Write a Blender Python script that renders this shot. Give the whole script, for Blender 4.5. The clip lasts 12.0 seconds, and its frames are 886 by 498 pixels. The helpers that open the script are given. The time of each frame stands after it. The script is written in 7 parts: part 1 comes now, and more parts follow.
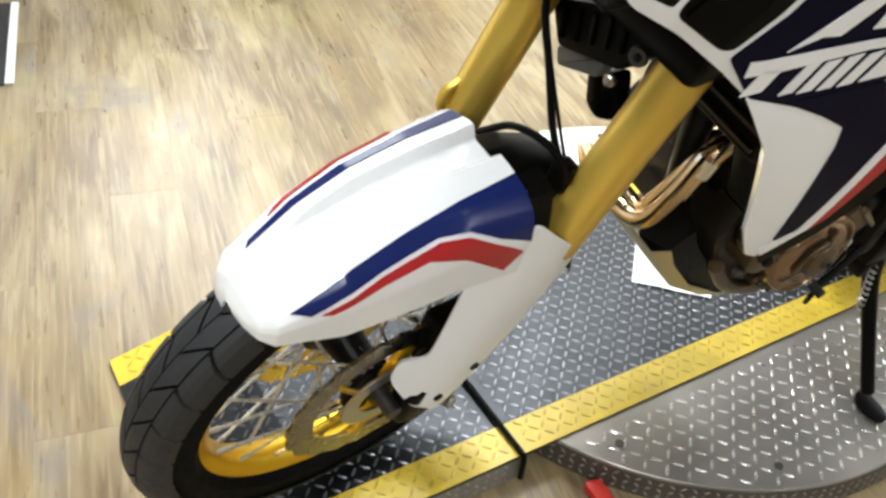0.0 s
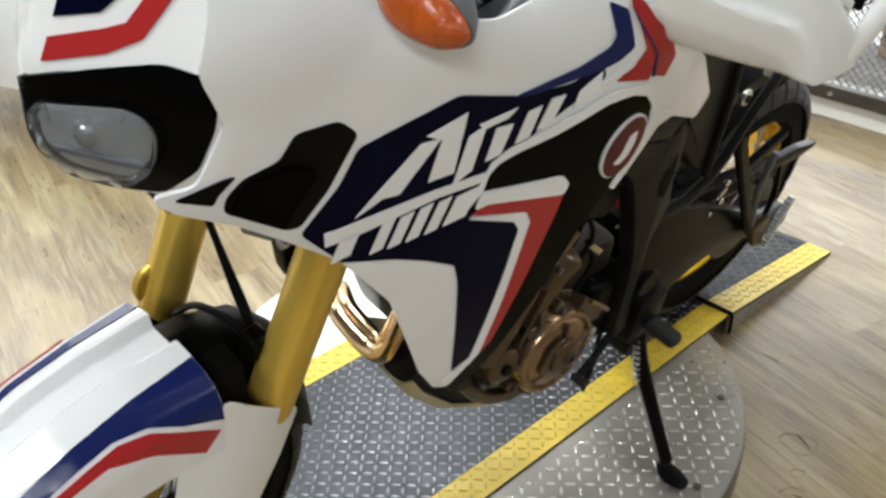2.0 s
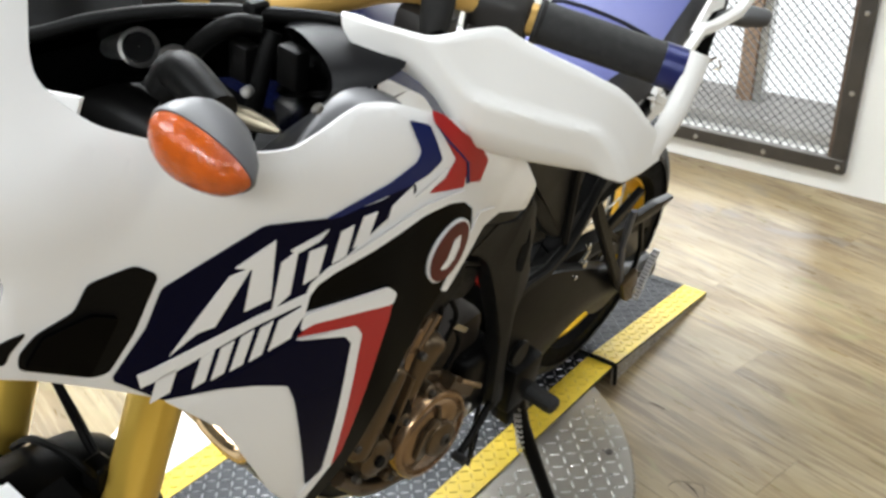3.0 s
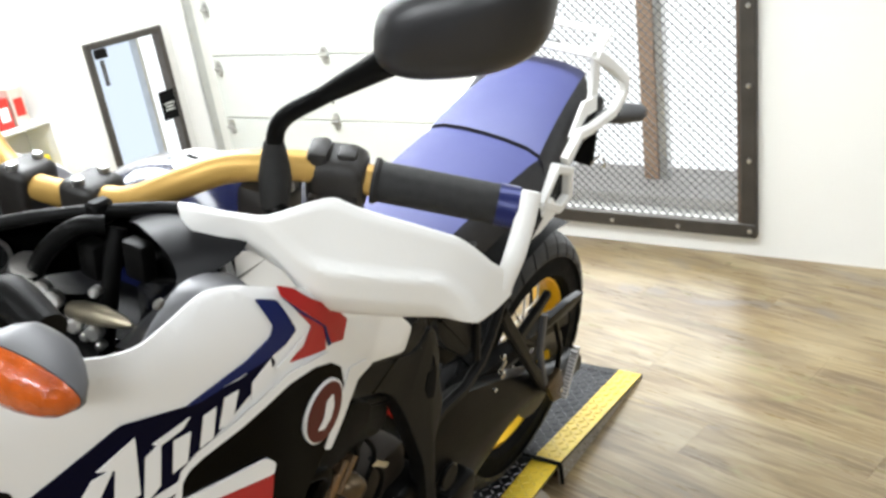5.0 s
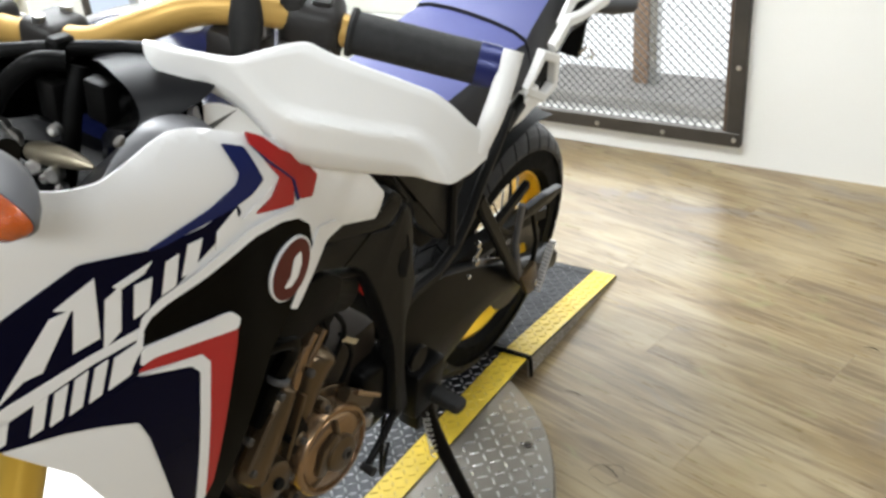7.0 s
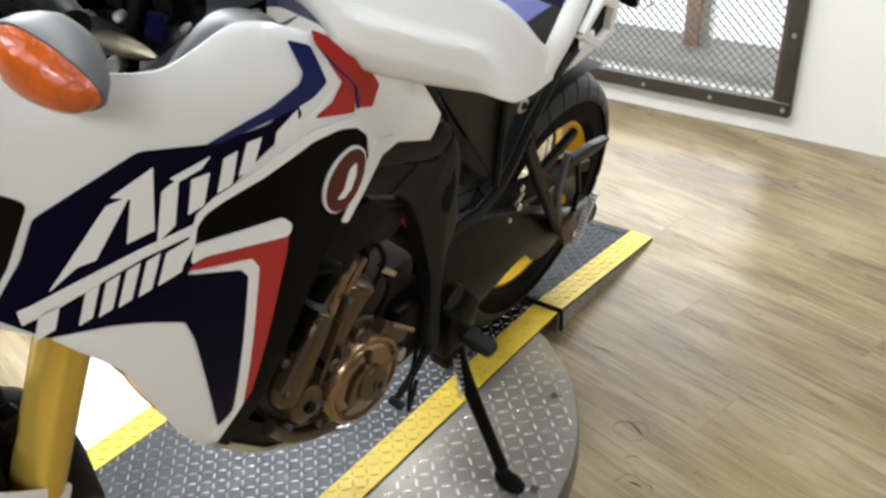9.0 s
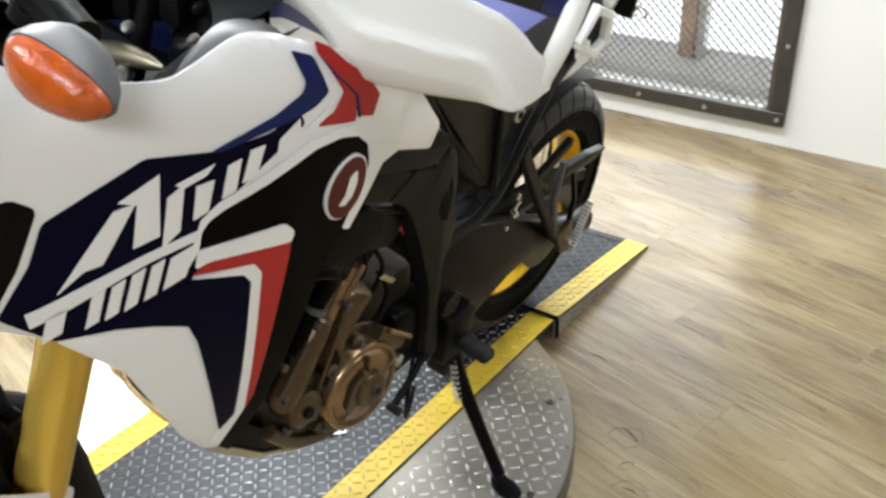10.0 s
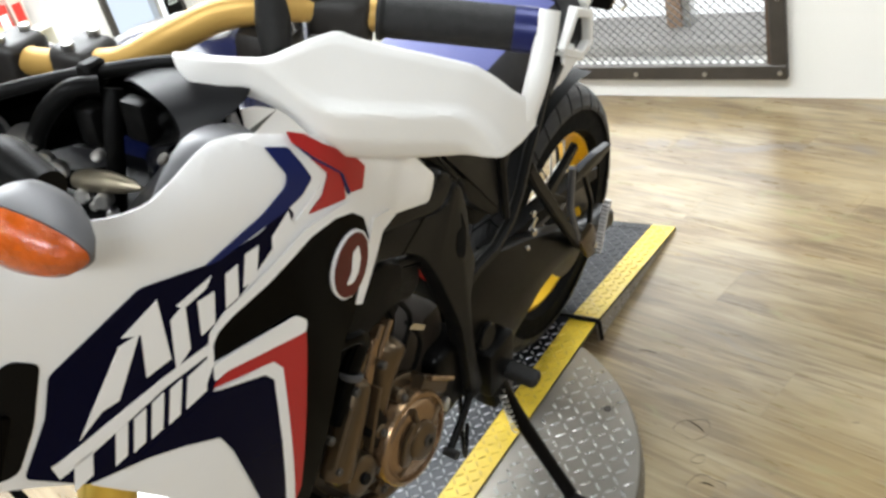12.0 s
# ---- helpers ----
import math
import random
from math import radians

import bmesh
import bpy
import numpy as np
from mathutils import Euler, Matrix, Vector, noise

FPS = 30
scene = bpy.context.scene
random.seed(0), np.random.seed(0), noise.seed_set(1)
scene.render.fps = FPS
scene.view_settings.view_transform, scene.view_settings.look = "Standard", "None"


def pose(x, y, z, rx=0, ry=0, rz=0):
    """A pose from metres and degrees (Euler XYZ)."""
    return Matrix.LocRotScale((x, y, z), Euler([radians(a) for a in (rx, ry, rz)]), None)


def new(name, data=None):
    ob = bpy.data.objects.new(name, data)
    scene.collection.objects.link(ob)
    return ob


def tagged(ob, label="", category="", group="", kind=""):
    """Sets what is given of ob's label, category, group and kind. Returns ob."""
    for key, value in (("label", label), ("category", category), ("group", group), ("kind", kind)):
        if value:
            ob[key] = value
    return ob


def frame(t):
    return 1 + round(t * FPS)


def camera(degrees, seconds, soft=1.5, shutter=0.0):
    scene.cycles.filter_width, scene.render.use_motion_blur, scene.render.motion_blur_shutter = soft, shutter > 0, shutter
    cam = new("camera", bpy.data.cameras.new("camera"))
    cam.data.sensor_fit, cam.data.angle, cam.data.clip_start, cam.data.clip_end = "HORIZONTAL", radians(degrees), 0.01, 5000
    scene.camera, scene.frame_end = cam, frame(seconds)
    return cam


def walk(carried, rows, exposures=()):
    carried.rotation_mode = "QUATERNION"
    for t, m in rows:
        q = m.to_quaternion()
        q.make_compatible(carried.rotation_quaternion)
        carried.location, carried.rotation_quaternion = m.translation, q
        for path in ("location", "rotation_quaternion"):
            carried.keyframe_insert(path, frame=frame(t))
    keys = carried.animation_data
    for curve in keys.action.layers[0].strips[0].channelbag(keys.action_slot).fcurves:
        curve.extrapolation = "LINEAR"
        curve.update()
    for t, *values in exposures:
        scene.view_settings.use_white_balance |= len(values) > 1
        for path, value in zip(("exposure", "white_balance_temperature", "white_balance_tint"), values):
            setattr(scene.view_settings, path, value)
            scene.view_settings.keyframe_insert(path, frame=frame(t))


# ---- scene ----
cam = camera(52.74, 12.0, soft=2.9)
PATH = [
    (0.0, 0.9741, -0.6715, 1.1638, 51.05, -5.08, 59.08),
    (0.5, 0.9874, -0.7120, 1.1649, 49.04, -5.64, 60.81),
    (1.0, 1.0278, -0.6882, 1.1842, 53.32, -3.68, 56.75),
    (1.5, 1.0583, -0.6112, 1.2154, 56.81, -0.79, 51.98),
    (2.0, 1.0888, -0.4825, 1.2277, 58.44, 0.57, 46.83),
    (2.5, 1.1034, -0.4383, 1.2374, 59.20, 2.32, 42.31),
    (3.0, 1.1134, -0.4074, 1.2691, 61.33, 1.73, 39.41),
    (3.5, 1.1386, -0.3823, 1.3145, 66.17, 3.40, 35.31),
    (5.5, 1.1796, -0.3550, 1.3079, 66.95, 8.23, 33.17),
    (6.0, 1.1735, -0.3534, 1.2953, 65.09, 7.15, 33.05),
    (6.5, 1.1723, -0.3481, 1.2828, 63.28, 6.43, 32.50),
    (7.0, 1.1799, -0.3546, 1.2685, 61.23, 5.02, 33.22),
    (9.0, 1.1635, -0.3755, 1.2345, 58.94, 2.42, 36.71),
    (9.5, 1.1682, -0.3778, 1.2370, 59.06, 1.84, 36.47),
    (10.0, 1.1696, -0.3884, 1.2404, 59.49, 2.18, 36.52),
    (10.5, 1.1758, -0.3864, 1.2412, 59.39, 2.32, 36.63),
    (11.0, 1.1748, -0.3794, 1.2360, 59.04, 2.69, 36.12),
    (11.5, 1.1709, -0.3816, 1.2496, 60.40, 3.87, 34.78),
    (12.0, 1.1626, -0.3418, 1.2616, 59.60, 13.04, 32.52),
]
walk(cam, [(t, pose(x, y, z, rx, ry, rz)) for t, x, y, z, rx, ry, rz in PATH],
     exposures=((0.0, 0.18), (1.0, 0.04), (1.6, -0.08), (2.0, -0.14), (2.5, -0.06), (3.0, 0.16), (3.5, 0.28), (5.5, 0.27), (6.5, 0.20), (7.0, 0.16), (9.0, 0.10), (10.0, 0.18), (10.5, 0.25), (12.0, 0.26)))

# world: dim daylight outside the openings
FLOOR = -0.055
world = bpy.data.worlds.new("world")
world.use_nodes = True
scene.world = world
wn = world.node_tree.nodes
sky = wn.new("ShaderNodeTexSky")
sky.sky_type, sky.sun_disc = "NISHITA", False
sky.sun_elevation, sky.sun_rotation = radians(38), radians(200)
world.node_tree.links.new(sky.outputs[0], wn["Background"].inputs[0])
wn["Background"].inputs[1].default_value = 0.1


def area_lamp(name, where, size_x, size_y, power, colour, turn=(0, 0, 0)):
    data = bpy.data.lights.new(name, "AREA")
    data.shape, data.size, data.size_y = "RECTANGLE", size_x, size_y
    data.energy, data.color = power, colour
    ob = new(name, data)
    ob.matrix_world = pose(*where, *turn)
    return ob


# unseen ceiling lamps, added and placed for brightness, and daylight at the mesh window
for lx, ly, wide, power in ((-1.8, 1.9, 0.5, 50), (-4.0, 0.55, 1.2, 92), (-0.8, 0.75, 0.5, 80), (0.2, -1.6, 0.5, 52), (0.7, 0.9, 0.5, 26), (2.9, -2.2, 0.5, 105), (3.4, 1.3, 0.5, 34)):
    area_lamp("unseen_ceiling_light", (lx, ly, 2.50), 1.45 if wide < 1 else 2.2, wide, power, (0.93, 0.972, 1.0))
area_lamp("window_light", (-0.1, 2.60, 0.75), 0.9, 1.3, 20, (0.93, 0.97, 1.0), (-90, 0, 0))


# ---------- materials ----------
def mat(name, col, rough=0.5, metal=0.0, var=0.08, scale=6.0, bump=0.0, bscale=150.0, coat=0.0, rvar=0.1, stretch=(1, 1, 1), trans=0.0, random_tint=0.0, spec=0.5):
    m = bpy.data.materials.new(name)
    m.use_nodes = True
    nt = m.node_tree
    b = nt.nodes["Principled BSDF"]
    tc = nt.nodes.new("ShaderNodeTexCoord")
    mp = nt.nodes.new("ShaderNodeMapping")
    mp.inputs["Scale"].default_value = stretch
    nt.links.new(tc.outputs["Object"], mp.inputs[0])
    n1 = nt.nodes.new("ShaderNodeTexNoise")
    n1.inputs["Scale"].default_value, n1.inputs["Detail"].default_value = scale, 6
    nt.links.new(mp.outputs[0], n1.inputs["Vector"])
    ramp = nt.nodes.new("ShaderNodeMix")
    ramp.data_type = "RGBA"
    ramp.inputs[6].default_value = (*[c * (1 - var) for c in col], 1)
    ramp.inputs[7].default_value = (*[min(1, c * (1 + var)) for c in col], 1)
    nt.links.new(n1.outputs["Fac"], ramp.inputs[0])
    out = ramp.outputs[2]
    if random_tint:
        oi = nt.nodes.new("ShaderNodeObjectInfo")
        mr = nt.nodes.new("ShaderNodeMapRange")
        mr.inputs[3].default_value, mr.inputs[4].default_value = 1 - random_tint, 1 + random_tint
        nt.links.new(oi.outputs["Random"], mr.inputs[0])
        hs = nt.nodes.new("ShaderNodeHueSaturation")
        nt.links.new(mr.outputs[0], hs.inputs["Value"])
        nt.links.new(out, hs.inputs["Color"])
        out = hs.outputs[0]
    nt.links.new(out, b.inputs["Base Color"])
    n2 = nt.nodes.new("ShaderNodeTexNoise")
    n2.inputs["Scale"].default_value, n2.inputs["Detail"].default_value = scale * 3.1, 4
    nt.links.new(mp.outputs[0], n2.inputs["Vector"])
    rr = nt.nodes.new("ShaderNodeMapRange")
    rr.inputs[3].default_value, rr.inputs[4].default_value = max(0.02, rough * (1 - rvar * 2)), min(1, rough * (1 + rvar * 2))
    nt.links.new(n2.outputs["Fac"], rr.inputs[0])
    nt.links.new(rr.outputs[0], b.inputs["Roughness"])
    b.inputs["Metallic"].default_value = metal
    b.inputs["Coat Weight"].default_value = coat
    b.inputs["Coat Roughness"].default_value = 0.08
    b.inputs["Transmission Weight"].default_value = trans
    b.inputs["Specular IOR Level"].default_value = spec
    if bump:
        n3 = nt.nodes.new("ShaderNodeTexNoise")
        n3.inputs["Scale"].default_value, n3.inputs["Detail"].default_value = bscale, 5
        nt.links.new(mp.outputs[0], n3.inputs["Vector"])
        bp = nt.nodes.new("ShaderNodeBump")
        bp.inputs["Strength"].default_value, bp.inputs["Distance"].default_value = bump, 0.002
        nt.links.new(n3.outputs["Fac"], bp.inputs["Height"])
        nt.links.new(bp.outputs[0], b.inputs["Normal"])
    return m


def glow(name, col, power):
    m = bpy.data.materials.new(name)
    m.use_nodes = True
    nt = m.node_tree
    e = nt.nodes.new("ShaderNodeEmission")
    e.inputs[0].default_value, e.inputs[1].default_value = (*col, 1), power
    nt.links.new(e.outputs[0], nt.nodes["Material Output"].inputs[0])
    return m


PLANK_TURN = -12.0   # degrees from the rear wall


def plank_material():
    """Printed vinyl boards: cloudy tan and olive with brown streaks that run on from board to board."""
    m = mat("vinyl_plank", (0.40, 0.30, 0.185), 0.32, 0, 0.0, 3.0, 0.10, 60, rvar=0.25, stretch=(1, 9, 1), random_tint=0.05, spec=0.5)
    nt = m.node_tree
    b = nt.nodes["Principled BSDF"]
    old = b.inputs["Base Color"].links[0].from_node
    geo = nt.nodes.new("ShaderNodeNewGeometry")
    oi = nt.nodes.new("ShaderNodeObjectInfo")
    sc = nt.nodes.new("ShaderNodeVectorMath")
    sc.operation = "SCALE"
    sc.inputs[0].default_value = (0.5, 0.12, 0.3)
    nt.links.new(oi.outputs["Random"], sc.inputs["Scale"])
    add = nt.nodes.new("ShaderNodeVectorMath")
    add.operation = "ADD"
    nt.links.new(geo.outputs["Position"], add.inputs[0])
    nt.links.new(sc.outputs[0], add.inputs[1])
    turn_v = nt.nodes.new("ShaderNodeVectorRotate")
    turn_v.rotation_type = "Z_AXIS"
    turn_v.inputs["Angle"].default_value = radians(-PLANK_TURN)
    nt.links.new(add.outputs[0], turn_v.inputs["Vector"])

    def noise(stretch, scale, detail, distort, lo, hi):
        mp = nt.nodes.new("ShaderNodeMapping")
        mp.inputs["Scale"].default_value = stretch
        nt.links.new(turn_v.outputs[0], mp.inputs[0])
        n = nt.nodes.new("ShaderNodeTexNoise")
        n.inputs["Scale"].default_value, n.inputs["Detail"].default_value, n.inputs["Distortion"].default_value = scale, detail, distort
        nt.links.new(mp.outputs[0], n.inputs["Vector"])
        r = nt.nodes.new("ShaderNodeMapRange")
        r.inputs[1].default_value, r.inputs[2].default_value = lo, hi
        nt.links.new(n.outputs["Fac"], r.inputs[0])
        return r.outputs[0]

    def blend(fac, a, b_col, strength=1.0):
        mx = nt.nodes.new("ShaderNodeMix")
        mx.data_type = "RGBA"
        k = nt.nodes.new("ShaderNodeMath")
        k.operation = "MULTIPLY"
        k.inputs[1].default_value = strength
        nt.links.new(fac, k.inputs[0])
        nt.links.new(k.outputs[0], mx.inputs[0])
        if isinstance(a, tuple):
            mx.inputs[6].default_value = (*a, 1)
        else:
            nt.links.new(a, mx.inputs[6])
        mx.inputs[7].default_value = (*b_col, 1)
        return mx.outputs[2]
    c = blend(noise((0.8, 2.6, 1), 2.6, 5, 0.5, 0.36, 0.66), (0.240, 0.173, 0.082), (0.370, 0.302, 0.185))
    c = blend(noise((0.9, 1.7, 1), 1.25, 3, 0.6, 0.46, 0.62), c, (0.140, 0.090, 0.042), 0.72)
    c = blend(noise((0.7, 4.5, 1), 3.1, 6, 0.9, 0.46, 0.66), c, (0.115, 0.072, 0.036), 0.84)
    c = blend(noise((1.0, 14.0, 1), 3.5, 8, 0.4, 0.44, 0.72), c, (0.115, 0.078, 0.038), 0.55)
    c = blend(noise((1.3, 26.0, 1), 4.5, 9, 0.3, 0.50, 0.66), c, (0.44, 0.36, 0.22), 0.35)
    c = blend(noise((1.0, 1.6, 1), 1.7, 4, 1.0, 0.50, 0.68), c, (0.30, 0.215, 0.085), 0.35)
    c = blend(noise((1.2, 2.2, 1), 2.3, 5, 1.5, 0.60, 0.72), c, (0.165, 0.150, 0.140), 0.55)
    c = blend(noise((1.6, 3.5, 1), 4.0, 5, 1.2, 0.60, 0.72), c, (0.245, 0.232, 0.105), 0.55)
    c = blend(noise((2.0, 9.0, 1), 5.0, 4, 2.0, 0.69, 0.74), c, (0.10, 0.07, 0.045), 0.5)
    nt.links.new(c, old.inputs["Color"])
    return m


M = {
    "wall": mat("painted_wall", (0.80, 0.79, 0.75), 0.6, var=0.03, scale=2, bump=0.1, bscale=220),
    "ceiling": mat("unseen_dark_ceiling", (0.20, 0.20, 0.195), 0.9, var=0.1),
    "backwall": mat("unseen_dark_wall", (0.13, 0.13, 0.135), 0.8, var=0.1),
    "plank": plank_material(),
    "joint": mat("floor_joint", (0.16, 0.13, 0.09), 0.8),
    "garage": mat("garage_panel", (0.72, 0.74, 0.70), 0.45, var=0.03, scale=3, bump=0.08, bscale=300),
    "wire": mat("dull_mesh_steel", (0.05, 0.05, 0.05), 0.7, 0.0, 0.3, 30),
    "galv": mat("galvanised_steel", (0.55, 0.55, 0.53), 0.38, 0.9, 0.15, 30),
    "darksteel": mat("dark_steel", (0.075, 0.068, 0.060), 0.45, 0.6, 0.35, 14, 0.2, 120),
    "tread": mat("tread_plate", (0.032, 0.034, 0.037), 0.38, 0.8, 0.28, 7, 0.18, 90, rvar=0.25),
    "treadblack": mat("tread_plate_black", (0.011, 0.012, 0.0135), 0.5, 0.0, 0.3, 9, 0.2, 90, rvar=0.2, spec=0.25),
    "skirtdark": mat("skirt_plate", (0.10, 0.085, 0.068), 0.42, 0.5, 0.3, 9, 0.2, 90, rvar=0.2),
    "lugblack": mat("black_lug", (0.075, 0.078, 0.085), 0.34, 0.9, 0.3, 40),
    "treaddark": mat("tread_plate_dull", (0.29, 0.265, 0.225), 0.42, 0.5, 0.2, 7, 0.15, 90, rvar=0.2),
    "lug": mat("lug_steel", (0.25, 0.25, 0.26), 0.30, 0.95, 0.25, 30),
    "disclug": mat("disc_lug_steel", (0.46, 0.45, 0.43), 0.28, 0.85, 0.2, 30),
    "litplate": mat("lit_disc_plate", (0.80, 0.79, 0.77), 0.42, 0.55, 0.08, 8, 0.1, 90),
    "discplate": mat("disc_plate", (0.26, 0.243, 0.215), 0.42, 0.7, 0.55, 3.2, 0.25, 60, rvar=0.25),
    "yellow": mat("yellow_floor_paint", (0.62, 0.445, 0.035), 0.42, 0, 0.34, 16, 0.25, 90, rvar=0.3),
    "yellowworn": mat("worn_yellow_paint", (0.52, 0.375, 0.042), 0.40, 0.2, 0.5, 40, rvar=0.3),
    "white": mat("white_bodywork", (0.83, 0.83, 0.82), 0.22, 0, 0.02, 4, coat=0.7),
    "whitesatin": mat("white_plastic", (0.82, 0.815, 0.79), 0.38, 0, 0.03, 6, 0.05, 400),
    "navy": mat("navy_graphic", (0.0016, 0.0021, 0.0125), 0.20, 0, 0.25, 5, spec=0.06),
    "tanknavy": mat("navy_tank_paint", (0.006, 0.009, 0.045), 0.20, 0, 0.1, 5, coat=0.6),
    "blue": mat("blue_graphic", (0.010, 0.017, 0.090), 0.20, 0, 0.2, 5, spec=0.2),
    "red": mat("red_graphic", (0.40, 0.022, 0.022), 0.22, 0, 0.12, 5, spec=0.35),
    "blackgloss": mat("black_gloss_plastic", (0.0014, 0.0014, 0.0013), 0.16, 0, 0.25, 6, 0.03, 300, spec=0.05),
    "black": mat("black_plastic", (0.0030, 0.0029, 0.0028), 0.44, 0, 0.25, 12, 0.16, 500, spec=0.08),
    "blackmetal": mat("black_painted_metal", (0.0026, 0.0025, 0.0024), 0.32, 0.0, 0.3, 20, 0.10, 260, spec=0.10),
    "frameblack": mat("satin_black_frame", (0.0075, 0.0073, 0.007), 0.40, 0.0, 0.25, 9, 0.14, 420, spec=0.13),
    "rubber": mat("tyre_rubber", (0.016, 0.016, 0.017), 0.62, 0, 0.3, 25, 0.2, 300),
    "griprubber": mat("grip_rubber", (0.006, 0.0057, 0.0053), 0.7, 0, 0.2, 40, 0.3, 700),
    "goldfork": mat("gold_anodised_fork", (0.72, 0.48, 0.085), 0.33, 0.62, 0.03, 5, rvar=0.03),
    "goldrim": mat("gold_anodised_rim", (0.80, 0.50, 0.035), 0.30, 0.9, 0.06, 10),
    "goldbar": mat("gold_handlebar", (0.52, 0.32, 0.085), 0.46, 0.45, 0.06, 14),
    "bronze": mat("bronze_engine_cover", (0.125, 0.090, 0.055), 0.30, 0.85, 0.15, 16, 0.12, 350),
    "shadebronze": mat("shaded_bronze_case", (0.035, 0.027, 0.020), 0.42, 0.5, 0.25, 16, 0.15, 300),
    "coppery": mat("polished_bronze", (0.29, 0.19, 0.11), 0.24, 0.85, 0.12, 12, 0.06, 300),
    "peg": mat("cast_alloy", (0.52, 0.51, 0.50), 0.5, 0.4, 0.1, 25),
    "spokesteel": mat("bright_spoke_steel", (0.66, 0.65, 0.63), 0.28, 0.9, 0.05, 10),
    "chrome": mat("polished_steel", (0.72, 0.70, 0.66), 0.10, 1.0, 0.05, 10),
    "pipe": mat("heat_tinted_pipe", (0.60, 0.44, 0.26), 0.18, 1.0, 0.25, 14),
    "alloy": mat("brushed_alloy", (0.56, 0.55, 0.53), 0.30, 0.95, 0.1, 25, 0.1, 300),
    "brasspale": mat("pale_worn_brass", (0.34, 0.30, 0.22), 0.35, 0.85, 0.3, 60),
    "skid": mat("skid_plate_alloy", (0.60, 0.53, 0.36), 0.45, 0.8, 0.1, 9),
    "seat": mat("blue_seat_vinyl", (0.070, 0.078, 0.21), 0.5, 0, 0.06, 8, 0.25, 650),
    "seatside": mat("black_seat_vinyl", (0.010, 0.010, 0.013), 0.55, 0, 0.2, 12, 0.25, 650),
    "discsteel": mat("brake_disc_steel", (0.30, 0.29, 0.27), 0.28, 1.0, 0.15, 20),
    "amber": mat("amber_lens", (0.56, 0.10, 0.007), 0.16, 0, 0.75, 48, 0.9, 210, coat=0.5, trans=0.15),
    "darkwall": mat("dark_grey_inner_plastic", (0.012, 0.012, 0.013), 0.42, 0, 0.2, 14, spec=0.15),
    "grey": mat("grey_plastic", (0.075, 0.075, 0.078), 0.45, 0, 0.15, 14),
    "trim": mat("silver_grey_trim", (0.095, 0.095, 0.10), 0.42, 0.1, 0.08, 14),
    "bowl": mat("headlight_reflector", (0.62, 0.62, 0.64), 0.32, 0.85, 0.25, 40, 0.5, 60),
    "lens": mat("headlight_lens", (0.55, 0.57, 0.60), 0.06, 0, 0.02, 4, trans=0.96, spec=0.3),
    "logo": mat("dark_red_badge", (0.075, 0.008, 0.007), 0.3, 0.0, 0.3, 20, coat=0.15, spec=0.2),
    "mirrorshell": mat("mirror_shell_plastic", (0.022, 0.022, 0.024), 0.38, 0, 0.15, 20, 0.1, 500),
    "recessblack": mat("recess_shade", (0.003, 0.003, 0.003), 0.8, 0, 0.2, 20, spec=0.1),
    "bluealloy": mat("blue_anodised", (0.010, 0.016, 0.10), 0.35, 0.3, 0.1, 20),
    "clamp": mat("worn_black_casting", (0.011, 0.009, 0.0075), 0.5, 0.0, 0.35, 30, 0.15, 200),
    "brass": mat("oak_post", (0.36, 0.235, 0.15), 0.6, 0, 0.2, 12, 0.2, 60, stretch=(6, 6, 1)),
    "rust": mat("rusty_angle", (0.10, 0.068, 0.048), 0.7, 0.3, 0.4, 25, 0.3, 120),
    "concrete": mat("concrete_sill", (0.42, 0.40, 0.37), 0.85, 0, 0.15, 10, 0.4, 90),
    "mint": mat("mint_paint", (0.26, 0.52, 0.38), 0.2, 0, 0.04, 4, coat=0.8),
    "daywhite": glow("bright_daylight", (0.95, 0.98, 1.0), 1.25),
    "skyblue": glow("daylight_through_glass", (0.72, 0.83, 0.97), 0.95),
    "redplastic": mat("red_plastic", (0.55, 0.03, 0.02), 0.4),
    "yellowplastic": mat("yellow_card", (0.80, 0.62, 0.04), 0.5),
    "paper": mat("sheet_white", (0.82, 0.82, 0.80), 0.7, 0, 0.03, 10),
    "cover": mat("faded_cover", (0.62, 0.50, 0.42), 0.6, var=0.3, scale=30),
    "reflector": mat("red_reflector", (0.5, 0.01, 0.01), 0.15, 0, 0.2, 60, coat=0.6),
}

M["lens"].node_tree.nodes["Principled BSDF"].inputs["IOR"].default_value = 1.12


# ---------- mesh helpers ----------
def part(name, bm, material, parent=None, label="", smooth=True):
    me = bpy.data.meshes.new(name)
    bmesh.ops.recalc_face_normals(bm, faces=bm.faces)
    bm.to_mesh(me)
    bm.free()
    if smooth:
        for p in me.polygons:
            p.use_smooth = True
        me.set_sharp_from_angle(angle=radians(38))
    me.materials.append(M[material] if isinstance(material, str) else material)
    ob = new(name, me)
    if parent is not None:
        ob.parent = parent
    if label:
        tagged(ob, label)
    return ob


def box(x0, x1, y0, y1, z0, z1, bevel=0.0, bm=None, seg=1):
    bm2 = bmesh.new()
    bmesh.ops.create_cube(bm2, size=1)
    bmesh.ops.transform(bm2, matrix=Matrix.Translation(((x0 + x1) / 2, (y0 + y1) / 2, (z0 + z1) / 2)) @ Matrix.Diagonal((x1 - x0, y1 - y0, z1 - z0, 1)), verts=bm2.verts)
    if bevel:
        bmesh.ops.bevel(bm2, geom=bm2.edges[:], offset=bevel, segments=seg, affect="EDGES", profile=0.5)
    if bm is None:
        return bm2
    merge(bm, bm2)
    return bm


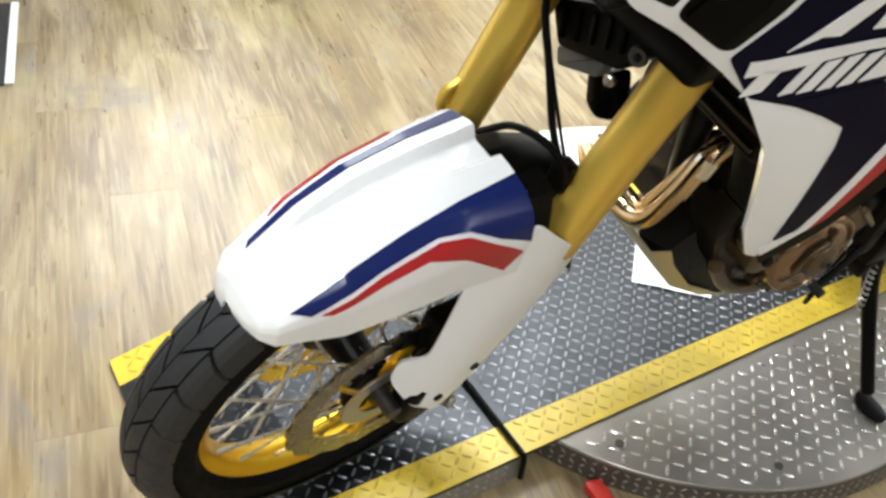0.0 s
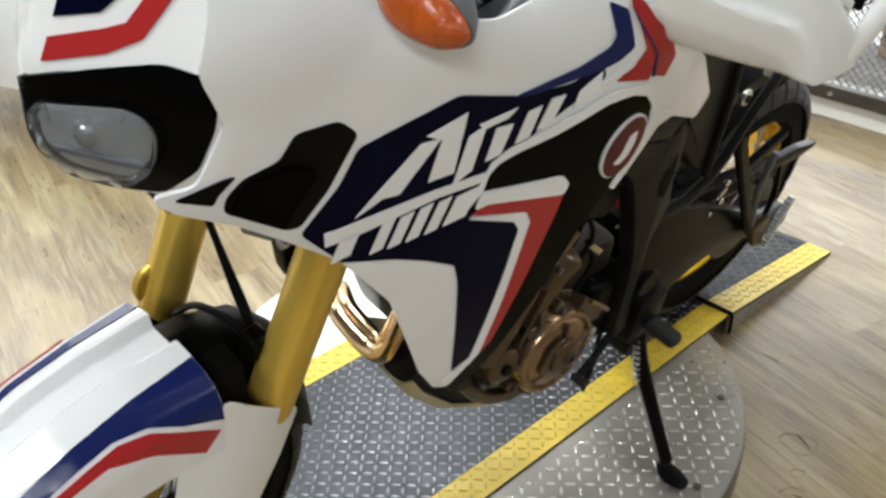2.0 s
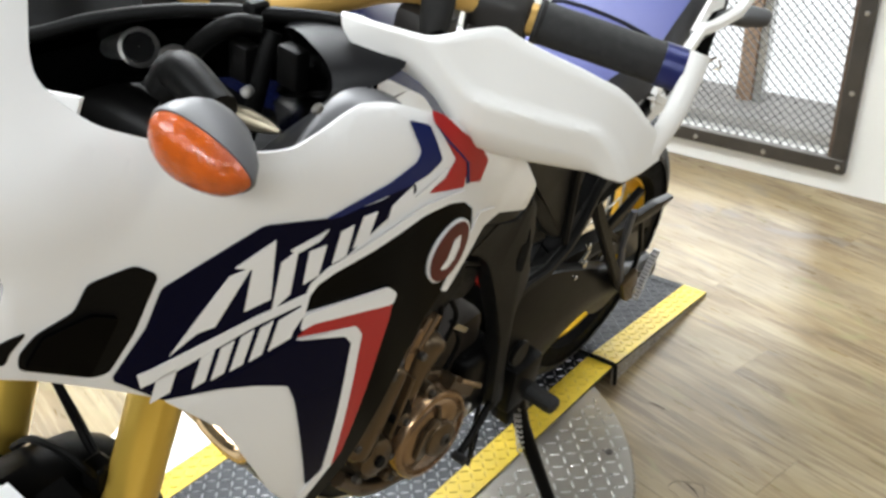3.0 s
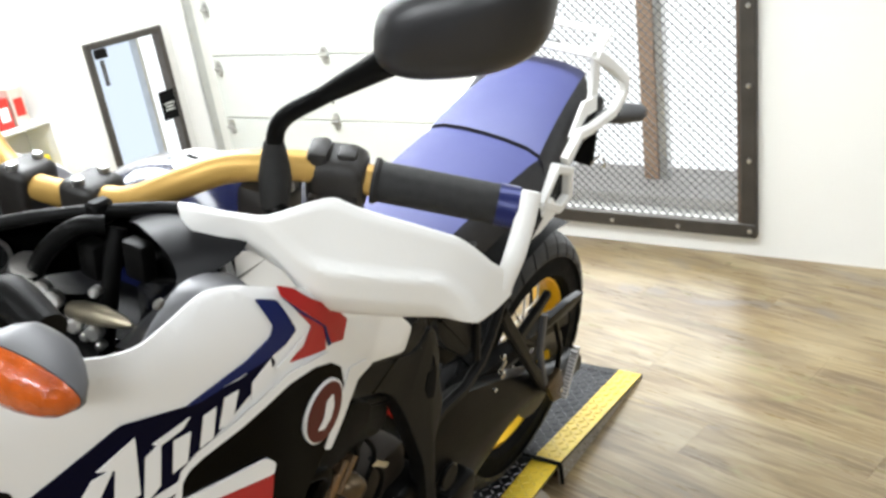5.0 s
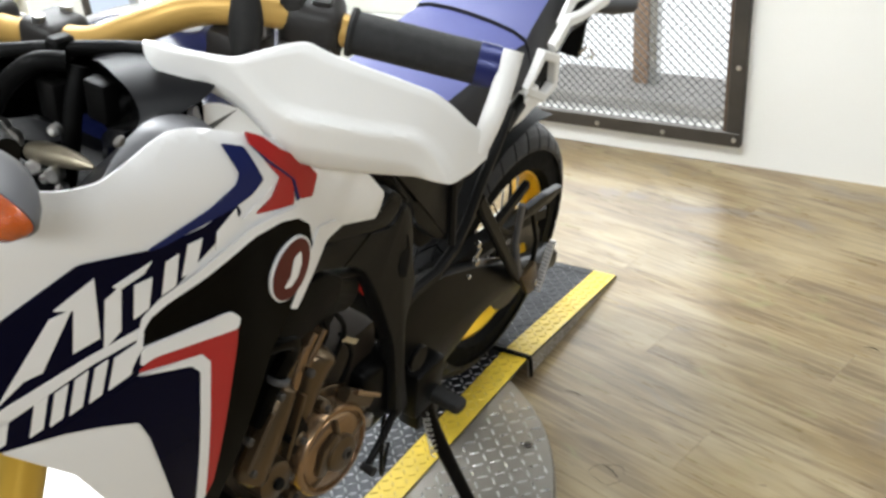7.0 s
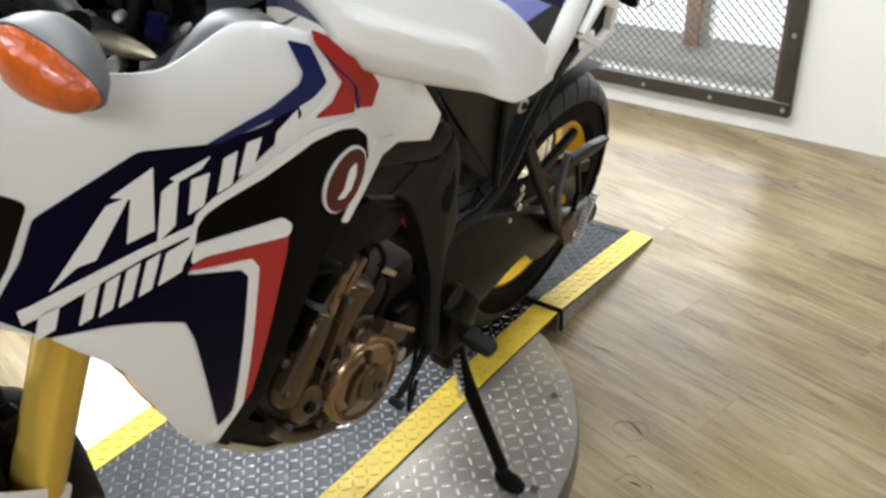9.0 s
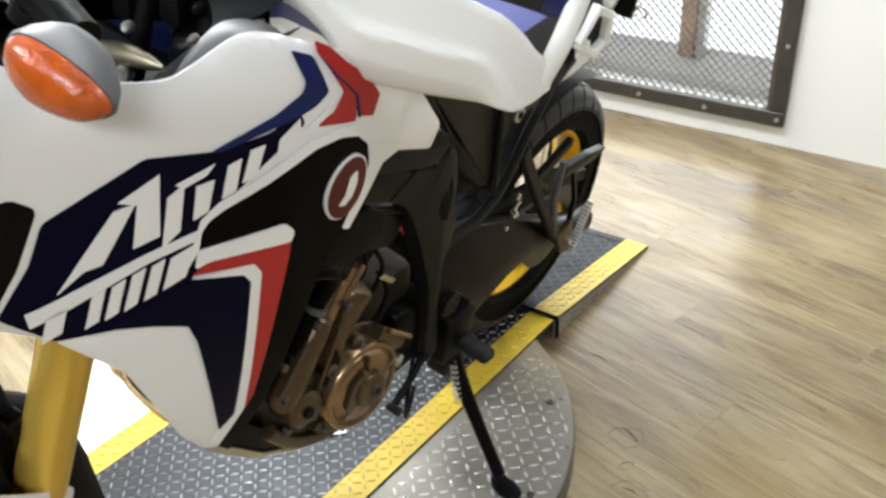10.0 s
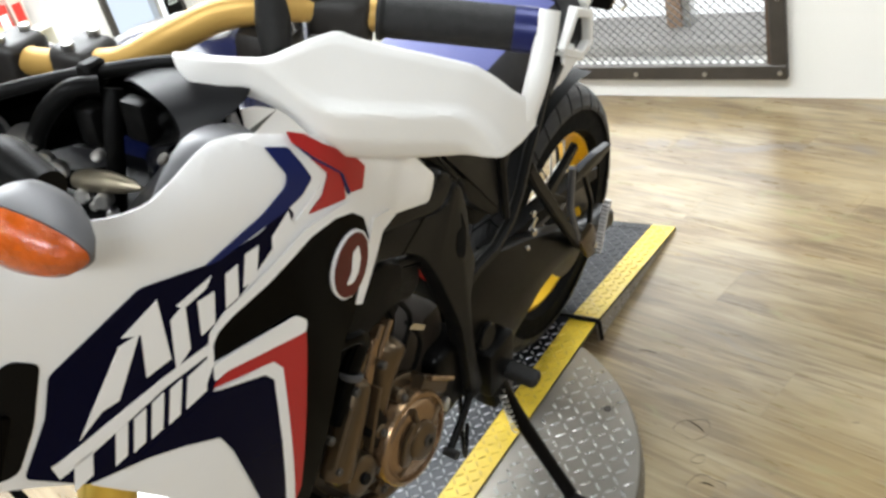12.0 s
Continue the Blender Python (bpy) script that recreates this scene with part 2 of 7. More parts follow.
def merge(bm, other):
    me = bpy.data.meshes.new("tmp")
    other.to_mesh(me)
    other.free()
    bm.from_mesh(me)
    bpy.data.meshes.remove(me)
    return bm


def smooth_path(pts, steps=6):
    """Catmull-Rom through the points."""
    p = [Vector(q) for q in pts]
    p = [p[0] * 2 - p[1]] + p + [p[-1] * 2 - p[-2]]
    out = []
    for i in range(1, len(p) - 2):
        for s in range(steps):
            t = s / steps
            a, b, c, d = p[i - 1], p[i], p[i + 1], p[i + 2]
            out.append(0.5 * ((2 * b) + (c - a) * t + (2 * a - 5 * b + 4 * c - d) * t * t + (3 * b - a - 3 * c + d) * t ** 3))
    out.append(p[-2])
    return out


def tube(pts, r, seg=12, steps=0, bm=None, flat=1.0, caps=True):
    """A round bar along points; r is a radius or one for each point; flat squeezes it along its second axis."""
    pts = smooth_path(pts, steps) if steps else [Vector(q) for q in pts]
    n = len(pts)
    if isinstance(r, (list, tuple)):
        rs = [r[min(len(r) - 1, int(i * (len(r) - 1) / (n - 1)))] * (1 - (i * (len(r) - 1) / (n - 1)) % 1) + r[min(len(r) - 1, int(i * (len(r) - 1) / (n - 1)) + 1)] * ((i * (len(r) - 1) / (n - 1)) % 1) for i in range(n)]
    else:
        rs = [r] * n
    bm = bm or bmesh.new()
    d0 = (pts[1] - pts[0]).normalized()
    side = d0.orthogonal().normalized()
    rings = []
    for i, q in enumerate(pts):
        d = (pts[min(i + 1, n - 1)] - pts[max(i - 1, 0)]).normalized()
        side = (side - d * side.dot(d)).normalized()
        up = d.cross(side)
        rings.append([bm.verts.new(q + (side * math.cos(a) + up * math.sin(a) * flat) * rs[i]) for a in (2 * math.pi * k / seg for k in range(seg))])
    for a, b in zip(rings, rings[1:]):
        for k in range(seg):
            bm.faces.new((a[k], a[(k + 1) % seg], b[(k + 1) % seg], b[k]))
    if caps:
        bm.faces.new(rings[0][::-1])
        bm.faces.new(rings[-1])
    return bm


def strip(pts, width, thick, normal=(1, 0, 0), bevel=0.002, bm=None):
    """A flat bar with mitred bends: width across the bend's plane, thick along the normal."""
    pts, nrm = [Vector(q) for q in pts], Vector(normal).normalized()
    n = len(pts)
    ws = width if isinstance(width, (list, tuple)) else [width] * n
    ch = bevel
    b2 = bmesh.new()
    rings = []
    for i, q in enumerate(pts):
        d0 = (q - pts[i - 1]).normalized() if i else (pts[1] - q).normalized()
        d1 = (pts[i + 1] - q).normalized() if i < n - 1 else d0
        d = (d0 + d1).normalized()
        side = d.cross(nrm).normalized()
        k = 1 / max(0.5, d.dot(d0))
        a, t = ws[i] / 2 * k, thick / 2
        rings.append([b2.verts.new(q + side * x + nrm * y) for x, y in ((a - ch, t), (a, t - ch), (a, ch - t), (a - ch, -t), (ch - a, -t), (-a, ch - t), (-a, t - ch), (ch - a, t))])
    for p, r in zip(rings, rings[1:]):
        for k in range(8):
            b2.faces.new((p[k], p[(k + 1) % 8], r[(k + 1) % 8], r[k]))
    b2.faces.new(rings[0][::-1])
    b2.faces.new(rings[-1])
    return b2 if bm is None else merge(bm, b2)


def spin(profile, centre, axis, seg=48, bm=None, closed=True):
    """A ring: profile of (radius, along the axis) points turned about the axis."""
    bm = bm or bmesh.new()
    axis = Vector(axis).normalized()
    e1 = axis.orthogonal().normalized()
    e2 = axis.cross(e1)
    c = Vector(centre)
    rings = []
    for k in range(seg):
        a = 2 * math.pi * k / seg
        d = e1 * math.cos(a) + e2 * math.sin(a)
        rings.append([bm.verts.new(c + d * r + axis * h) for r, h in profile])
    m = len(profile)
    for k in range(seg):
        a, b = rings[k], rings[(k + 1) % seg]
        for j in range(m if closed else m - 1):
            bm.faces.new((a[j], a[(j + 1) % m], b[(j + 1) % m], b[j]))
    return bm


def disc_solid(centre, axis, r, half, seg=24, bevel=0.0, bm=None):
    """A short round bar with bevelled rims."""
    b = min(bevel, half * 0.9)
    pr = [(0.0005, -half), (r - b, -half), (r, -half + b), (r, half - b), (r - b, half), (0.0005, half)]
    return spin(pr, centre, axis, seg, bm)


def slab(outline, depth, bevel=0.0, axis="z", cuts=0):
    """A flat plate: outline of 2D points, extruded by depth. axis names the normal."""
    bm = bmesh.new()
    lift = {"z": lambda a, b: (a, b, 0), "x": lambda a, b: (0, a, b), "y": lambda a, b: (a, 0, b)}[axis]
    vs = [bm.verts.new(lift(*p)) for p in outline]
    f = bm.faces.new(vs)
    ex = bmesh.ops.extrude_face_region(bm, geom=[f])
    n = {"z": (0, 0, 1), "x": (1, 0, 0), "y": (0, 1, 0)}[axis]
    bmesh.ops.translate(bm, vec=Vector(n) * depth, verts=[v for v in ex["geom"] if isinstance(v, bmesh.types.BMVert)])
    if bevel:
        bmesh.ops.bevel(bm, geom=bm.edges[:], offset=bevel, segments=2, affect="EDGES", profile=0.6)
    return bm


def rounded(outline, r=0.012, n=3):
    """Rounds the corners of a 2D outline."""
    out = []
    m = len(outline)
    for i in range(m):
        p, a, b = Vector(outline[i]), Vector(outline[i - 1]), Vector(outline[(i + 1) % m])
        da, db = a - p, b - p
        k = min(r, da.length * 0.45, db.length * 0.45)
        s, e = p + da.normalized() * k, p + db.normalized() * k
        for j in range(n + 1):
            t = j / n
            out.append(tuple(s * (1 - t) ** 2 + p * 2 * t * (1 - t) + e * t * t))
    return out


def skin(outline, surf, off=0.0, thick=0.004, fine=0.03, round_r=0.0, edge=0.0):
    """A moulded panel: a 2D outline laid on the surface surf(a, b) -> (point, normal), off above it, with thickness."""
    if round_r:
        outline = rounded(outline, round_r)
    bm = bmesh.new()
    f = bm.faces.new([bm.verts.new((a, b, 0)) for a, b in outline])
    f.normal_update()
    bmesh.ops.triangulate(bm, faces=[f])
    for _ in range(6):
        long = [e for e in bm.edges if e.calc_length() > fine]
        if not long:
            break
        bmesh.ops.subdivide_edges(bm, edges=long, cuts=1)
        bmesh.ops.triangulate(bm, faces=bm.faces[:])
    bmesh.ops.beautify_fill(bm, faces=bm.faces[:], edges=bm.edges[:])
    rim = {v for e in bm.edges if e.is_boundary for v in e.verts}
    ins = {}
    for v in bm.verts:
        p, n = surf(v.co.x, v.co.y)
        ins[v] = (Vector(p), Vector(n))
    top = bm.faces[:]
    ex = bmesh.ops.extrude_face_region(bm, geom=top, use_keep_orig=True)
    for v in [g for g in ex["geom"] if isinstance(g, bmesh.types.BMVert)]:
        p, n = surf(v.co.x, v.co.y)
        ins[v] = (Vector(p), Vector(n))
        v.co = Vector(p) + Vector(n) * (off - thick)
        ins[v] = None
    for v, pn in ins.items():
        if pn is not None:
            v.co = pn[0] + pn[1] * (off - (edge if v in rim else 0))
    return bm


def loft(rings, closed=True, caps=True, bm=None):
    """Joins rings of equal point counts."""
    bm = bm or bmesh.new()
    vs = [[bm.verts.new(p) for p in ring] for ring in rings]
    m = len(vs[0])
    for a, b in zip(vs, vs[1:]):
        for k in range(m if closed else m - 1):
            bm.faces.new((a[k], a[(k + 1) % m], b[(k + 1) % m], b[k]))
    if caps and closed:
        bm.faces.new(vs[0][::-1])
        bm.faces.new(vs[-1])
    return bm


def empty(name, m=None, parent=None):
    ob = new(name)
    ob.empty_display_size = 0.05
    if m is not None:
        ob.matrix_world = m
    if parent is not None:
        ob.parent = parent
    return ob

# ---------- the room ----------
YW = 2.54          # rear wall's face
XL = -2.38         # left return wall's face
TOP = 2.62


def structure(name, bm, material, label, category, parent=None, smooth=False):
    ob = part(name, bm, material, parent, "", smooth)
    return tagged(ob, label, category, kind="structure")


# floor slab under the planks; planks run along x
floor = structure("floor", box(-5.2, 4.6, -4.2, 2.75, FLOOR - 0.10, FLOOR - 0.004), "joint", "plank floor in weathered tan and brown wood print", "floor")

bm = box(-2.52, -2.20, YW, YW + 0.16, FLOOR, TOP)
box(-2.20, -0.62, YW, YW + 0.16, 1.62, TOP, bm=bm)
box(-0.62, -0.50, YW, YW + 0.16, FLOOR, TOP, bm=bm)
box(-0.50, 0.345, YW, YW + 0.16, 1.45, TOP, bm=bm)
box(-0.50, 0.345, YW, YW + 0.16, FLOOR, 0.055, bm=bm)
box(0.345, 4.6, YW, YW + 0.16, FLOOR, TOP, bm=bm)
wall_rear = structure("wall_rear", bm, "wall", "white painted rear wall with a mesh window", "wall")
bm = box(XL - 0.14, XL, 2.475, YW, FLOOR, TOP)
box(XL - 0.14, XL, 2.045, 2.475, 0.84, TOP, bm=bm)
box(XL - 0.14, XL, 1.20, 2.045, FLOOR, TOP, bm=bm)
structure("wall_left", bm, "wall", "white painted wall with a glazed door", "wall")
# unseen white walls added to close the room
structure("wall_return", box(-5.2, XL - 0.14, 1.20, 1.34, FLOOR, TOP), "wall", "unseen white wall that closes the room", "wall")
structure("wall_far_left", box(-5.34, -5.2, -4.2, 1.34, FLOOR, TOP), "wall", "unseen white wall that closes the room", "wall")
# unseen walls and ceiling, added dark so reflections keep their contrast
structure("wall_right", box(4.6, 4.74, -4.2, YW + 0.16, FLOOR, TOP), "backwall", "unseen wall, kept dark for contrast", "wall")
structure("wall_front", box(-5.34, 4.74, -4.34, -4.2, FLOOR, TOP), "backwall", "unseen wall, kept dark for contrast", "wall")
structure("ceiling", box(-5.34, 4.74, -4.34, YW + 0.16, TOP, TOP + 0.1), "ceiling", "unseen ceiling, kept dark for contrast", "ceiling")

# outside brightness behind the openings
structure("backdrop", box(-3.2, 1.6, 3.6, 3.62, -0.4, 2.4), "daywhite", "bright white daylight outside the window", "daylight")
structure("backdrop_door", box(-2.92, -2.90, 1.42, 3.0, FLOOR, 1.2), "skyblue", "pale blue daylight behind the glazed door", "daylight")
structure("ground_outside", box(-1.2, 1.4, YW + 0.16, 3.6, -0.32, -0.26), "wall", "white ground outside the window", "ground")
structure("ledge_outside", box(-1.2, 1.4, 3.0, 3.05, -0.10, 0.030), "concrete", "grey concrete ledge outside the window", "ledge")

# ---------- mesh window ----------
mesh_window = tagged(empty("mesh_window", pose(0, YW, 0)), "dark steel framed window covered with expanded metal mesh", "window", kind="structure")
x0, x1, z0, z1 = -0.53, 0.385, 0.020, 1.47
fw = 0.052
for nm, bmf in (("frame_bottom", box(x0, x1, -0.030, 0.0, z0, z0 + 0.052, 0.004)), ("frame_top", box(x0, x1, -0.030, 0.0, z1 - 0.052, z1, 0.004)),
                ("frame_side", box(x0, x0 + fw, -0.029, 0.001, z0 + 0.050, z1 - 0.050, 0.004)), ("frame_side", box(x1 - fw, x1, -0.029, 0.001, z0 + 0.050, z1 - 0.050, 0.004))):
    part(nm, bmf, "darksteel", mesh_window, "dark weathered steel bar", False)
bm = box(x1 - fw - 0.012, x1 - fw + 0.002, -0.020, -0.004, z0 + 0.052, z1 - 0.052)
part("edge_strip", bm, "rust", mesh_window, "rust brown angle strip", False)
bolt_bm = spin([(0.0005, 0.0), (0.0085, 0.0), (0.0075, 0.005), (0.0005, 0.0065)], (0, 0, 0), (0, -1, 0), 10)
bolt = part("bolt", bolt_bm, "alloy", mesh_window, "round steel bolt head")
bolt.location = (x1 - 0.022, -0.030, z0 + 0.026)
spots = [(x1 - 0.022, z0 + 0.026 + 0.254 * k) for k in range(1, 6)] + [(x1 - 0.022 - 0.252 * k, z0 + 0.022) for k in range(1, 4)]
for bx, bz in spots:
    b2 = new("bolt", bolt.data)
    b2.parent, b2.location = mesh_window, (bx, -0.030, bz)

# expanded metal: zigzag strands
verts, faces = [], []
cw, ch, sw = 0.031, 0.0150, 0.0015
mx0, mx1, mz0, mz1 = x0 + fw, x1 - fw, z0 + 0.052, z1 - 0.052
rows_n, cols_n = int((mz1 - mz0) / ch), int((mx1 - mx0) / cw)
for r in range(rows_n + 1):
    zb = mz0 + r * ch
    prev = None
    for c in range(cols_n * 2 + 1):
        px = mx0 + c * cw / 2
        pz = zb + (ch / 2 if (c + r) % 2 else -ch / 2) * 0.94
        i = len(verts)
        verts += [(px, -0.013, pz - sw), (px, -0.013, pz + sw), (px, -0.008, pz + sw), (px, -0.008, pz - sw)]
        if prev is not None:
            for k in range(4):
                faces.append((prev + k, prev + (k + 1) % 4, i + (k + 1) % 4, i + k))
        prev = i
me = bpy.data.meshes.new("wire_mesh")
me.from_pydata(verts, [], faces)
me.materials.append(M["wire"])
wire = new("wire_mesh", me)
wire.parent = mesh_window
tagged(wire, "diamond pattern expanded metal mesh", kind="stuff")

# what is seen outside: a timber post with a steel channel, and a sill
structure("sill", box(-0.49, 0.335, YW + 0.10, YW + 0.42, 0.0555, 0.100, 0.004), "concrete", "grey stone sill outside the mesh", "sill")
post = tagged(empty("post", pose(-0.085, YW + 0.30, 0.10)), "reddish timber post with a grey steel channel outside the mesh", "post")
part("timber", box(-0.045, 0.015, -0.03, 0.03, 0, 1.5, 0.004), "brass", post)
part("channel", box(0.018, 0.050, -0.025, 0.025, 0, 1.5, 0.003), "galv", post, "grey steel channel")

# ---------- garage door ----------
garage = tagged(empty("garage_door", pose(-1.41, YW + 0.05, FLOOR)), "closed pale grey sectional garage door with steel hinges", "garage door", kind="structure")
gw, ph = 0.79, 0.300
first = (0.36 - FLOOR) % ph
for k in range(7):
    zb = 0.004 if k == 0 else first + (k - 1) * ph
    zt = first + k * ph
    bmp = box(-gw, gw, 0.0, 0.045, zb + 0.0015, zt - 0.0015, 0.005)
    part("panel", bmp, "garage", garage)


def hinge(parent, x, z):
    bm = slab(rounded([(-0.011, -0.038), (0.011, -0.038), (0.022, 0.0), (0.011, 0.038), (-0.011, 0.038), (-0.022, 0.0)], 0.006), 0.005, axis="y")
    tube([(-0.024, -0.006, 0), (0.024, -0.006, 0)], 0.0075, 8, bm=bm)
    for sx, sz in ((0, 0.026), (0, -0.026)):
        disc_solid((sx, -0.003, sz), (0, 1, 0), 0.0055, 0.004, 8, 0.001, bm)
    ob = part("hinge", bm, "galv", parent, "galvanised hinge plate")
    ob.location = (x, -0.007, z)
    return ob


for hx in (-0.065, 0.62):
    for hz in (0.36, 0.66, 0.96, 1.26):
        hinge(garage, hx, hz - FLOOR)
for hz in (0.315, 0.60, 0.88, 1.17):
    hinge(garage, -0.745, hz - FLOOR)
bm = tube([(-0.055, -0.012, 0.50), (-0.062, -0.016, 0.52), (-0.068, -0.018, 0.545), (-0.060, -0.016, 0.575)], 0.004, 8, 4)
part("pull_handle", bm, "blackmetal", garage, "thin dark pull handle")
structure("door_track", box(-2.205, -2.185, YW - 0.05, YW - 0.005, FLOOR, 1.62, 0.003), "galv", "grey steel garage door track", "track")
structure("jamb", box(-2.36, -2.22, YW - 0.03, YW - 0.001, FLOOR, TOP, 0.004), "wall", "white painted door jamb", "jamb")

# ---------- glazed door in the left wall ----------
door = tagged(empty("door_1", pose(XL, 2.26, FLOOR)), "glazed door in a dark steel frame, daylight behind it", "door", kind="structure")
hh = 0.895
for nm, b in (("frame_side", (-0.215, -0.187, 0, hh)), ("frame_side", (0.188, 0.215, 0, hh)), ("frame_top", (-0.187, 0.188, hh - 0.030, hh)), ("mullion", (0.052, 0.070, 0, hh - 0.030)), ("bottom_rail", (-0.187, 0.188, 0.0, 0.09))):
    mt = "galv" if nm == "mullion" else "darksteel"
    part(nm, box(-0.06, 0.022, b[0], b[1], b[2], b[3], 0.003), mt, door, "grey metal mullion" if nm == "mullion" else "dark steel frame bar", False)
part("pane", box(-0.035, -0.029, -0.187, 0.052, 0.09, hh - 0.030), "skyblue", door, "pale blue frosted pane", False)
part("pane", box(-0.035, -0.029, 0.070, 0.188, 0.09, hh - 0.030), "daywhite", door, "bright white pane", False)
part("closer", box(0.020, 0.044, -0.186, -0.125, hh - 0.072, hh - 0.030, 0.005), "blackmetal", door, "black door closer")
part("closer_arm", box(0.000, 0.006, -0.150, -0.128, hh - 0.200, hh - 0.085, 0.002), "grey", door, "grey closer arm")
sign = part("notice", box(0.022, 0.030, 0.095, 0.185, 0.46, 0.60, 0.002), "blackmetal", door, "black notice with pale print bars", False)
for zz, ww in ((0.535, 0.06), (0.520, 0.045), (0.505, 0.055)):
    part("print_bar", box(0.0305, 0.032, 0.14 - ww / 2, 0.14 + ww / 2, zz, zz + 0.006), "garage", sign, "", False)

# ---------- shelf on the left wall ----------
shelf = tagged(empty("shelf_unit", pose(XL, 1.43, 0.0)), "white wall shelf with two boards", "shelf")
for zz in (0.62, 0.33):
    part("board", box(0.0, 0.20, -0.22, 0.24, zz - 0.012, zz, 0.002), "whitesatin", shelf)
part("side_panel", box(0.0, 0.20, 0.240, 0.252, 0.20, 1.0, 0.002), "whitesatin", shelf)
part("back", box(0.0, 0.006, -0.22, 0.24, 0.20, 1.0), "whitesatin", shelf)


def packet(where, size, material, label):
    ob = tagged(empty("packet", pose(*where)), label, "packet", "packets on the shelf")
    sx, sy, sz = size
    body = part("carton", box(-sx / 2, sx / 2, -sy / 2, sy / 2, 0, sz, 0.003), material, ob)
    part("print_panel", box(sx / 2 + 0.0005, sx / 2 + 0.002, -sy * 0.32, sy * 0.32, sz * 0.25, sz * 0.72, 0.0005), "redplastic" if material != "redplastic" else "whitesatin", body)
    return ob


packet((XL + 0.10, 1.60, 0.62), (0.08, 0.06, 0.15), "cover", "small faded red and white packet on the shelf")
packet((XL + 0.10, 1.53, 0.62), (0.08, 0.06, 0.12), "redplastic", "small red packet on the shelf")
packet((XL + 0.10, 1.45, 0.62), (0.09, 0.07, 0.17), "whitesatin", "small white packet on the shelf")
lamp_box = tagged(empty("card_box", pose(XL + 0.11, 1.58, 0.33)), "yellow box with a dark round mark on the shelf", "box")
body = part("carton", box(-0.05, 0.05, -0.07, 0.07, 0, 0.15, 0.003), "yellowplastic", lamp_box)
part("round_mark", disc_solid((0.0515, 0.01, 0.07), (1, 0, 0), 0.032, 0.0015, 24), "black", body, "dark round mark")

# ---------- motorcycle turntable ----------
turn = tagged(empty("turntable", pose(0, 0, 0)), "low steel tread plate turntable with yellow edge stripes and ramps", "turntable")
CX, CY, CR = 0.04, 0.57, 0.56
XA, XB, XC_, XD = -0.238, -0.172, 0.236, 0.303
YF, YR = 0.0, 1.150
EF, ER = -0.52, 1.668


def lug_field(name, material, inside, surf, x0, x1, y0, y1, parent, pitch=0.0195, worn=None):
    """Raised tread lugs, alternating in direction."""
    verts, faces = [], []
    nx, ny = int((x1 - x0) / pitch) + 2, int((y1 - y0) / pitch) + 2
    for i in range(nx):
        for j in range(ny):
            cx, cy = x0 + (i + 0.5) * pitch, y0 + (j + 0.5) * pitch
            if not inside(cx, cy):
                continue
            a = radians(45 if (i + j) % 2 else -45) + radians(0)
            dx, dy = math.cos(a), math.sin(a)
            L, W, H = pitch * 0.48, pitch * 0.125, 0.0020
            if worn and worn(cx, cy):
                L, W, H = L * 0.85, W * 0.85, 0.0006
            base = len(verts)
            for k in range(8):
                t = 2 * math.pi * k / 8
                px, py = math.cos(t) * L, math.sin(t) * W
                x, y = cx + px * dx - py * dy, cy + px * dy + py * dx
                verts.append((x, y, surf(x, y)))
            for k in range(4):
                px, py = ((0.7 * L, 0), (0, 0.4 * W), (-0.7 * L, 0), (0, -0.4 * W))[k]
                x, y = cx + px * dx - py * dy, cy + px * dy + py * dx
                verts.append((x, y, surf(x, y) + H))
            b = base
            faces += [(b, b + 1, b + 9, b + 8), (b + 1, b + 2, b + 9), (b + 2, b + 3, b + 9), (b + 3, b + 4, b + 10, b + 9), (b + 4, b + 5, b + 11, b + 10), (b + 5, b + 6, b + 11), (b + 6, b + 7, b + 11), (b + 7, b, b + 8, b + 11), (b + 8, b + 9, b + 10, b + 11)]
    me = bpy.data.meshes.new(name)
    me.from_pydata(verts, [], faces)
    me.materials.append(M[material])
    ob = new(name, me)
    ob.parent = parent
    return tagged(ob, "raised diamond tread lugs", kind="stuff")


def deck_z(y):
    if y < YF - 0.32:
        return (y - YF + 0.32) / (EF - YF + 0.32) * (FLOOR + 0.004)
    if y > YR:
        return (y - YR) / (ER - YR) * (FLOOR + 0.004)
    return 0.0


bm = spin([(0.001, -0.0070), (CR, -0.0070), (CR, -0.003), (CR - 0.002, -0.001), (0.001, -0.001)], (CX, CY, 0), (0, 0, 1), 96)
# far half is much paler: its bright reflection is put into the colour
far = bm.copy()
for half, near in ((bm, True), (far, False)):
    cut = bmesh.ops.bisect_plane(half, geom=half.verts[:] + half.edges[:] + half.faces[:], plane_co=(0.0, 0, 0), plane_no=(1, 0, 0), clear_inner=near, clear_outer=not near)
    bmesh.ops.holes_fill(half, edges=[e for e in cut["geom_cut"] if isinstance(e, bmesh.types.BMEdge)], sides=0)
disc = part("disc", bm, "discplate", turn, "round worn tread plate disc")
part("far_disc", far, "litplate", turn, "smooth far half of the disc, bright reflection put into its colour")
bm = spin([(0.001, FLOOR), (CR + 0.003, FLOOR), (CR + 0.001, -0.0072), (0.001, -0.0072)], (CX, CY, 0), (0, 0, 1), 96)
ring = part("base_ring", bm, "skirtdark", turn, "dark tread plate skirt round the disc")
verts, faces = [], []
count = int(2 * math.pi * CR / 0.0185)
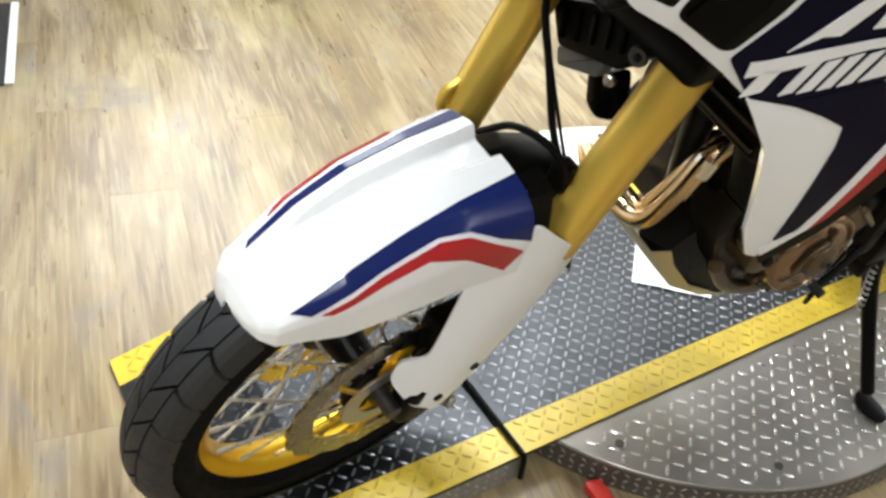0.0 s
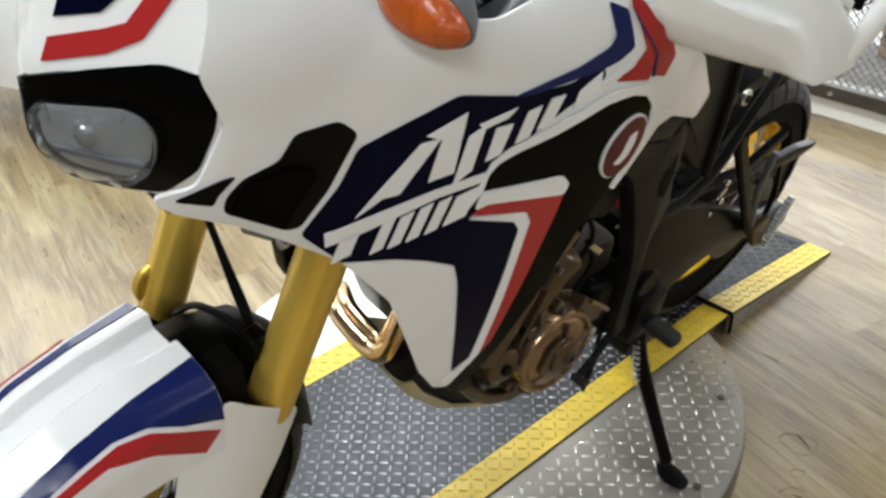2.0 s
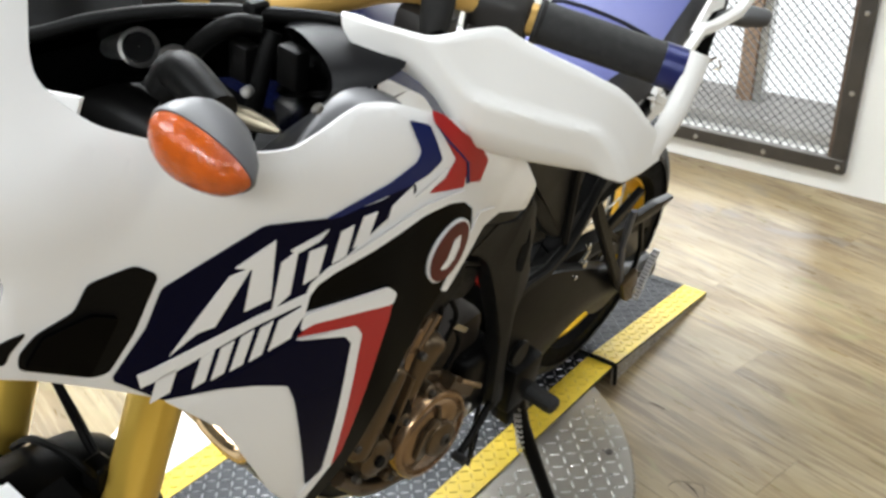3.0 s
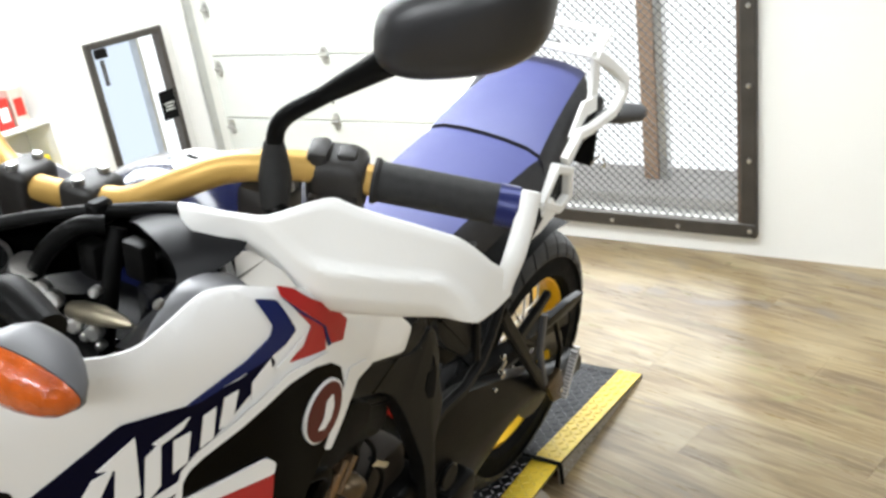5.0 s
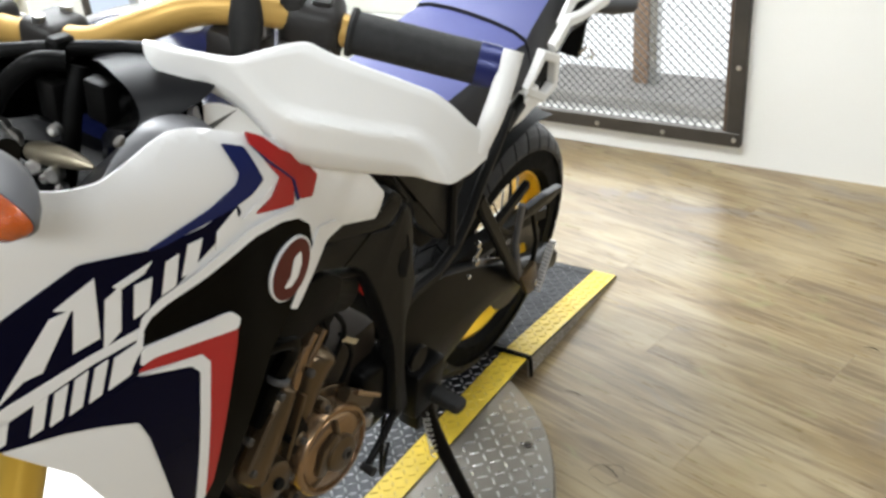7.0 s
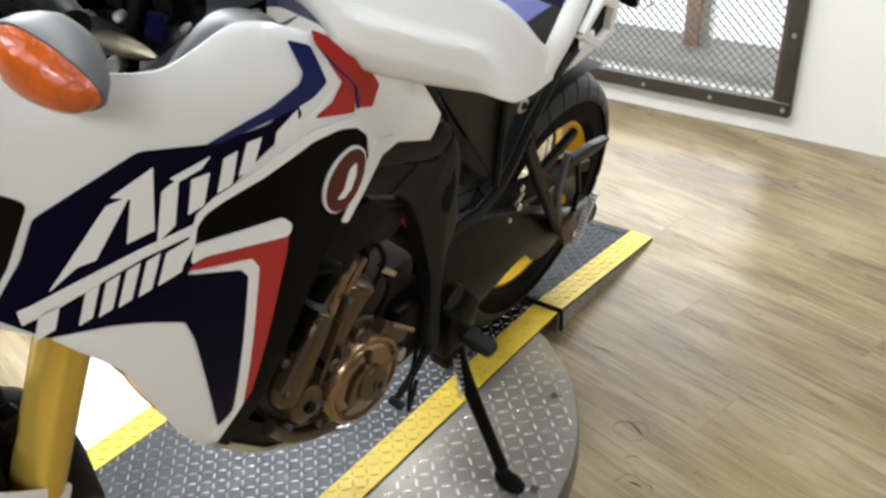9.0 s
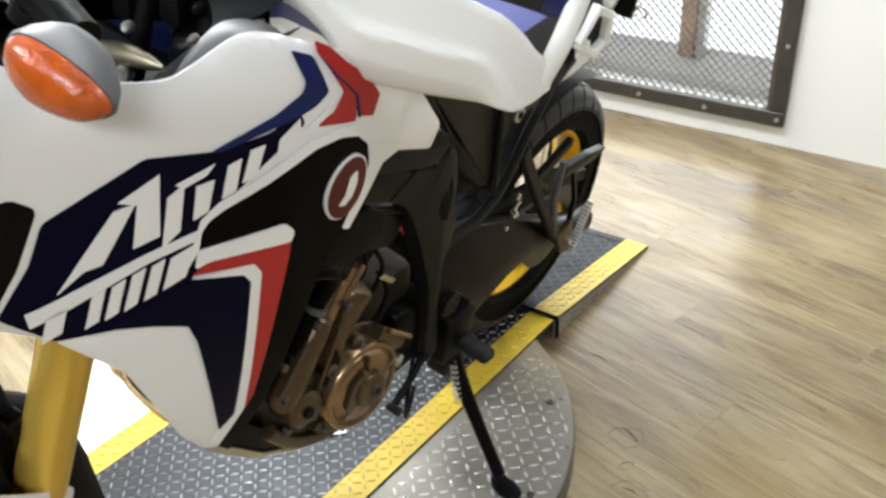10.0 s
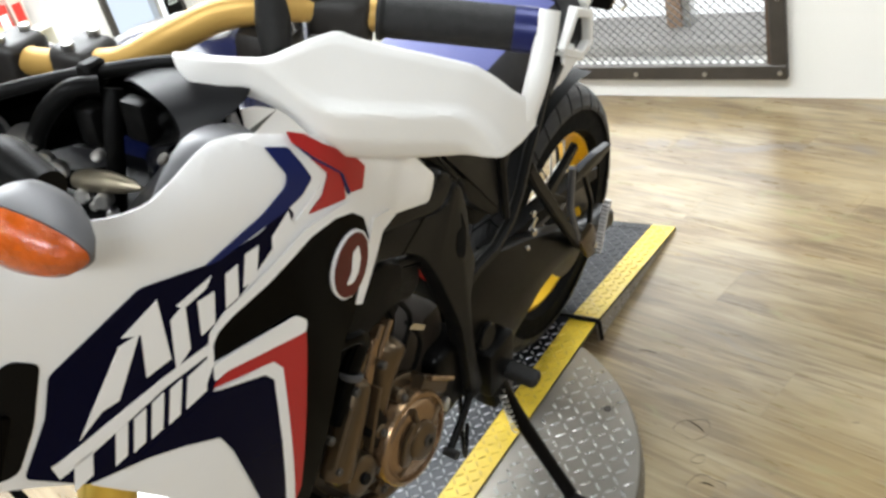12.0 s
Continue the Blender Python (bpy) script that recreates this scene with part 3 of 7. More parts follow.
for i in range(count):
    for j in range(3):
        a, z, r = 2 * math.pi * i / count, FLOOR + 0.009 + j * 0.0155, CR + 0.0022
        sg = 1 if (i + j) % 2 else -1
        b = len(verts)
        for p, q, h in ((-0.0075, 0.0, 0), (0, -0.0028, 0), (0.0075, 0, 0), (0, 0.0028, 0), (0, 0, 0.0018)):
            g, z1 = a + (p - q * sg) * 0.72 / r, z + (p * sg + q) * 0.72
            verts.append((CX + (r + h) * math.cos(g), CY + (r + h) * math.sin(g), z1))
        faces += [(b, b + 1, b + 4), (b + 1, b + 2, b + 4), (b + 2, b + 3, b + 4), (b + 3, b, b + 4)]
me = bpy.data.meshes.new("ring_lug")
me.from_pydata(verts, [], faces)
me.materials.append(M["treaddark"])
ring_lug = new("ring_lug", me)
ring_lug.parent = ring
tagged(ring_lug, "raised tread lugs on the skirt", kind="stuff")
lug_field("disc_lug", "disclug", lambda x, y: (x - CX) ** 2 + (y - CY) ** 2 < (CR - 0.012) ** 2 and x > XD + 0.012, lambda x, y: -0.001, CX - CR, CX + CR, CY - CR, CY + CR, turn, 0.0255, lambda x, y: x > 0 and ((x - 0.44) / 0.13) ** 2 + ((y - 0.42) / 0.27) ** 2 < 1 + 0.35 * math.sin(x * 61) * math.cos(y * 47))
for k in range(12):
    a = radians(30 * k + 8)
    bx, by = CX + (CR - 0.045) * math.cos(a), CY + (CR - 0.045) * math.sin(a)
    if bx > XD + 0.02 or bx < XA - 0.02:
        b = part("screw", disc_solid((0, 0, 0.0012), (0, 0, 1), 0.008, 0.002, 12, 0.001), "darksteel", disc, "dark screw head")
        b.location = (bx, by, 0)


def sheet(xa, xb, ya, yb, lift, thick=0.006):
    bm = bmesh.new()
    ys = [ya] + [q for q in (YF - 0.32,) if ya < q < yb] + [yb]
    top = [[bm.verts.new((x, y, deck_z(y) + lift)) for x in (xa, xb)] for y in ys]
    low = [[bm.verts.new((x, y, deck_z(y) + lift - thick)) for x in (xa, xb)] for y in ys]
    for k in range(len(ys) - 1):
        bm.faces.new((top[k][0], top[k][1], top[k + 1][1], top[k + 1][0]))
        bm.faces.new((low[k][0], low[k + 1][0], low[k + 1][1], low[k][1]))
        bm.faces.new((top[k][0], top[k + 1][0], low[k + 1][0], low[k][0]))
        bm.faces.new((top[k][1], low[k][1], low[k + 1][1], top[k + 1][1]))
    bm.faces.new((top[0][0], low[0][0], low[0][1], top[0][1]))
    bm.faces.new((top[-1][0], top[-1][1], low[-1][1], low[-1][0]))
    return bm


for nm, ya, yb in (("deck_plate", YF + 0.002, YR - 0.002), ("front_ramp", EF, YF - 0.002), ("rear_ramp", YR + 0.002, ER)):
    # the rear ramp's plate and lugs are darker than the others
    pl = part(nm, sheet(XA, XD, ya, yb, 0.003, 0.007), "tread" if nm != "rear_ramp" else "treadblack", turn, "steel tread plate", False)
    for xa, xb in ((XA, XB), (XC_, XD)):
        part("yellow_stripe", sheet(xa, xb, ya + 0.001, yb - 0.001, 0.0042, 0.0011), "yellow", pl, "worn yellow painted edge stripe", False)
    if nm != "deck_plate":
        e0, e1 = (ya, ya + 0.030) if nm == "front_ramp" else (yb - 0.030, yb)
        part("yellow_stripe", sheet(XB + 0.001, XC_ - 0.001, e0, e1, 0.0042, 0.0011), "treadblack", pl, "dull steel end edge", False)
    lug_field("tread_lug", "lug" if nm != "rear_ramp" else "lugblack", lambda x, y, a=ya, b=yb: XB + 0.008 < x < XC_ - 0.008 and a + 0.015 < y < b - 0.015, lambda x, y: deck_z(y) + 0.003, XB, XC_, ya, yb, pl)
    for xa, xb in ((XA, XB), (XC_, XD)):
        lug_field("painted_lug", "yellowworn", lambda x, y, a=ya, b=yb, c=xa, d=xb: c + 0.006 < x < d - 0.006 and a + 0.015 < y < b - 0.015, lambda x, y: deck_z(y) + 0.0042, xa, xb, ya, yb, pl)
    # side skirts
    for xs in (XA + 0.001, XD - 0.004):
        bm = bmesh.new()
        if nm == "deck_plate":
            continue
        ys = [ya] + [q for q in (YF - 0.32,) if ya < q < yb] + [yb]
        rows = []
        for y in ys:
            zl = min(FLOOR + 0.001, deck_z(y) - 0.006)
            rows.append([bm.verts.new((x, y, z)) for x, z in ((xs, deck_z(y) - 0.0045), (xs + 0.003, deck_z(y) - 0.0045), (xs + 0.003, zl), (xs, zl))])
        for p, q in zip(rows, rows[1:]):
            for k in range(4):
                bm.faces.new((p[k], p[(k + 1) % 4], q[(k + 1) % 4], q[k]))
        bm.faces.new(rows[0])
        bm.faces.new(rows[-1][::-1])
        sk = part("side_skirt", bm, "treaddark", pl, "tread plate ramp side", False)
        if xs > 0:
            verts, faces = [], []
            for i in range(28):
                for j in range(3):
                    y = min(ya, yb) + 0.012 + i * 0.0185
                    z = FLOOR + 0.009 + j * 0.0165
                    if y > max(ya, yb) - 0.02 or z > deck_z(y) - 0.010:
                        continue
                    s = 1 if (i + j) % 2 else -1
                    b = len(verts)
                    for q, h in (((-0.008, 0.0), 0), ((0, -0.003), 0), ((0.008, 0), 0), ((0, 0.003), 0), ((0, 0), 0.002)):
                        verts.append((XD - 0.0008 + h, y + (q[0] - q[1] * s) * 0.72, z + (q[0] * s + q[1]) * 0.72))
                    faces += [(b, b + 1, b + 4), (b + 1, b + 2, b + 4), (b + 2, b + 3, b + 4), (b + 3, b, b + 4)]
            me = bpy.data.meshes.new("skirt_lug")
            me.from_pydata(verts, [], faces)
            me.materials.append(M["disclug"])
            so = new("skirt_lug", me)
            so.parent = pl
            tagged(so, "raised tread lugs on the ramp side", kind="stuff")

# black hinge bars across both joints, bent down at the edge
for yj in (YF, YR):
    pts = [(XA - 0.006, yj, -0.04), (XA - 0.006, yj, 0.010), (XD + 0.006, yj, 0.010), (XD + 0.008, yj, 0.004), (XD + 0.008, yj, -0.045)]
    part("hinge_bar", tube(pts, 0.0052, 8), "blackmetal", turn, "thin black hinge bar bent over the edge")
# a thin white sheet makes the pale triangle on the deck
paper = tagged(empty("white_sheet", pose(0.046, 0.455, 0.0056, 0, 0, 46)), "thin white sheet lying on the tread plate under the motorcycle", "paper")
part("sheet", loft([[(x, y, 0.0004 + 0.0016 * math.sin(x * 30 + y * 21) ** 2 + dz) for y, dz in ((0, 0.0), (0.07, 0.0), (0.14, 0.0), (0.14, -0.0003), (0.07, -0.0003), (0, -0.0003))] for x in (0, 0.03, 0.06, 0.09, 0.12, 0.16)]), "paper", paper)
red_block = tagged(empty("wheel_chock", pose(0.40, 0.10, FLOOR)), "red plastic block with a steel eye bolt on the floor", "chock")
part("block", slab(rounded([(-0.028, -0.014), (0.032, -0.018), (0.036, 0.010), (-0.022, 0.016)], 0.006), 0.018, 0.003), "redplastic", red_block)
part("eye_bolt", spin([(0.0075, -0.0025), (0.0125, -0.0025), (0.0125, 0.0025), (0.0075, 0.0025)], (0.052, 0.008, 0.012), (0.3, 0.4, 1), 18), "galv", red_block, "steel eye bolt")
part("bolt_shank", tube([(0.030, 0.0, 0.010), (0.043, 0.004, 0.011)], 0.004, 10), "galv", red_block, "steel bolt shank")

# ---------- motorcycle ----------
# bike space: u to its left, v to its rear, w up; it leans on its side stand
bike = tagged(empty("motorcycle", pose(0.155, -0.295, 0, 0, 12.5, 0)), "white, navy and red adventure motorcycle leaning on its side stand", "motorcycle")
RAKE = radians(27.5)
STEER = Matrix.Translation((0, -0.113, 0)) @ Matrix.Rotation(radians(7), 4, Vector((0, math.sin(RAKE), math.cos(RAKE)))) @ Matrix.Translation((0, 0.113, 0))


def steered(bm):
    bmesh.ops.transform(bm, matrix=STEER, verts=bm.verts)
    return bm


def mirrored(bm):
    bmesh.ops.transform(bm, matrix=Matrix.Diagonal((-1, 1, 1, 1)), verts=bm.verts)
    return bm


# --- wheels ---
def wheel(name, centre, r_out, r_rim, half, spokes, turned, label):
    """Tyre as the part's own mesh; rim, hub, spokes, brake disc as its sub-parts."""
    fix = steered if turned else (lambda b: b)
    cu, cv, cw = centre
    prof = []
    n = 14
    for k in range(n + 1):
        a = math.pi * k / n
        prof.append((r_rim + 0.006 + (r_out - r_rim - 0.006) * math.sin(a) ** 0.62, -half * math.cos(a) * (1.0 if 0.15 < k / n < 0.85 else 0.86)))
    prof += [(r_rim - 0.004, half * 0.62), (r_rim - 0.010, 0), (r_rim - 0.004, -half * 0.62)]
    bm = spin(prof, centre, (1, 0, 0), 72)
    # carcass kept near black: shade of the tread grooves is in its colour
    tyre = part("tyre", fix(bm), "recessblack", bike, label)
    # tread blocks
    bm = bmesh.new()
    nb = 32
    for k in range(nb):
        for side in (-1, 1):
            for j, (u0, u1, sk) in enumerate(((0.018, 0.450, 0.17), (0.500, 0.935, -0.10))):
                a0 = 2 * math.pi * (k + 0.5 * (side > 0) + 0.45 * j) / nb
                da = 2 * math.pi / nb * 0.90
                grid = []
                for i2 in range(4):
                    uu = u0 + (u1 - u0) * i2 / 3
                    rr = r_rim + 0.006 + (r_out - r_rim - 0.006) * max(0.0, math.sin(math.acos(uu))) ** 0.62
                    col = []
                    for j2 in range(4):
                        aa = a0 + da * j2 / 3 + sk * 0.6 * i2 / 3
                        low_edge = i2 in (0, 3) or j2 in (0, 3)
                        col.append([bm.verts.new((cu + side * half * uu, cv + q * math.sin(aa), cw + q * math.cos(aa))) for q in ((rr + 0.0052, rr - 0.004) if low_edge else (rr + 0.0055,))])
                    grid.append(col)
                for i2 in range(3):
                    for j2 in range(3):
                        bm.faces.new((grid[i2][j2][0], grid[i2 + 1][j2][0], grid[i2 + 1][j2 + 1][0], grid[i2][j2 + 1][0]))
                ring = [(0, 0), (1, 0), (2, 0), (3, 0), (3, 1), (3, 2), (3, 3), (2, 3), (1, 3), (0, 3), (0, 2), (0, 1)]
                for (p, q), (p2, q2) in zip(ring, ring[1:] + ring[:1]):
                    bm.faces.new((grid[p][q][0], grid[p][q][1], grid[p2][q2][1], grid[p2][q2][0]))
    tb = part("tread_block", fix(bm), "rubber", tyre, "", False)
    tagged(tb, "angular tread blocks", kind="stuff")
    w = half * 0.60
    prof = [(r_rim + 0.008, -w), (r_rim + 0.009, -w + 0.005), (r_rim - 0.004, -w + 0.007), (r_rim - 0.016, -w * 0.45), (r_rim - 0.018, 0), (r_rim - 0.016, w * 0.45), (r_rim - 0.004, w - 0.007), (r_rim + 0.009, w - 0.005), (r_rim + 0.008, w),
            (r_rim - 0.010, w - 0.002), (r_rim - 0.024, w * 0.5), (r_rim - 0.027, 0), (r_rim - 0.024, -w * 0.5), (r_rim - 0.010, -w + 0.002)]
    rim = part("rim", fix(spin(prof, centre, (1, 0, 0), 72)), "goldrim", tyre, "gold anodised wheel rim")
    bm = spin([(0.012, -0.055), (0.050, -0.055), (0.050, -0.046), (0.030, -0.040), (0.026, 0), (0.030, 0.040), (0.050, 0.046), (0.050, 0.055), (0.012, 0.055)], centre, (1, 0, 0), 32)
    part("hub", fix(bm), "blackmetal", tyre, "black wheel hub")
    for k in range(spokes):
        a = 2 * math.pi * k / spokes
        side = 1 if k % 2 else -1
        lead = (0.42 if (k // 2) % 2 else -0.42)
        p0 = Vector((cu + side * 0.049, cv + 0.046 * math.sin(a + lead * 1.7), cw + 0.046 * math.cos(a + lead * 1.7)))
        p1 = Vector((cu + side * 0.012, cv + (r_rim - 0.022) * math.sin(a), cw + (r_rim - 0.022) * math.cos(a)))
        bm = tube([p0, p1], 0.0024, 6)
        tube([p1 - (p1 - p0).normalized() * 0.016, p1], 0.0034, 6, bm=bm)
        part("spoke", fix(bm), "spokesteel", tyre, "", True)
    return tyre, fix


FW = (0.012, 0.012, 0.322)
fwheel, fixf = wheel("front", FW, 0.306, 0.236, 0.046, 36, True, "front tyre with block tread on a gold rim")
# front brake discs and carriers
for side in (1, -1):
    cu = FW[0] + side * 0.062
    rings = []
    for k in range(60):
        a, ro = 2 * math.pi * k / 60, (0.136, 0.136, 0.131)[k % 3]
        rings.append([(cu + uu, FW[1] + rr * math.sin(a), FW[2] + rr * math.cos(a)) for uu, rr in ((-0.0022, 0.098), (-0.0022, ro), (0.0022, ro), (0.0022, 0.098))])
    bm = loft(rings + rings[:1], caps=False)
    bmesh.ops.remove_doubles(bm, verts=bm.verts, dist=1e-6)
    part("brake_disc", fixf(bm), "discsteel", fwheel, "wavy steel brake disc", False)
    for k in range(6):
        a = 2 * math.pi * k / 6
        bm = tube([(cu, FW[1] + 0.035 * math.sin(a), FW[2] + 0.035 * math.cos(a)), (cu, FW[1] + 0.100 * math.sin(a + 0.25), FW[2] + 0.100 * math.cos(a + 0.25))], 0.009, 6, flat=0.4)
        part("carrier_arm", fixf(bm), "goldrim", fwheel, "gold brake disc carrier arm")
bm = spin([(0.034, 0.0), (0.060, 0.0), (0.060, 0.003), (0.034, 0.003)], (FW[0] + 0.067, FW[1], FW[2]), (1, 0, 0), 40)
part("sensor_ring", fixf(bm), "alloy", fwheel, "wheel speed sensor ring")

RW = (0.0, 1.405, 0.308)
rwheel, fixr = wheel("rear", RW, 0.305, 0.208, 0.064, 32, False, "rear tyre with block tread on a gold rim")
bm = spin([(0.055, 0.0), (0.104, 0.0), (0.106, 0.006), (0.055, 0.006)], (0.082, RW[1], RW[2]), (1, 0, 0), 42)
part("sprocket", bm, "darksteel", rwheel, "dark rear sprocket")

# --- fork ---
FU = 0.10


def fork_v(w):
    return 0.188 + 0.30 * (w - 0.594)


for side, lab in ((1, "left"), (-1, "right")):
    s = side * FU
    bm = tube([(s, fork_v(0.575), 0.575), (s, fork_v(0.582), 0.582), (s, fork_v(0.60), 0.60), (s, fork_v(0.985), 0.985)], [0.0265, 0.0285, 0.0285, 0.0285], 32)
    part("fork_tube", steered(bm), "goldfork", bike, "gold anodised upside-down fork tube")
    bm = tube([(s, fork_v(0.60), 0.60), (s * 1.0, 0.10, 0.46), (s, 0.035, 0.345)], [0.022, 0.022, 0.024], 18)
    part("fork_leg", steered(bm), "blackmetal", bike, "dark lower fork leg")
    # fork guard: a white shield bent round the leg
    out = rounded([(0.108, 0.672), (0.214, 0.573), (0.192, 0.495), (0.157, 0.418), (0.120, 0.363), (0.090, 0.325), (0.062, 0.309), (0.050, 0.330), (0.026, 0.342), (0.000, 0.389), (0.010, 0.426), (0.036, 0.438), (0.047, 0.487), (0.063, 0.567), (0.074, 0.615)] if side > 0 else [(0.15, 0.58), (0.215, 0.54), (0.206, 0.43), (0.100, 0.322), (0.060, 0.306), (0.045, 0.335), (0.0, 0.430), (0.03, 0.50)], 0.012)

    def guard_surf(v, w, s=side):
        mid = 0.07 + 0.32 * (w - 0.36)
        d = (v - mid) / 0.10
        k = 0.012 if d > 0 else 0.020 + 0.035 * max(0.0, min(1.0, (0.67 - w) / 0.11))
        return (s * (0.128 - k * d * d), v, w), (s, 20 * k * d, 0)
    g = part("fork_guard", steered(skin(out, guard_surf, 0, 0.004, 0.022, edge=0.001)), "whitesatin", bike, "white plastic fork guard")
    for bv, bw in ((0.108, 0.392), (0.062, 0.350)):
        b = disc_solid((0, 0, 0), (1, 0, 0), 0.0065, 0.003, 12, 0.001)
        bmesh.ops.translate(b, vec=guard_surf(bv, bw)[0], verts=b.verts)
        part("bolt", steered(b), "black", g, "dark bolt head")
    # axle clamp with pinch bolts
    bm = box(s - 0.018, s + 0.018, 0.020, 0.112, 0.280, 0.350, 0.012, seg=3)
    clampx = part("axle_clamp", steered(bm), "blackmetal", bike, "black axle clamp with pinch bolts")
    for k, (bv, bw) in enumerate(((0.090, 0.318), (0.112, 0.282))):
        b = disc_solid((side * (abs(s) + 0.018), bv - 0.006, bw), (side, 0.1, 0.2), 0.0105, 0.006, 6, 0.0015)
        disc_solid((side * (abs(s) + 0.0235), bv - 0.009, bw + 0.001), (side, 0.1, 0.2), 0.006, 0.003, 10, 0.001, b)
        part("pinch_bolt", steered(b), "alloy", clampx, "steel pinch bolt")
    # caliper behind the leg
    bm = box(side * 0.060, side * 0.108, 0.055, 0.125, 0.36, 0.47, 0.010, seg=2)
    part("caliper", steered(bm), "blackmetal", bike, "black radial brake caliper")
    b = disc_solid((side * 0.111, 0.085, 0.38), (side, 0, 0), 0.012, 0.004, 14, 0.001)
    part("caliper_bolt", steered(b), "goldrim", bike, "gold caliper bolt")
part("axle", steered(tube([(-0.112, FW[1], FW[2]), (0.112, FW[1], FW[2])], 0.012, 16)), "darksteel", bike, "steel front axle")
# gold adjuster boss on the right guard's top
part("guard_boss", steered(tube([(-0.108, fork_v(0.60) - 0.020, 0.588), (-0.112, fork_v(0.62) - 0.034, 0.612), (-0.112, fork_v(0.63) - 0.034, 0.632), (-0.108, fork_v(0.65) - 0.020, 0.650)], [0.006, 0.008, 0.007, 0.004], 16, 3)), "goldfork", bike, "gold fork boss")

# --- front fender ---
FEN = ((-0.184, 0.586, 0.010, 0.004), (-0.182, 0.593, 0.028, 0.012), (-0.176, 0.606, 0.047, 0.024), (-0.164, 0.621, 0.060, 0.040), (-0.142, 0.636, 0.066, 0.054), (-0.098, 0.664, 0.078, 0.084), (-0.038, 0.688, 0.086, 0.100), (0.030, 0.700, 0.091, 0.106), (0.105, 0.702, 0.098, 0.108))
FEN_U = 0.016


# across the fender: share of the way out, half width, drop, sunk middle channel
FEN_CUT = ((0.0, 0.0, 0.0, 1.0), (0.125, 0.15, 0.0, 1.0), (0.20, 0.27, 0.0, 0.0), (0.30, 0.40, 0.005, 0.0), (0.41, 0.53, 0.02, 0.0), (0.52, 0.74, 0.06, 0.0), (0.62, 0.92, 0.16, 0.0), (0.70, 1.02, 0.28, 0.0), (0.80, 1.07, 0.48, 0.0), (1.0, 1.08, 1.0, 0.0))


def fender_row(v):
    v = max(FEN[0][0], min(FEN[-1][0], v))
    for a, b in zip(FEN, FEN[1:]):
        if v <= b[0]:
            t = (v - a[0]) / (b[0] - a[0])
            return [x + (y - x) * t for x, y in zip(a, b)]
    return list(FEN[-1])


def fender_point(v, a):
    """a runs from -1 (right lower edge) over 0 (crown) to 1 (left lower edge)."""
    _, top, hw, drop = fender_row(v)
    s, m = (1 if a >= 0 else -1), abs(a)
    sink = 0.016 * max(0.0, min(1.0, (v + 0.165) / 0.12)) ** 0.8
    for (a0, u0, w0, c0), (a1, u1, w1, c1) in zip(FEN_CUT, FEN_CUT[1:]):
        if m <= a1:
            t = (m - a0) / (a1 - a0)
            t2 = t * t * (3 - 2 * t) if a1 < 0.30 else t
            u = hw * (u0 + (u1 - u0) * t)
            w = top - drop * (w0 + (w1 - w0) * t) - sink * (c0 + (c1 - c0) * t2)
            break
    return Vector((FEN_U + (u if s > 0 else -0.84 * u), v, w - (0.0 if s > 0 else 0.040 * m * m)))


def fender_surf(v, a):
    p = fender_point(v, a)
    dv = fender_point(v + 0.003, a) - fender_point(v - 0.003, a)
    da = fender_point(v, min(1, a + 0.02)) - fender_point(v, max(-1, a - 0.02))
    n = dv.cross(da)
    n.normalize()
    if n.z < 0 and abs(n.z) > 0.05 or n.dot(p - Vector((FEN_U, v, p.z - 0.1))) < 0:
        n = -n
    return p, n


rings = []
nv, na = 64, 88
bm = bmesh.new()
for lift in (0.0, -0.003):
    grid = []
    for i in range(nv + 1):
        v = FEN[0][0] + (FEN[-1][0] - FEN[0][0]) * (i / nv) ** 2.0
        grid.append([])
        for j in range(na + 1):
            a = -1 + 2 * j / na
            back = 0.020 * abs(a) if i == nv else 0
            p, n = fender_surf(v, a)
            grid[-1].append(bm.verts.new(p + n * lift))
    rings.append(grid)
    for i in range(nv):
        for j in range(na):
            bm.faces.new((grid[i][j], grid[i + 1][j], grid[i + 1][j + 1], grid[i][j + 1]))
o, q = rings
for i in range(nv):
    for j in (0, na):
        bm.faces.new((o[i][j], o[i + 1][j], q[i + 1][j], q[i][j]))
for j in range(na):
    for i in (0, nv):
        bm.faces.new((o[i][j], o[i][j + 1], q[i][j + 1], q[i][j]))
fender = part("front_fender", steered(bm), "white", bike, "white front fender with raised centre ridge")


def fender_decal(name, outline, material, label):
    bm = skin([(v, a * 0.14) for v, a in outline], lambda v, b: fender_surf(v, b / 0.14), 0.0016, 0.0012, 0.0065)
    return part(name, steered(bm), material, fender, label)


fender_decal("blue_stripe", [(-0.150, 0.625), (-0.088, 0.535), (-0.025, 0.49), (0.032, 0.455), (0.104, 0.41), (0.104, 0.80), (0.062, 0.715), (0.028, 0.625), (-0.005, 0.590), (-0.066, 0.625), (-0.134, 0.715)], "blue", "dark blue stripe")
fender_decal("red_stripe", [(-0.124, 0.745), (-0.066, 0.655), (-0.003, 0.615), (0.028, 0.655), (0.062, 0.755), (0.100, 0.855), (0.082, 0.945), (0.022, 0.775), (-0.018, 0.690), (-0.066, 0.710), (-0.114, 0.775)], "red", "red stripe")
fender_decal("blue_stripe", [(-0.152, -0.36), (-0.06, -0.375), (0.03, -0.37), (0.104, -0.37), (0.104, -0.50), (0.02, -0.475), (-0.07, -0.465), (-0.146, -0.44)], "blue", "blue stripe")
fender_decal("red_stripe", [(-0.12, -0.50), (-0.04, -0.53), (0.03, -0.55), (0.03, -0.60), (-0.04, -0.585), (-0.11, -0.545)], "red", "red stripe")
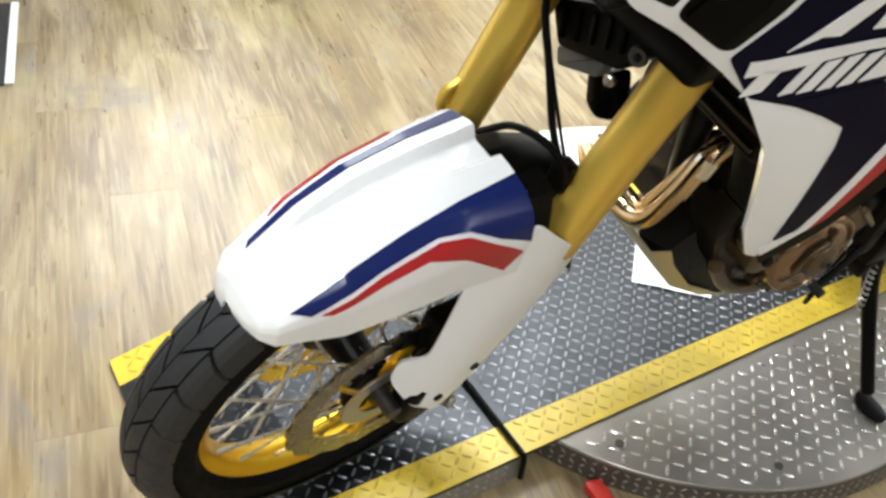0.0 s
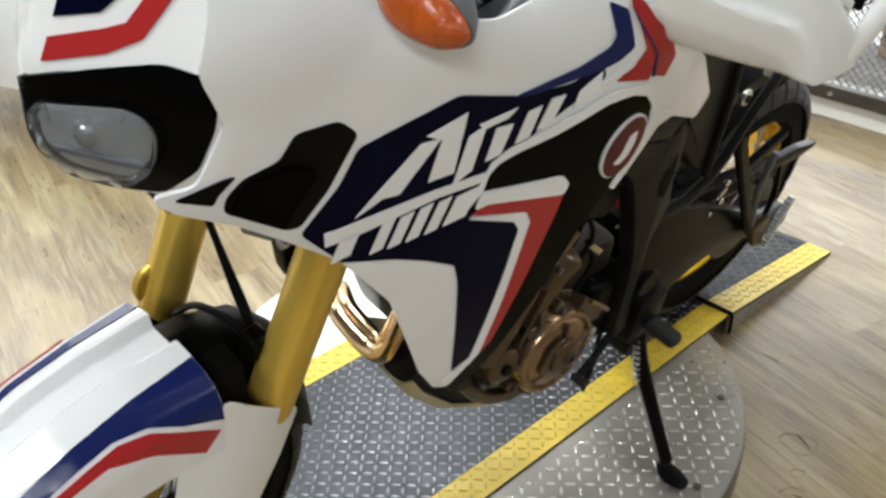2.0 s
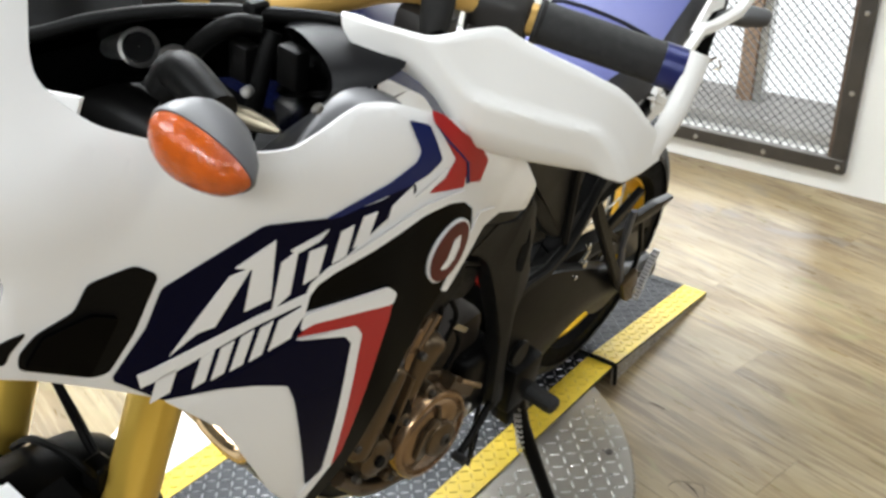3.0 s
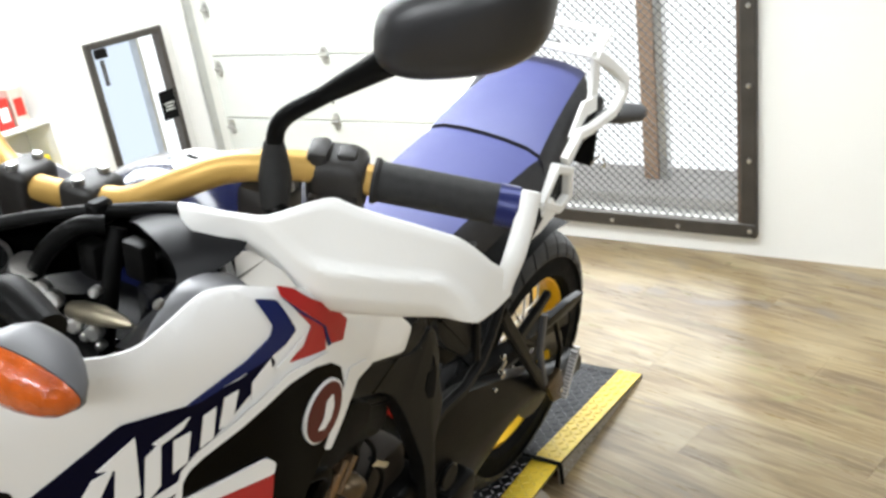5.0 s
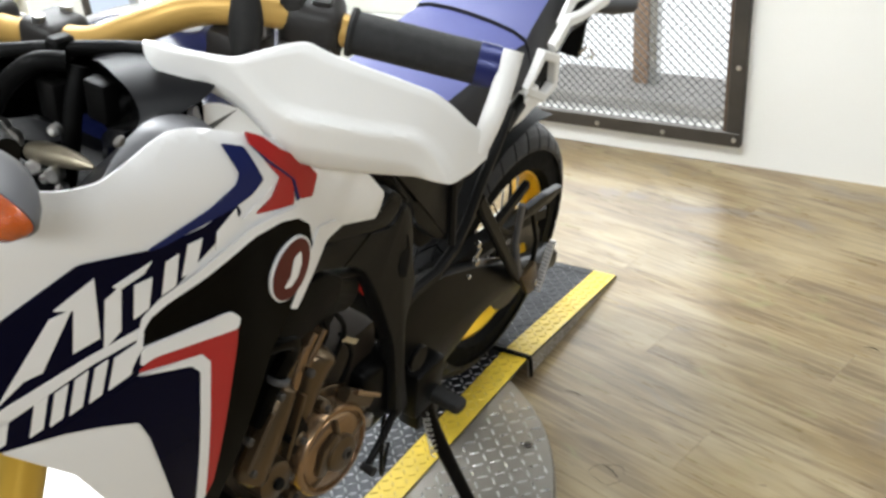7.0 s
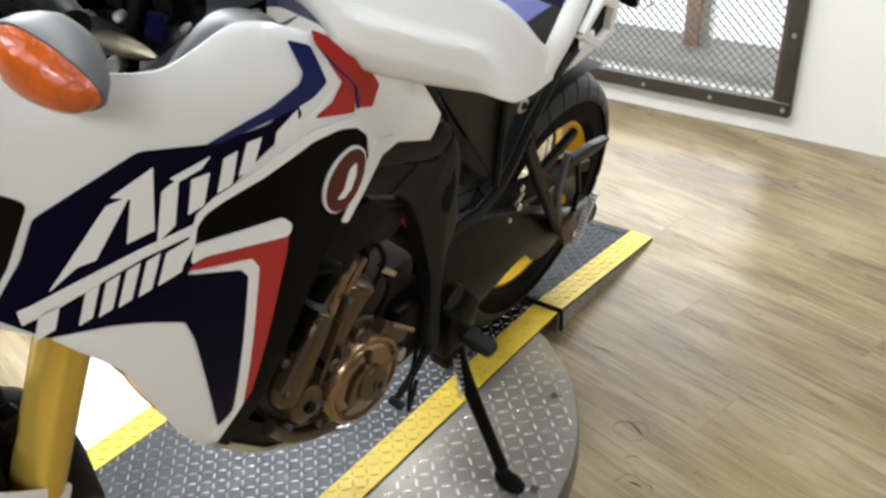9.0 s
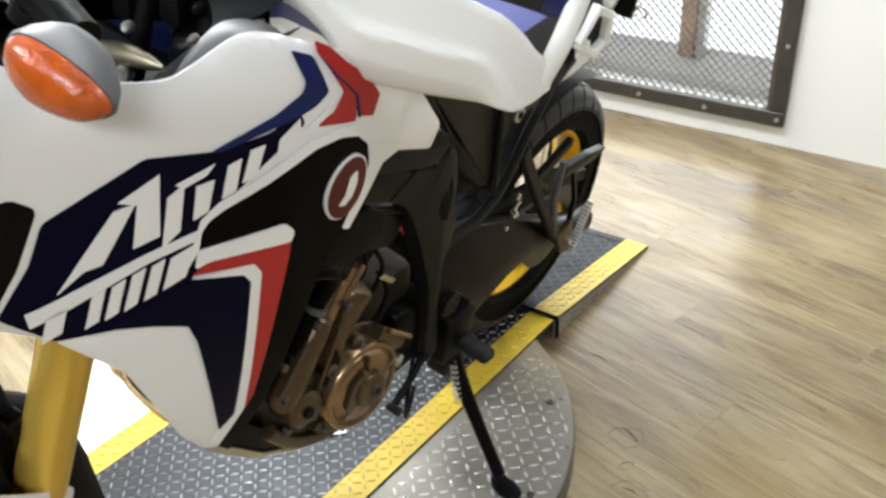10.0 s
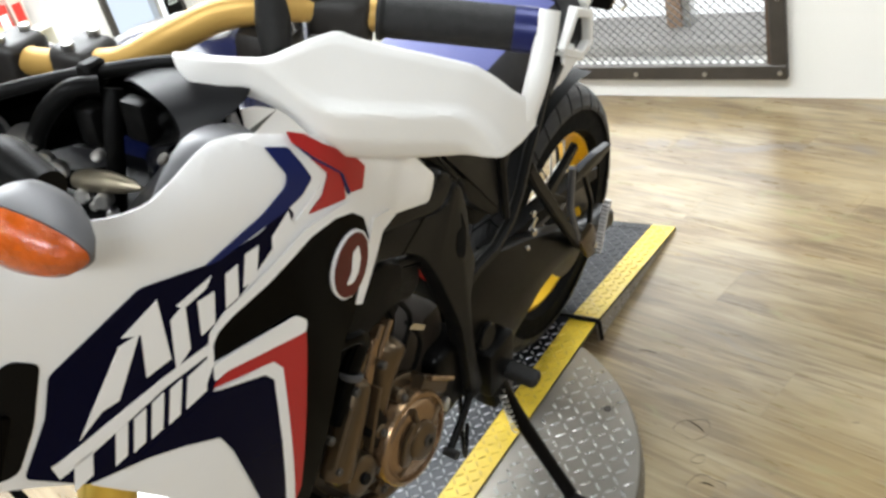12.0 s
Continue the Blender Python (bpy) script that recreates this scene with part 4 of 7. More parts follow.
# black inner mudguard behind the white fender
bm = loft([[(FEN_U + u * k, v, w - 0.12 * (abs(u) / 0.09) ** 2.2) for u in (-0.09, -0.06, -0.03, 0, 0.03, 0.06, 0.09)] + [(FEN_U + u * k, v, w - 0.006 - 0.12 * (abs(u) / 0.09) ** 2.2) for u in (0.09, 0.06, 0.03, 0, -0.03, -0.06, -0.09)]
           for v, w, k in ((0.085, 0.680, 1.0), (0.15, 0.672, 1.02), (0.215, 0.645, 1.00), (0.255, 0.605, 0.94), (0.275, 0.570, 0.84))])
part("inner_mudguard", steered(bm), "black", bike, "black inner mudguard")
bm = loft([[(FEN_U + u, v, w) for u, w in ((0.045, 0.684), (0.075, 0.676), (0.092, 0.626), (0.088, 0.622), (0.072, 0.666), (0.045, 0.676))] for v in (0.098, 0.150)])
part("fender_bracket", steered(bm), "black", bike, "black fender bracket")
# brake hoses between the forks
hoses = [[(-0.045, 0.165, 0.625), (-0.030, 0.160, 0.646), (-0.004, 0.160, 0.678), (0.027, 0.160, 0.697), (0.059, 0.163, 0.702), (0.078, 0.168, 0.690), (0.074, 0.185, 0.650)], [(-0.060, 0.205, 0.83), (-0.046, 0.200, 0.792), (-0.013, 0.200, 0.742), (0.024, 0.200, 0.684), (0.062, 0.195, 0.654)], [(-0.046, 0.203, 0.79), (-0.018, 0.202, 0.751), (0.030, 0.202, 0.692), (0.066, 0.195, 0.664)]]
for h in hoses:
    part("brake_hose", steered(tube(h, 0.0045 if h is not hoses[2] else 0.0022, 8, 8)), "black", bike, "black brake hose")
part("hose_clamp", steered(box(0.058, 0.084, 0.172, 0.198, 0.645, 0.682, 0.004)), "blackmetal", bike, "black hose clamp")
# lower yoke, steering head and what shows behind the fork
part("lower_yoke", steered(box(-0.135, 0.135, 0.215, 0.335, 0.830, 0.875, 0.012, seg=2)), "blackmetal", bike, "black lower fork yoke")
bm = tube([(-0.135, 0.30, 1.02), (0.135, 0.30, 1.02)], 0.03, 12, flat=0.6)
part("upper_yoke", steered(bm), "blackmetal", bike, "black upper fork yoke")
part("steering_head", tube([(0, 0.30, 0.82), (0, 0.38, 1.02)], 0.045, 20), "blackmetal", bike, "black steering head")
part("horn_plate", slab(rounded([(-0.090, 0.765), (0.040, 0.838), (0.078, 0.815), (0.040, 0.762), (-0.057, 0.722)], 0.008), 0.020, 0.004, "y"), "black", bike, "black finned plate below the yoke").location = (0, 0.252, 0)
for k in range(5):
    part("plate_fin", strip([(-0.052 + 0.022 * k, 0.250, 0.738 + 0.0115 * k), (-0.060 + 0.022 * k, 0.250, 0.772 + 0.0115 * k)], 0.006, 0.006, (0, 1, 0), 0.001), "blackgloss", bike, "", True)
part("wiring_box", slab(rounded([(-0.065, 0.714), (0.019, 0.764), (0.008, 0.725), (-0.054, 0.694)], 0.005), 0.018, 0.003, "y"), "trim", bike, "pale grey metal bracket").location = (0, 0.260, 0)
part("horn", slab(rounded([(-0.020, 0.709), (0.016, 0.734), (0.040, 0.683), (0.016, 0.668), (-0.006, 0.674)], 0.008), 0.030, 0.005, "y"), "blackgloss", bike, "gloss black connector block").location = (0, 0.275, 0)
part("bracket_bolt", disc_solid((0.027, 0.262, 0.737), (0.1, -1, 0), 0.008, 0.005, 14, 0.002), "chrome", bike, "bright bracket bolt")
bm = spin([(0.005, 0.0), (0.0105, 0.0), (0.0115, 0.003), (0.0105, 0.007), (0.006, 0.007)], (0.063, 0.247, 0.802), (0.3, -1, 0), 20)
part("bracket_bolt", bm, "darksteel", bike, "bright bracket bolt")

# --- fairing sides ---
FA, FB, FC = 0.133, 0.342, 0.051


def fair_u(v, w):
    """The side bends in towards the seat, at its top and down at the shroud's tip."""
    bend = 2.0 * max(0.0, min(v, 0.45) - 0.345) ** 2 + 0.42 * max(0.0, v - 0.45)
    return FA + FB * v + FC * w - 4.5 * max(0.0, min(w, 1.16) - 1.085) ** 2 - 0.5 * max(0.0, w - 1.16) - bend - 0.35 * max(0.0, 0.88 - w) ** 2


def fair(v, w, s=1):
    dv, dw = (fair_u(v + 0.002, w) - fair_u(v - 0.002, w)) / 0.004, (fair_u(v, w + 0.002) - fair_u(v, w - 0.002)) / 0.004
    return (s * fair_u(v, w), v, w), Vector((s, -dv, -dw)).normalized()


SHELL = [(0.0300, 1.0060), (0.0420, 0.9910), (0.0870, 0.9690), (0.1350, 0.9370), (0.1680, 0.9120), (0.2150, 0.8800), (0.2751, 0.8649), (0.3300, 0.9050), (0.3967, 0.9302), (0.4094, 0.9407), (0.4381, 0.9947), (0.4758, 0.9954), (0.5491, 0.9636), (0.5611, 0.9878), (0.5087, 1.0459), (0.4412, 1.0916), (0.3958, 1.1196), (0.3709, 1.1304), (0.3531, 1.1379), (0.3370, 1.1440), (0.3180, 1.1460), (0.3020, 1.1400), (0.2810, 1.1300), (0.2620, 1.1220), (0.2400, 1.1230), (0.2220, 1.1285), (0.1950, 1.1360), (0.1720, 1.1440), (0.1470, 1.1550), (0.1300, 1.1720), (0.1240, 1.1860), (0.1260, 1.2000), (0.1340, 1.2250), (0.1400, 1.2450), (0.0900, 1.2450), (0.0850, 1.1720), (0.0620, 1.1000), (0.0780, 1.0600), (0.0600, 1.0100)]
fairing = part("fairing", skin(SHELL, fair, 0, 0.006, 0.022, 0.008, edge=0.002), "white", bike, "white side fairing with navy, red and black graphics")
part("fairing", skin(SHELL, lambda v, w: fair(v, w, -1), 0, 0.006, 0.03, 0.008), "white", bike, "white side fairing")


def decal(name, outline, material, label="", off=0.0016, r=0.004, thick=0.0014, parent=None, fine=0.022):
    return part(name, skin(outline, fair, off, thick, fine, r), material, parent or fairing, label)


NAVY = [(0.1330, 0.9520), (0.1580, 0.9950), (0.1690, 1.0290), (0.2390, 1.0660), (0.2920, 1.0590), (0.3310, 1.0660), (0.3521, 1.0819), (0.3583, 1.0688), (0.2880, 1.0010), (0.2770, 0.9890), (0.2750, 0.9660), (0.2840, 0.9550), (0.2710, 0.9400), (0.2680, 0.8890), (0.2120, 0.9070), (0.1680, 0.9140)]
decal("navy_panel", NAVY, "navy", "dark navy graphic panel")
decal("blue_stripe", [(0.3480, 1.1300), (0.3645, 1.1236), (0.3766, 1.0928), (0.3657, 1.0825), (0.3511, 1.0760), (0.2970, 1.0600), (0.2850, 1.0600), (0.3330, 1.0810), (0.3541, 1.0959), (0.3572, 1.1038)], "blue", "blue graphic stripe", 0.0022, 0.003)
decal("vent", [(0.0767, 0.9870), (0.1211, 0.9600), (0.1316, 0.9605), (0.1500, 0.9941), (0.1673, 1.0432), (0.1526, 1.0557), (0.1230, 1.0486), (0.1139, 1.0269), (0.0897, 1.0146), (0.0786, 1.0002)], "black", "black fairing vent", 0.0016, 0.005)
decal("vent_fin", [(0.0806, 0.9893), (0.1188, 0.9646), (0.1402, 1.0147), (0.1238, 1.0227), (0.0935, 1.0128)], "blackgloss", "gloss black fin in the vent", 0.0050, 0.003, 0.004)
decal("vent", [(0.0445, 1.0035), (0.0700, 0.9945), (0.0735, 1.0040), (0.0850, 1.0185), (0.0766, 1.0170)], "black", "small black fairing vent", 0.0016, 0.003)
BLACK = [(0.3552, 0.9628), (0.3521, 0.9299), (0.3338, 0.7973), (0.3261, 0.7406), (0.3064, 0.6843), (0.3192, 0.6691), (0.3425, 0.7255), (0.3894, 0.9033), (0.4121, 0.9401), (0.4365, 0.9920), (0.4289, 1.0249), (0.4081, 1.0445), (0.3745, 1.0508), (0.2880, 1.0010), (0.2770, 0.9890), (0.2750, 0.9680), (0.3480, 0.9720)]
decal("black_panel", BLACK, "blackgloss", "gloss black side panel", 0.0012, 0.003, 0.010)
lower = part("radiator_shroud", skin([(0.1680, 0.9120), (0.2120, 0.9070), (0.2900, 0.8900), (0.3450, 0.9350), (0.3521, 0.9299), (0.3343, 0.7864), (0.3097, 0.6818), (0.2929, 0.6868), (0.2672, 0.7278), (0.2162, 0.8517)], fair, 0.0006, 0.008, 0.022, 0.005, edge=0.001), "white", bike, "white, navy and red radiator shroud")
decal("navy_chevron", [(0.2060, 0.9140), (0.2710, 0.9380), (0.3130, 0.9290), (0.3210, 0.9180), (0.3163, 0.7360), (0.3035, 0.7172), (0.2761, 0.8619), (0.2680, 0.8860)], "navy", "navy chevron", 0.0022, 0.003, parent=lower)
decal("white_band", [(0.2730, 0.9390), (0.3220, 0.9380), (0.3300, 0.9250), (0.3261, 0.7406), (0.3170, 0.7266), (0.3210, 0.9170), (0.3140, 0.9280)], "white", "white chevron line", 0.0030, 0.002, parent=lower)
decal("red_chevron", [(0.2710, 0.9440), (0.2840, 0.9550), (0.3541, 0.9519), (0.3531, 0.9329), (0.3328, 0.7599), (0.3261, 0.7406), (0.3300, 0.9250), (0.3230, 0.9380)], "red", "red chevron", 0.0036, 0.002, parent=lower)
decal("white_strip", [(0.2730, 0.9500), (0.2750, 0.9680), (0.3020, 0.9700), (0.3470, 0.9740), (0.3562, 0.9638), (0.3541, 0.9519), (0.2840, 0.9550)], "white", "white chevron edge", 0.0042, 0.004, parent=lower)
decal("white_edge", [(0.2977, 0.7016), (0.3059, 0.6893), (0.3261, 0.7406), (0.3163, 0.7360)], "white", "white lower edge", 0.0030, 0.001, parent=lower)
decal("red_block", [(0.3786, 1.1090), (0.4026, 1.0855), (0.4069, 1.0730), (0.4081, 1.0562), (0.3698, 1.0628), (0.3848, 1.0722), (0.3921, 1.0881)], "red", "red graphic block", 0.0018, 0.002)
decal("red_block", [(0.3686, 1.1335), (0.3803, 1.1270), (0.3933, 1.1134), (0.4172, 1.0946), (0.4343, 1.0733), (0.4295, 1.0540), (0.4142, 1.0588), (0.4075, 1.0808), (0.3820, 1.1080), (0.3690, 1.1245)], "red", "upper red graphic strip", 0.0018, 0.002)
decal("blue_line", [(0.3690, 1.1240), (0.3820, 1.1075), (0.4066, 1.0818), (0.4134, 1.0590), (0.4104, 1.0590), (0.4040, 1.0825), (0.3800, 1.1070)], "blue", "thin blue line", 0.0026, 0.0005)

# graphic strokes on the navy panel, plain slanted shapes
STROKES = [[(0.1727, 0.9622), (0.2152, 1.0272), (0.2305, 1.0302), (0.2054, 0.9803), (0.1925, 0.9783)], [(0.2189, 1.0339), (0.2476, 1.0514), (0.2469, 0.9941), (0.2271, 0.9881), (0.2315, 1.0284)],
           [(0.1500, 0.9510), (0.1600, 0.9530), (0.2360, 0.9790), (0.2770, 0.9900), (0.2780, 0.9810), (0.2380, 0.9700), (0.1780, 0.9440), (0.1520, 0.9360)],
           [(0.2529, 1.0283), (0.2653, 1.0373), (0.2620, 0.9942), (0.2483, 0.9807)], [(0.2592, 1.0384), (0.2879, 1.0503), (0.2817, 1.0414), (0.2642, 1.0337)],
           [(0.2742, 1.0331), (0.2876, 1.0355), (0.2834, 1.0064), (0.2717, 1.0010)], [(0.2978, 1.0453), (0.3081, 1.0496), (0.3046, 1.0200), (0.2936, 1.0150)],
           [(0.3148, 1.0552), (0.3261, 1.0576), (0.3206, 1.0301), (0.3094, 1.0261)], [(0.3373, 1.0590), (0.3528, 1.0753), (0.3554, 1.0575), (0.3362, 1.0426)],
           [(0.3572, 1.0635), (0.3835, 1.0843), (0.3792, 1.0747), (0.3635, 1.0594)]]
for v, w, h, b in ((0.158, 0.916, 0.026, 0.015), (0.189, 0.919, 0.032, 0.010), (0.2035, 0.922, 0.033, 0.010), (0.218, 0.926, 0.035, 0.010), (0.233, 0.931, 0.034, 0.010), (0.248, 0.937, 0.031, 0.018)):
    STROKES.append([(v, w), (v + 0.22 * h, w + h), (v + 0.22 * h + b, w + h + b * 0.45), (v + b, w + b * 0.45)])
for st in STROKES:
    decal("graphic_stroke", st, "white", "plain slanted white graphic stroke", 0.0030, 0.0, 0.0010, fine=0.03)
decal("white_line", [(0.2661, 0.9503), (0.2724, 0.9785), (0.2775, 0.9993), (0.2910, 1.0118), (0.3227, 1.0273), (0.3665, 1.0529), (0.3924, 1.0547), (0.4090, 1.0540), (0.4183, 1.0389), (0.3937, 1.0460), (0.3690, 1.0424), (0.3288, 1.0189), (0.2966, 1.0049), (0.2840, 0.9969), (0.2781, 0.9871), (0.2762, 0.9692)], "white", "white line along the black panel", 0.0034, 0.002, 0.0010)
# oval badge
ov = [(0.4065 + 0.0215 * math.cos(a) + 0.0080 * math.sin(a), 0.9897 + -0.0063 * math.cos(a) + 0.0319 * math.sin(a)) for a in (2 * math.pi * k / 28 for k in range(28))]
iv = [(0.4065 + (p - 0.4065) * 0.90, 0.9897 + (q - 0.9897) * 0.95) for p, q in ov]
badge = decal("badge", ov, "white", "oval badge with dark red centre", 0.0040, 0, 0.003)
decal("badge_centre", iv, "logo", "dark red badge centre", 0.0050, 0, 0.001, badge)
decal("badge_mark", [(0.3975, 0.9740), (0.4045, 0.9835), (0.4075, 1.0020), (0.4150, 1.0060), (0.4165, 0.9920), (0.4125, 0.9790), (0.4050, 0.9720)], "white", "plain pale mark", 0.0056, 0.002, 0.0006, badge)
# white stripe running down behind the black panel
decal("white_rear_strip", [(0.4094, 0.9417), (0.4175, 0.9368), (0.4548, 0.9937), (0.4794, 0.9965), (0.4687, 1.0082), (0.4413, 1.0165)], "white", "white rear edge strip", 0.0022, 0.002)

# --- nose and headlights ---


def nose(u, w):
    a = abs(u)
    v = 0.003 + (0.65 * (a - 0.07) if a > 0.07 else 0.40 * (0.07 - a)) + 0.42 * max(0.0, w - 1.06) + 0.25 * max(0.0, 1.0 - w)
    s = 1 if u >= 0 else -1
    g = (0.65 if a > 0.07 else -0.40) * s
    return (u, v, w), Vector((g, -1, 0.42 if w > 1.06 else -0.1)).normalized()


HALF = [(0.000, 1.175), (0.000, 0.985), (0.090, 0.962), (0.160, 0.968), (0.192, 1.000), (0.208, 1.050), (0.212, 1.100), (0.212, 1.172)]
nose_l = part("nose_panel", skin(HALF, nose, 0, 0.006, 0.022, 0.0, edge=0.001), "white", bike, "white nose panel round the headlights")
nose_r = part("nose_panel", skin([(-a, b) for a, b in HALF][::-1], nose, 0, 0.006, 0.03, 0.0), "white", bike, "white nose panel round the headlights")
for sgn, holder in ((1, nose_l), (-1, nose_r)):
    def pl(o):
        o = [(sgn * a, b) for a, b in o]
        return o if sgn > 0 else o[::-1]
    hs = part("headlight_housing", skin(pl([(0.066, 1.045), (0.0793, 1.0516), (0.1207, 1.0686), (0.1551, 1.0818), (0.1946, 1.0790), (0.1939, 1.0479), (0.1821, 1.0076), (0.1532, 0.9745), (0.1221, 0.9659), (0.0767, 0.9704), (0.066, 0.998)]), nose, 0.0025, 0.006, 0.022, 0.008), "blackgloss", bike, "gloss black headlight housing")
    rf = part("reflector_bowl", skin(pl([(0.080, 1.028), (0.1196, 1.0385), (0.1420, 1.0440), (0.1560, 1.0330), (0.1530, 1.0050), (0.1300, 0.9810), (0.0915, 0.9800), (0.0805, 1.0017)]), nose, 0.0045, 0.002, 0.012, 0.008), "bowl", hs, "bright faceted headlight reflector")
    part("lamp_shelf", skin(pl([(0.088, 0.994), (0.145, 0.9985), (0.150, 1.003), (0.088, 0.999)]), nose, 0.0085, 0.004, 0.012), "trim", hs, "grey ridge across the reflector")
    part("lamp_bulb", disc_solid((sgn * 0.112, nose(0.112, 1.012)[0][1] - 0.006, 1.012), (0.4 * sgn, -1, 0), 0.010, 0.003, 20, 0.002), "chrome", hs, "small bright inner lamp")
    ln = part("headlight_lens", skin(pl([(0.0774, 1.0328), (0.1196, 1.0426), (0.1433, 1.0484), (0.1601, 1.0358), (0.1566, 1.0032), (0.1313, 0.9770), (0.0904, 0.9761), (0.0780, 1.0017)]), nose, 0.016, 0.003, 0.012, 0.010, edge=0.010), "lens", hs, "clear headlight lens")
    ln.visible_shadow = False
    part("red_stripe", skin(pl([(0.085, 1.0628), (0.1217, 1.0786), (0.1399, 1.0934), (0.150, 1.125), (0.172, 1.160), (0.155, 1.160), (0.1333, 1.1175), (0.1278, 1.1013), (0.116, 1.0942), (0.085, 1.0799)]), nose, 0.0018, 0.0014, 0.02), "red", holder, "red nose stripe")
    part("navy_stripe", skin(pl([(0.085, 1.0935), (0.1115, 1.1033), (0.1174, 1.1131), (0.142, 1.160), (0.085, 1.160)]), nose, 0.0018, 0.0014, 0.02), "navy", holder, "navy nose stripe")
part("nose_underside", box(-0.16, 0.16, 0.06, 0.22, 0.955, 0.965, 0.003), "black", bike, "black nose underside")

# --- turn signal ---
for sgn in (1,):
    ax = Vector((0.34, -0.93, -0.10)).normalized()
    c = Vector((0.2895, 0.1645, 1.1618)) - ax * 0.008
    K = 0.67
    e1 = Vector((0.93, 0.35, -0.14))
    e1 = (e1 - ax * e1.dot(ax)).normalized()
    e2 = ax.cross(e1)

    def pod(rows):
        """An almond outline, flatter above, pointed outwards."""
        rings = []
        for d, a, b, up in rows:
            ring = []
            for k in range(40):
                t = 2 * math.pi * k / 40
                ct, st = math.cos(t), math.sin(t)
                x = a * math.copysign(abs(ct) ** 0.9, ct) * (1.10 if ct > 0 else 0.95)
                y = b * st * (0.76 if st > 0 else 1.06) * (1 - 0.22 * ct) - 0.18 * x + up
                ring.append(c + (ax * d + e1 * x + e2 * y) * K)
            rings.append(ring)
        return loft(rings)
    body = part("turn_signal", pod([(-0.044, 0.010, 0.008, 0.010), (-0.040, 0.024, 0.017, 0.009), (-0.029, 0.036, 0.026, 0.006), (-0.015, 0.046, 0.0325, 0.003), (0.000, 0.0515, 0.0365, 0), (0.004, 0.0505, 0.036, 0)]), "trim", bike, "grey turn signal body with amber lens")
    part("amber_lens", pod([(0.0045, 0.049, 0.0345, 0), (0.010, 0.048, 0.0335, 0), (0.018, 0.043, 0.030, -0.001), (0.025, 0.031, 0.021, -0.002), (0.028, 0.014, 0.009, -0.003)]), "amber", body, "orange amber lens")
    part("stalk", tube([c - ax * 0.036 - e1 * 0.008, c - ax * 0.046 - e1 * 0.02 + Vector((-0.03, 0.0, 0.004)), (0.215, 0.205, 1.160)], [0.013, 0.015, 0.018], 14, 5), "black", body, "grey rubber stalk")

# --- cockpit ---
bm2 = bmesh.new()
rows = []
for i in range(15):
    uu = -0.225 + 0.45 * i / 14
    rows.append([bm2.verts.new((uu * (0.92 + 0.08 * j / 8), 0.085 + 0.36 * j / 8, 0.985 + 0.10 * (abs(uu) / 0.225) ** 2.5 + 0.04 * (j / 8 - 0.5) ** 2)) for j in range(9)])
for a, b in zip(rows, rows[1:]):
    for j in range(8):
        bm2.faces.new((a[j], a[j + 1], b[j + 1], b[j]))
part("cockpit_tray", bm2, "black", bike, "gloss black cockpit tray")
RIM = [(-0.060, 0.205, 1.082), (0.000, 0.236, 1.110), (0.030, 0.262, 1.126), (0.068, 0.300, 1.139), (0.105, 0.329, 1.147), (0.135, 0.347, 1.152), (0.178, 0.372, 1.158), (0.204, 0.381, 1.160), (0.228, 0.394, 1.151)]
rim_path = smooth_path(RIM, 6)
cowl = part("cowl_edge", tube(rim_path, 0.0062, 10), "black", bike, "black rim of the instrument cowl")
wall_rows = [[p, p + Vector((-0.010, 0.014, -0.012)), p + Vector((-0.028, 0.034, -0.034)), p + Vector((-0.034, 0.040, -0.085))] for p in rim_path]
part("instrument_cowl", loft(wall_rows, closed=False, caps=False), "blackgloss", bike, "gloss black instrument cowl")
part("cowl_clip", box(0.128, 0.142, 0.335, 0.356, 1.141, 1.163, 0.003), "black", cowl, "black clip on the rim")
# grey inner trim beside the fairing's edge
edge = [fair(v, w)[0] for v, w in ((0.250, 1.1215), (0.264, 1.121), (0.283, 1.1295), (0.302, 1.138), (0.318, 1.144), (0.337, 1.142), (0.352, 1.136))]
lip = [(0.2700, 0.252, 1.112), (0.2660, 0.266, 1.116), (0.2620, 0.284, 1.128), (0.2590, 0.304, 1.138), (0.2580, 0.322, 1.143), (0.2600, 0.342, 1.141), (0.2640, 0.360, 1.134)]
path_e, path_l = smooth_path([Vector(p) + Vector((-0.004, 0, -0.002)) for p in edge], 4), smooth_path(lip, 4)
trim_rows = [[e, e * 0.75 + l * 0.25 + Vector((0, 0, 0.0015)), e * 0.4 + l * 0.6 + Vector((0, 0, 0.002)), l, l + Vector((-0.004, 0, -0.006)), l + Vector((-0.006, 0.002, -0.03)), l + Vector((-0.006, 0.003, -0.055))] for e, l in zip(path_e, path_l)]
part("inner_trim", loft(trim_rows, closed=False, caps=False), "trim", bike, "silver grey inner fairing trim")
part("trim_screw", disc_solid((0.2645, 0.290, 1.141), (-0.3, -0.55, 0.8), 0.0048, 0.002, 14, 0.001), "darksteel", bike, "dark trim screw")
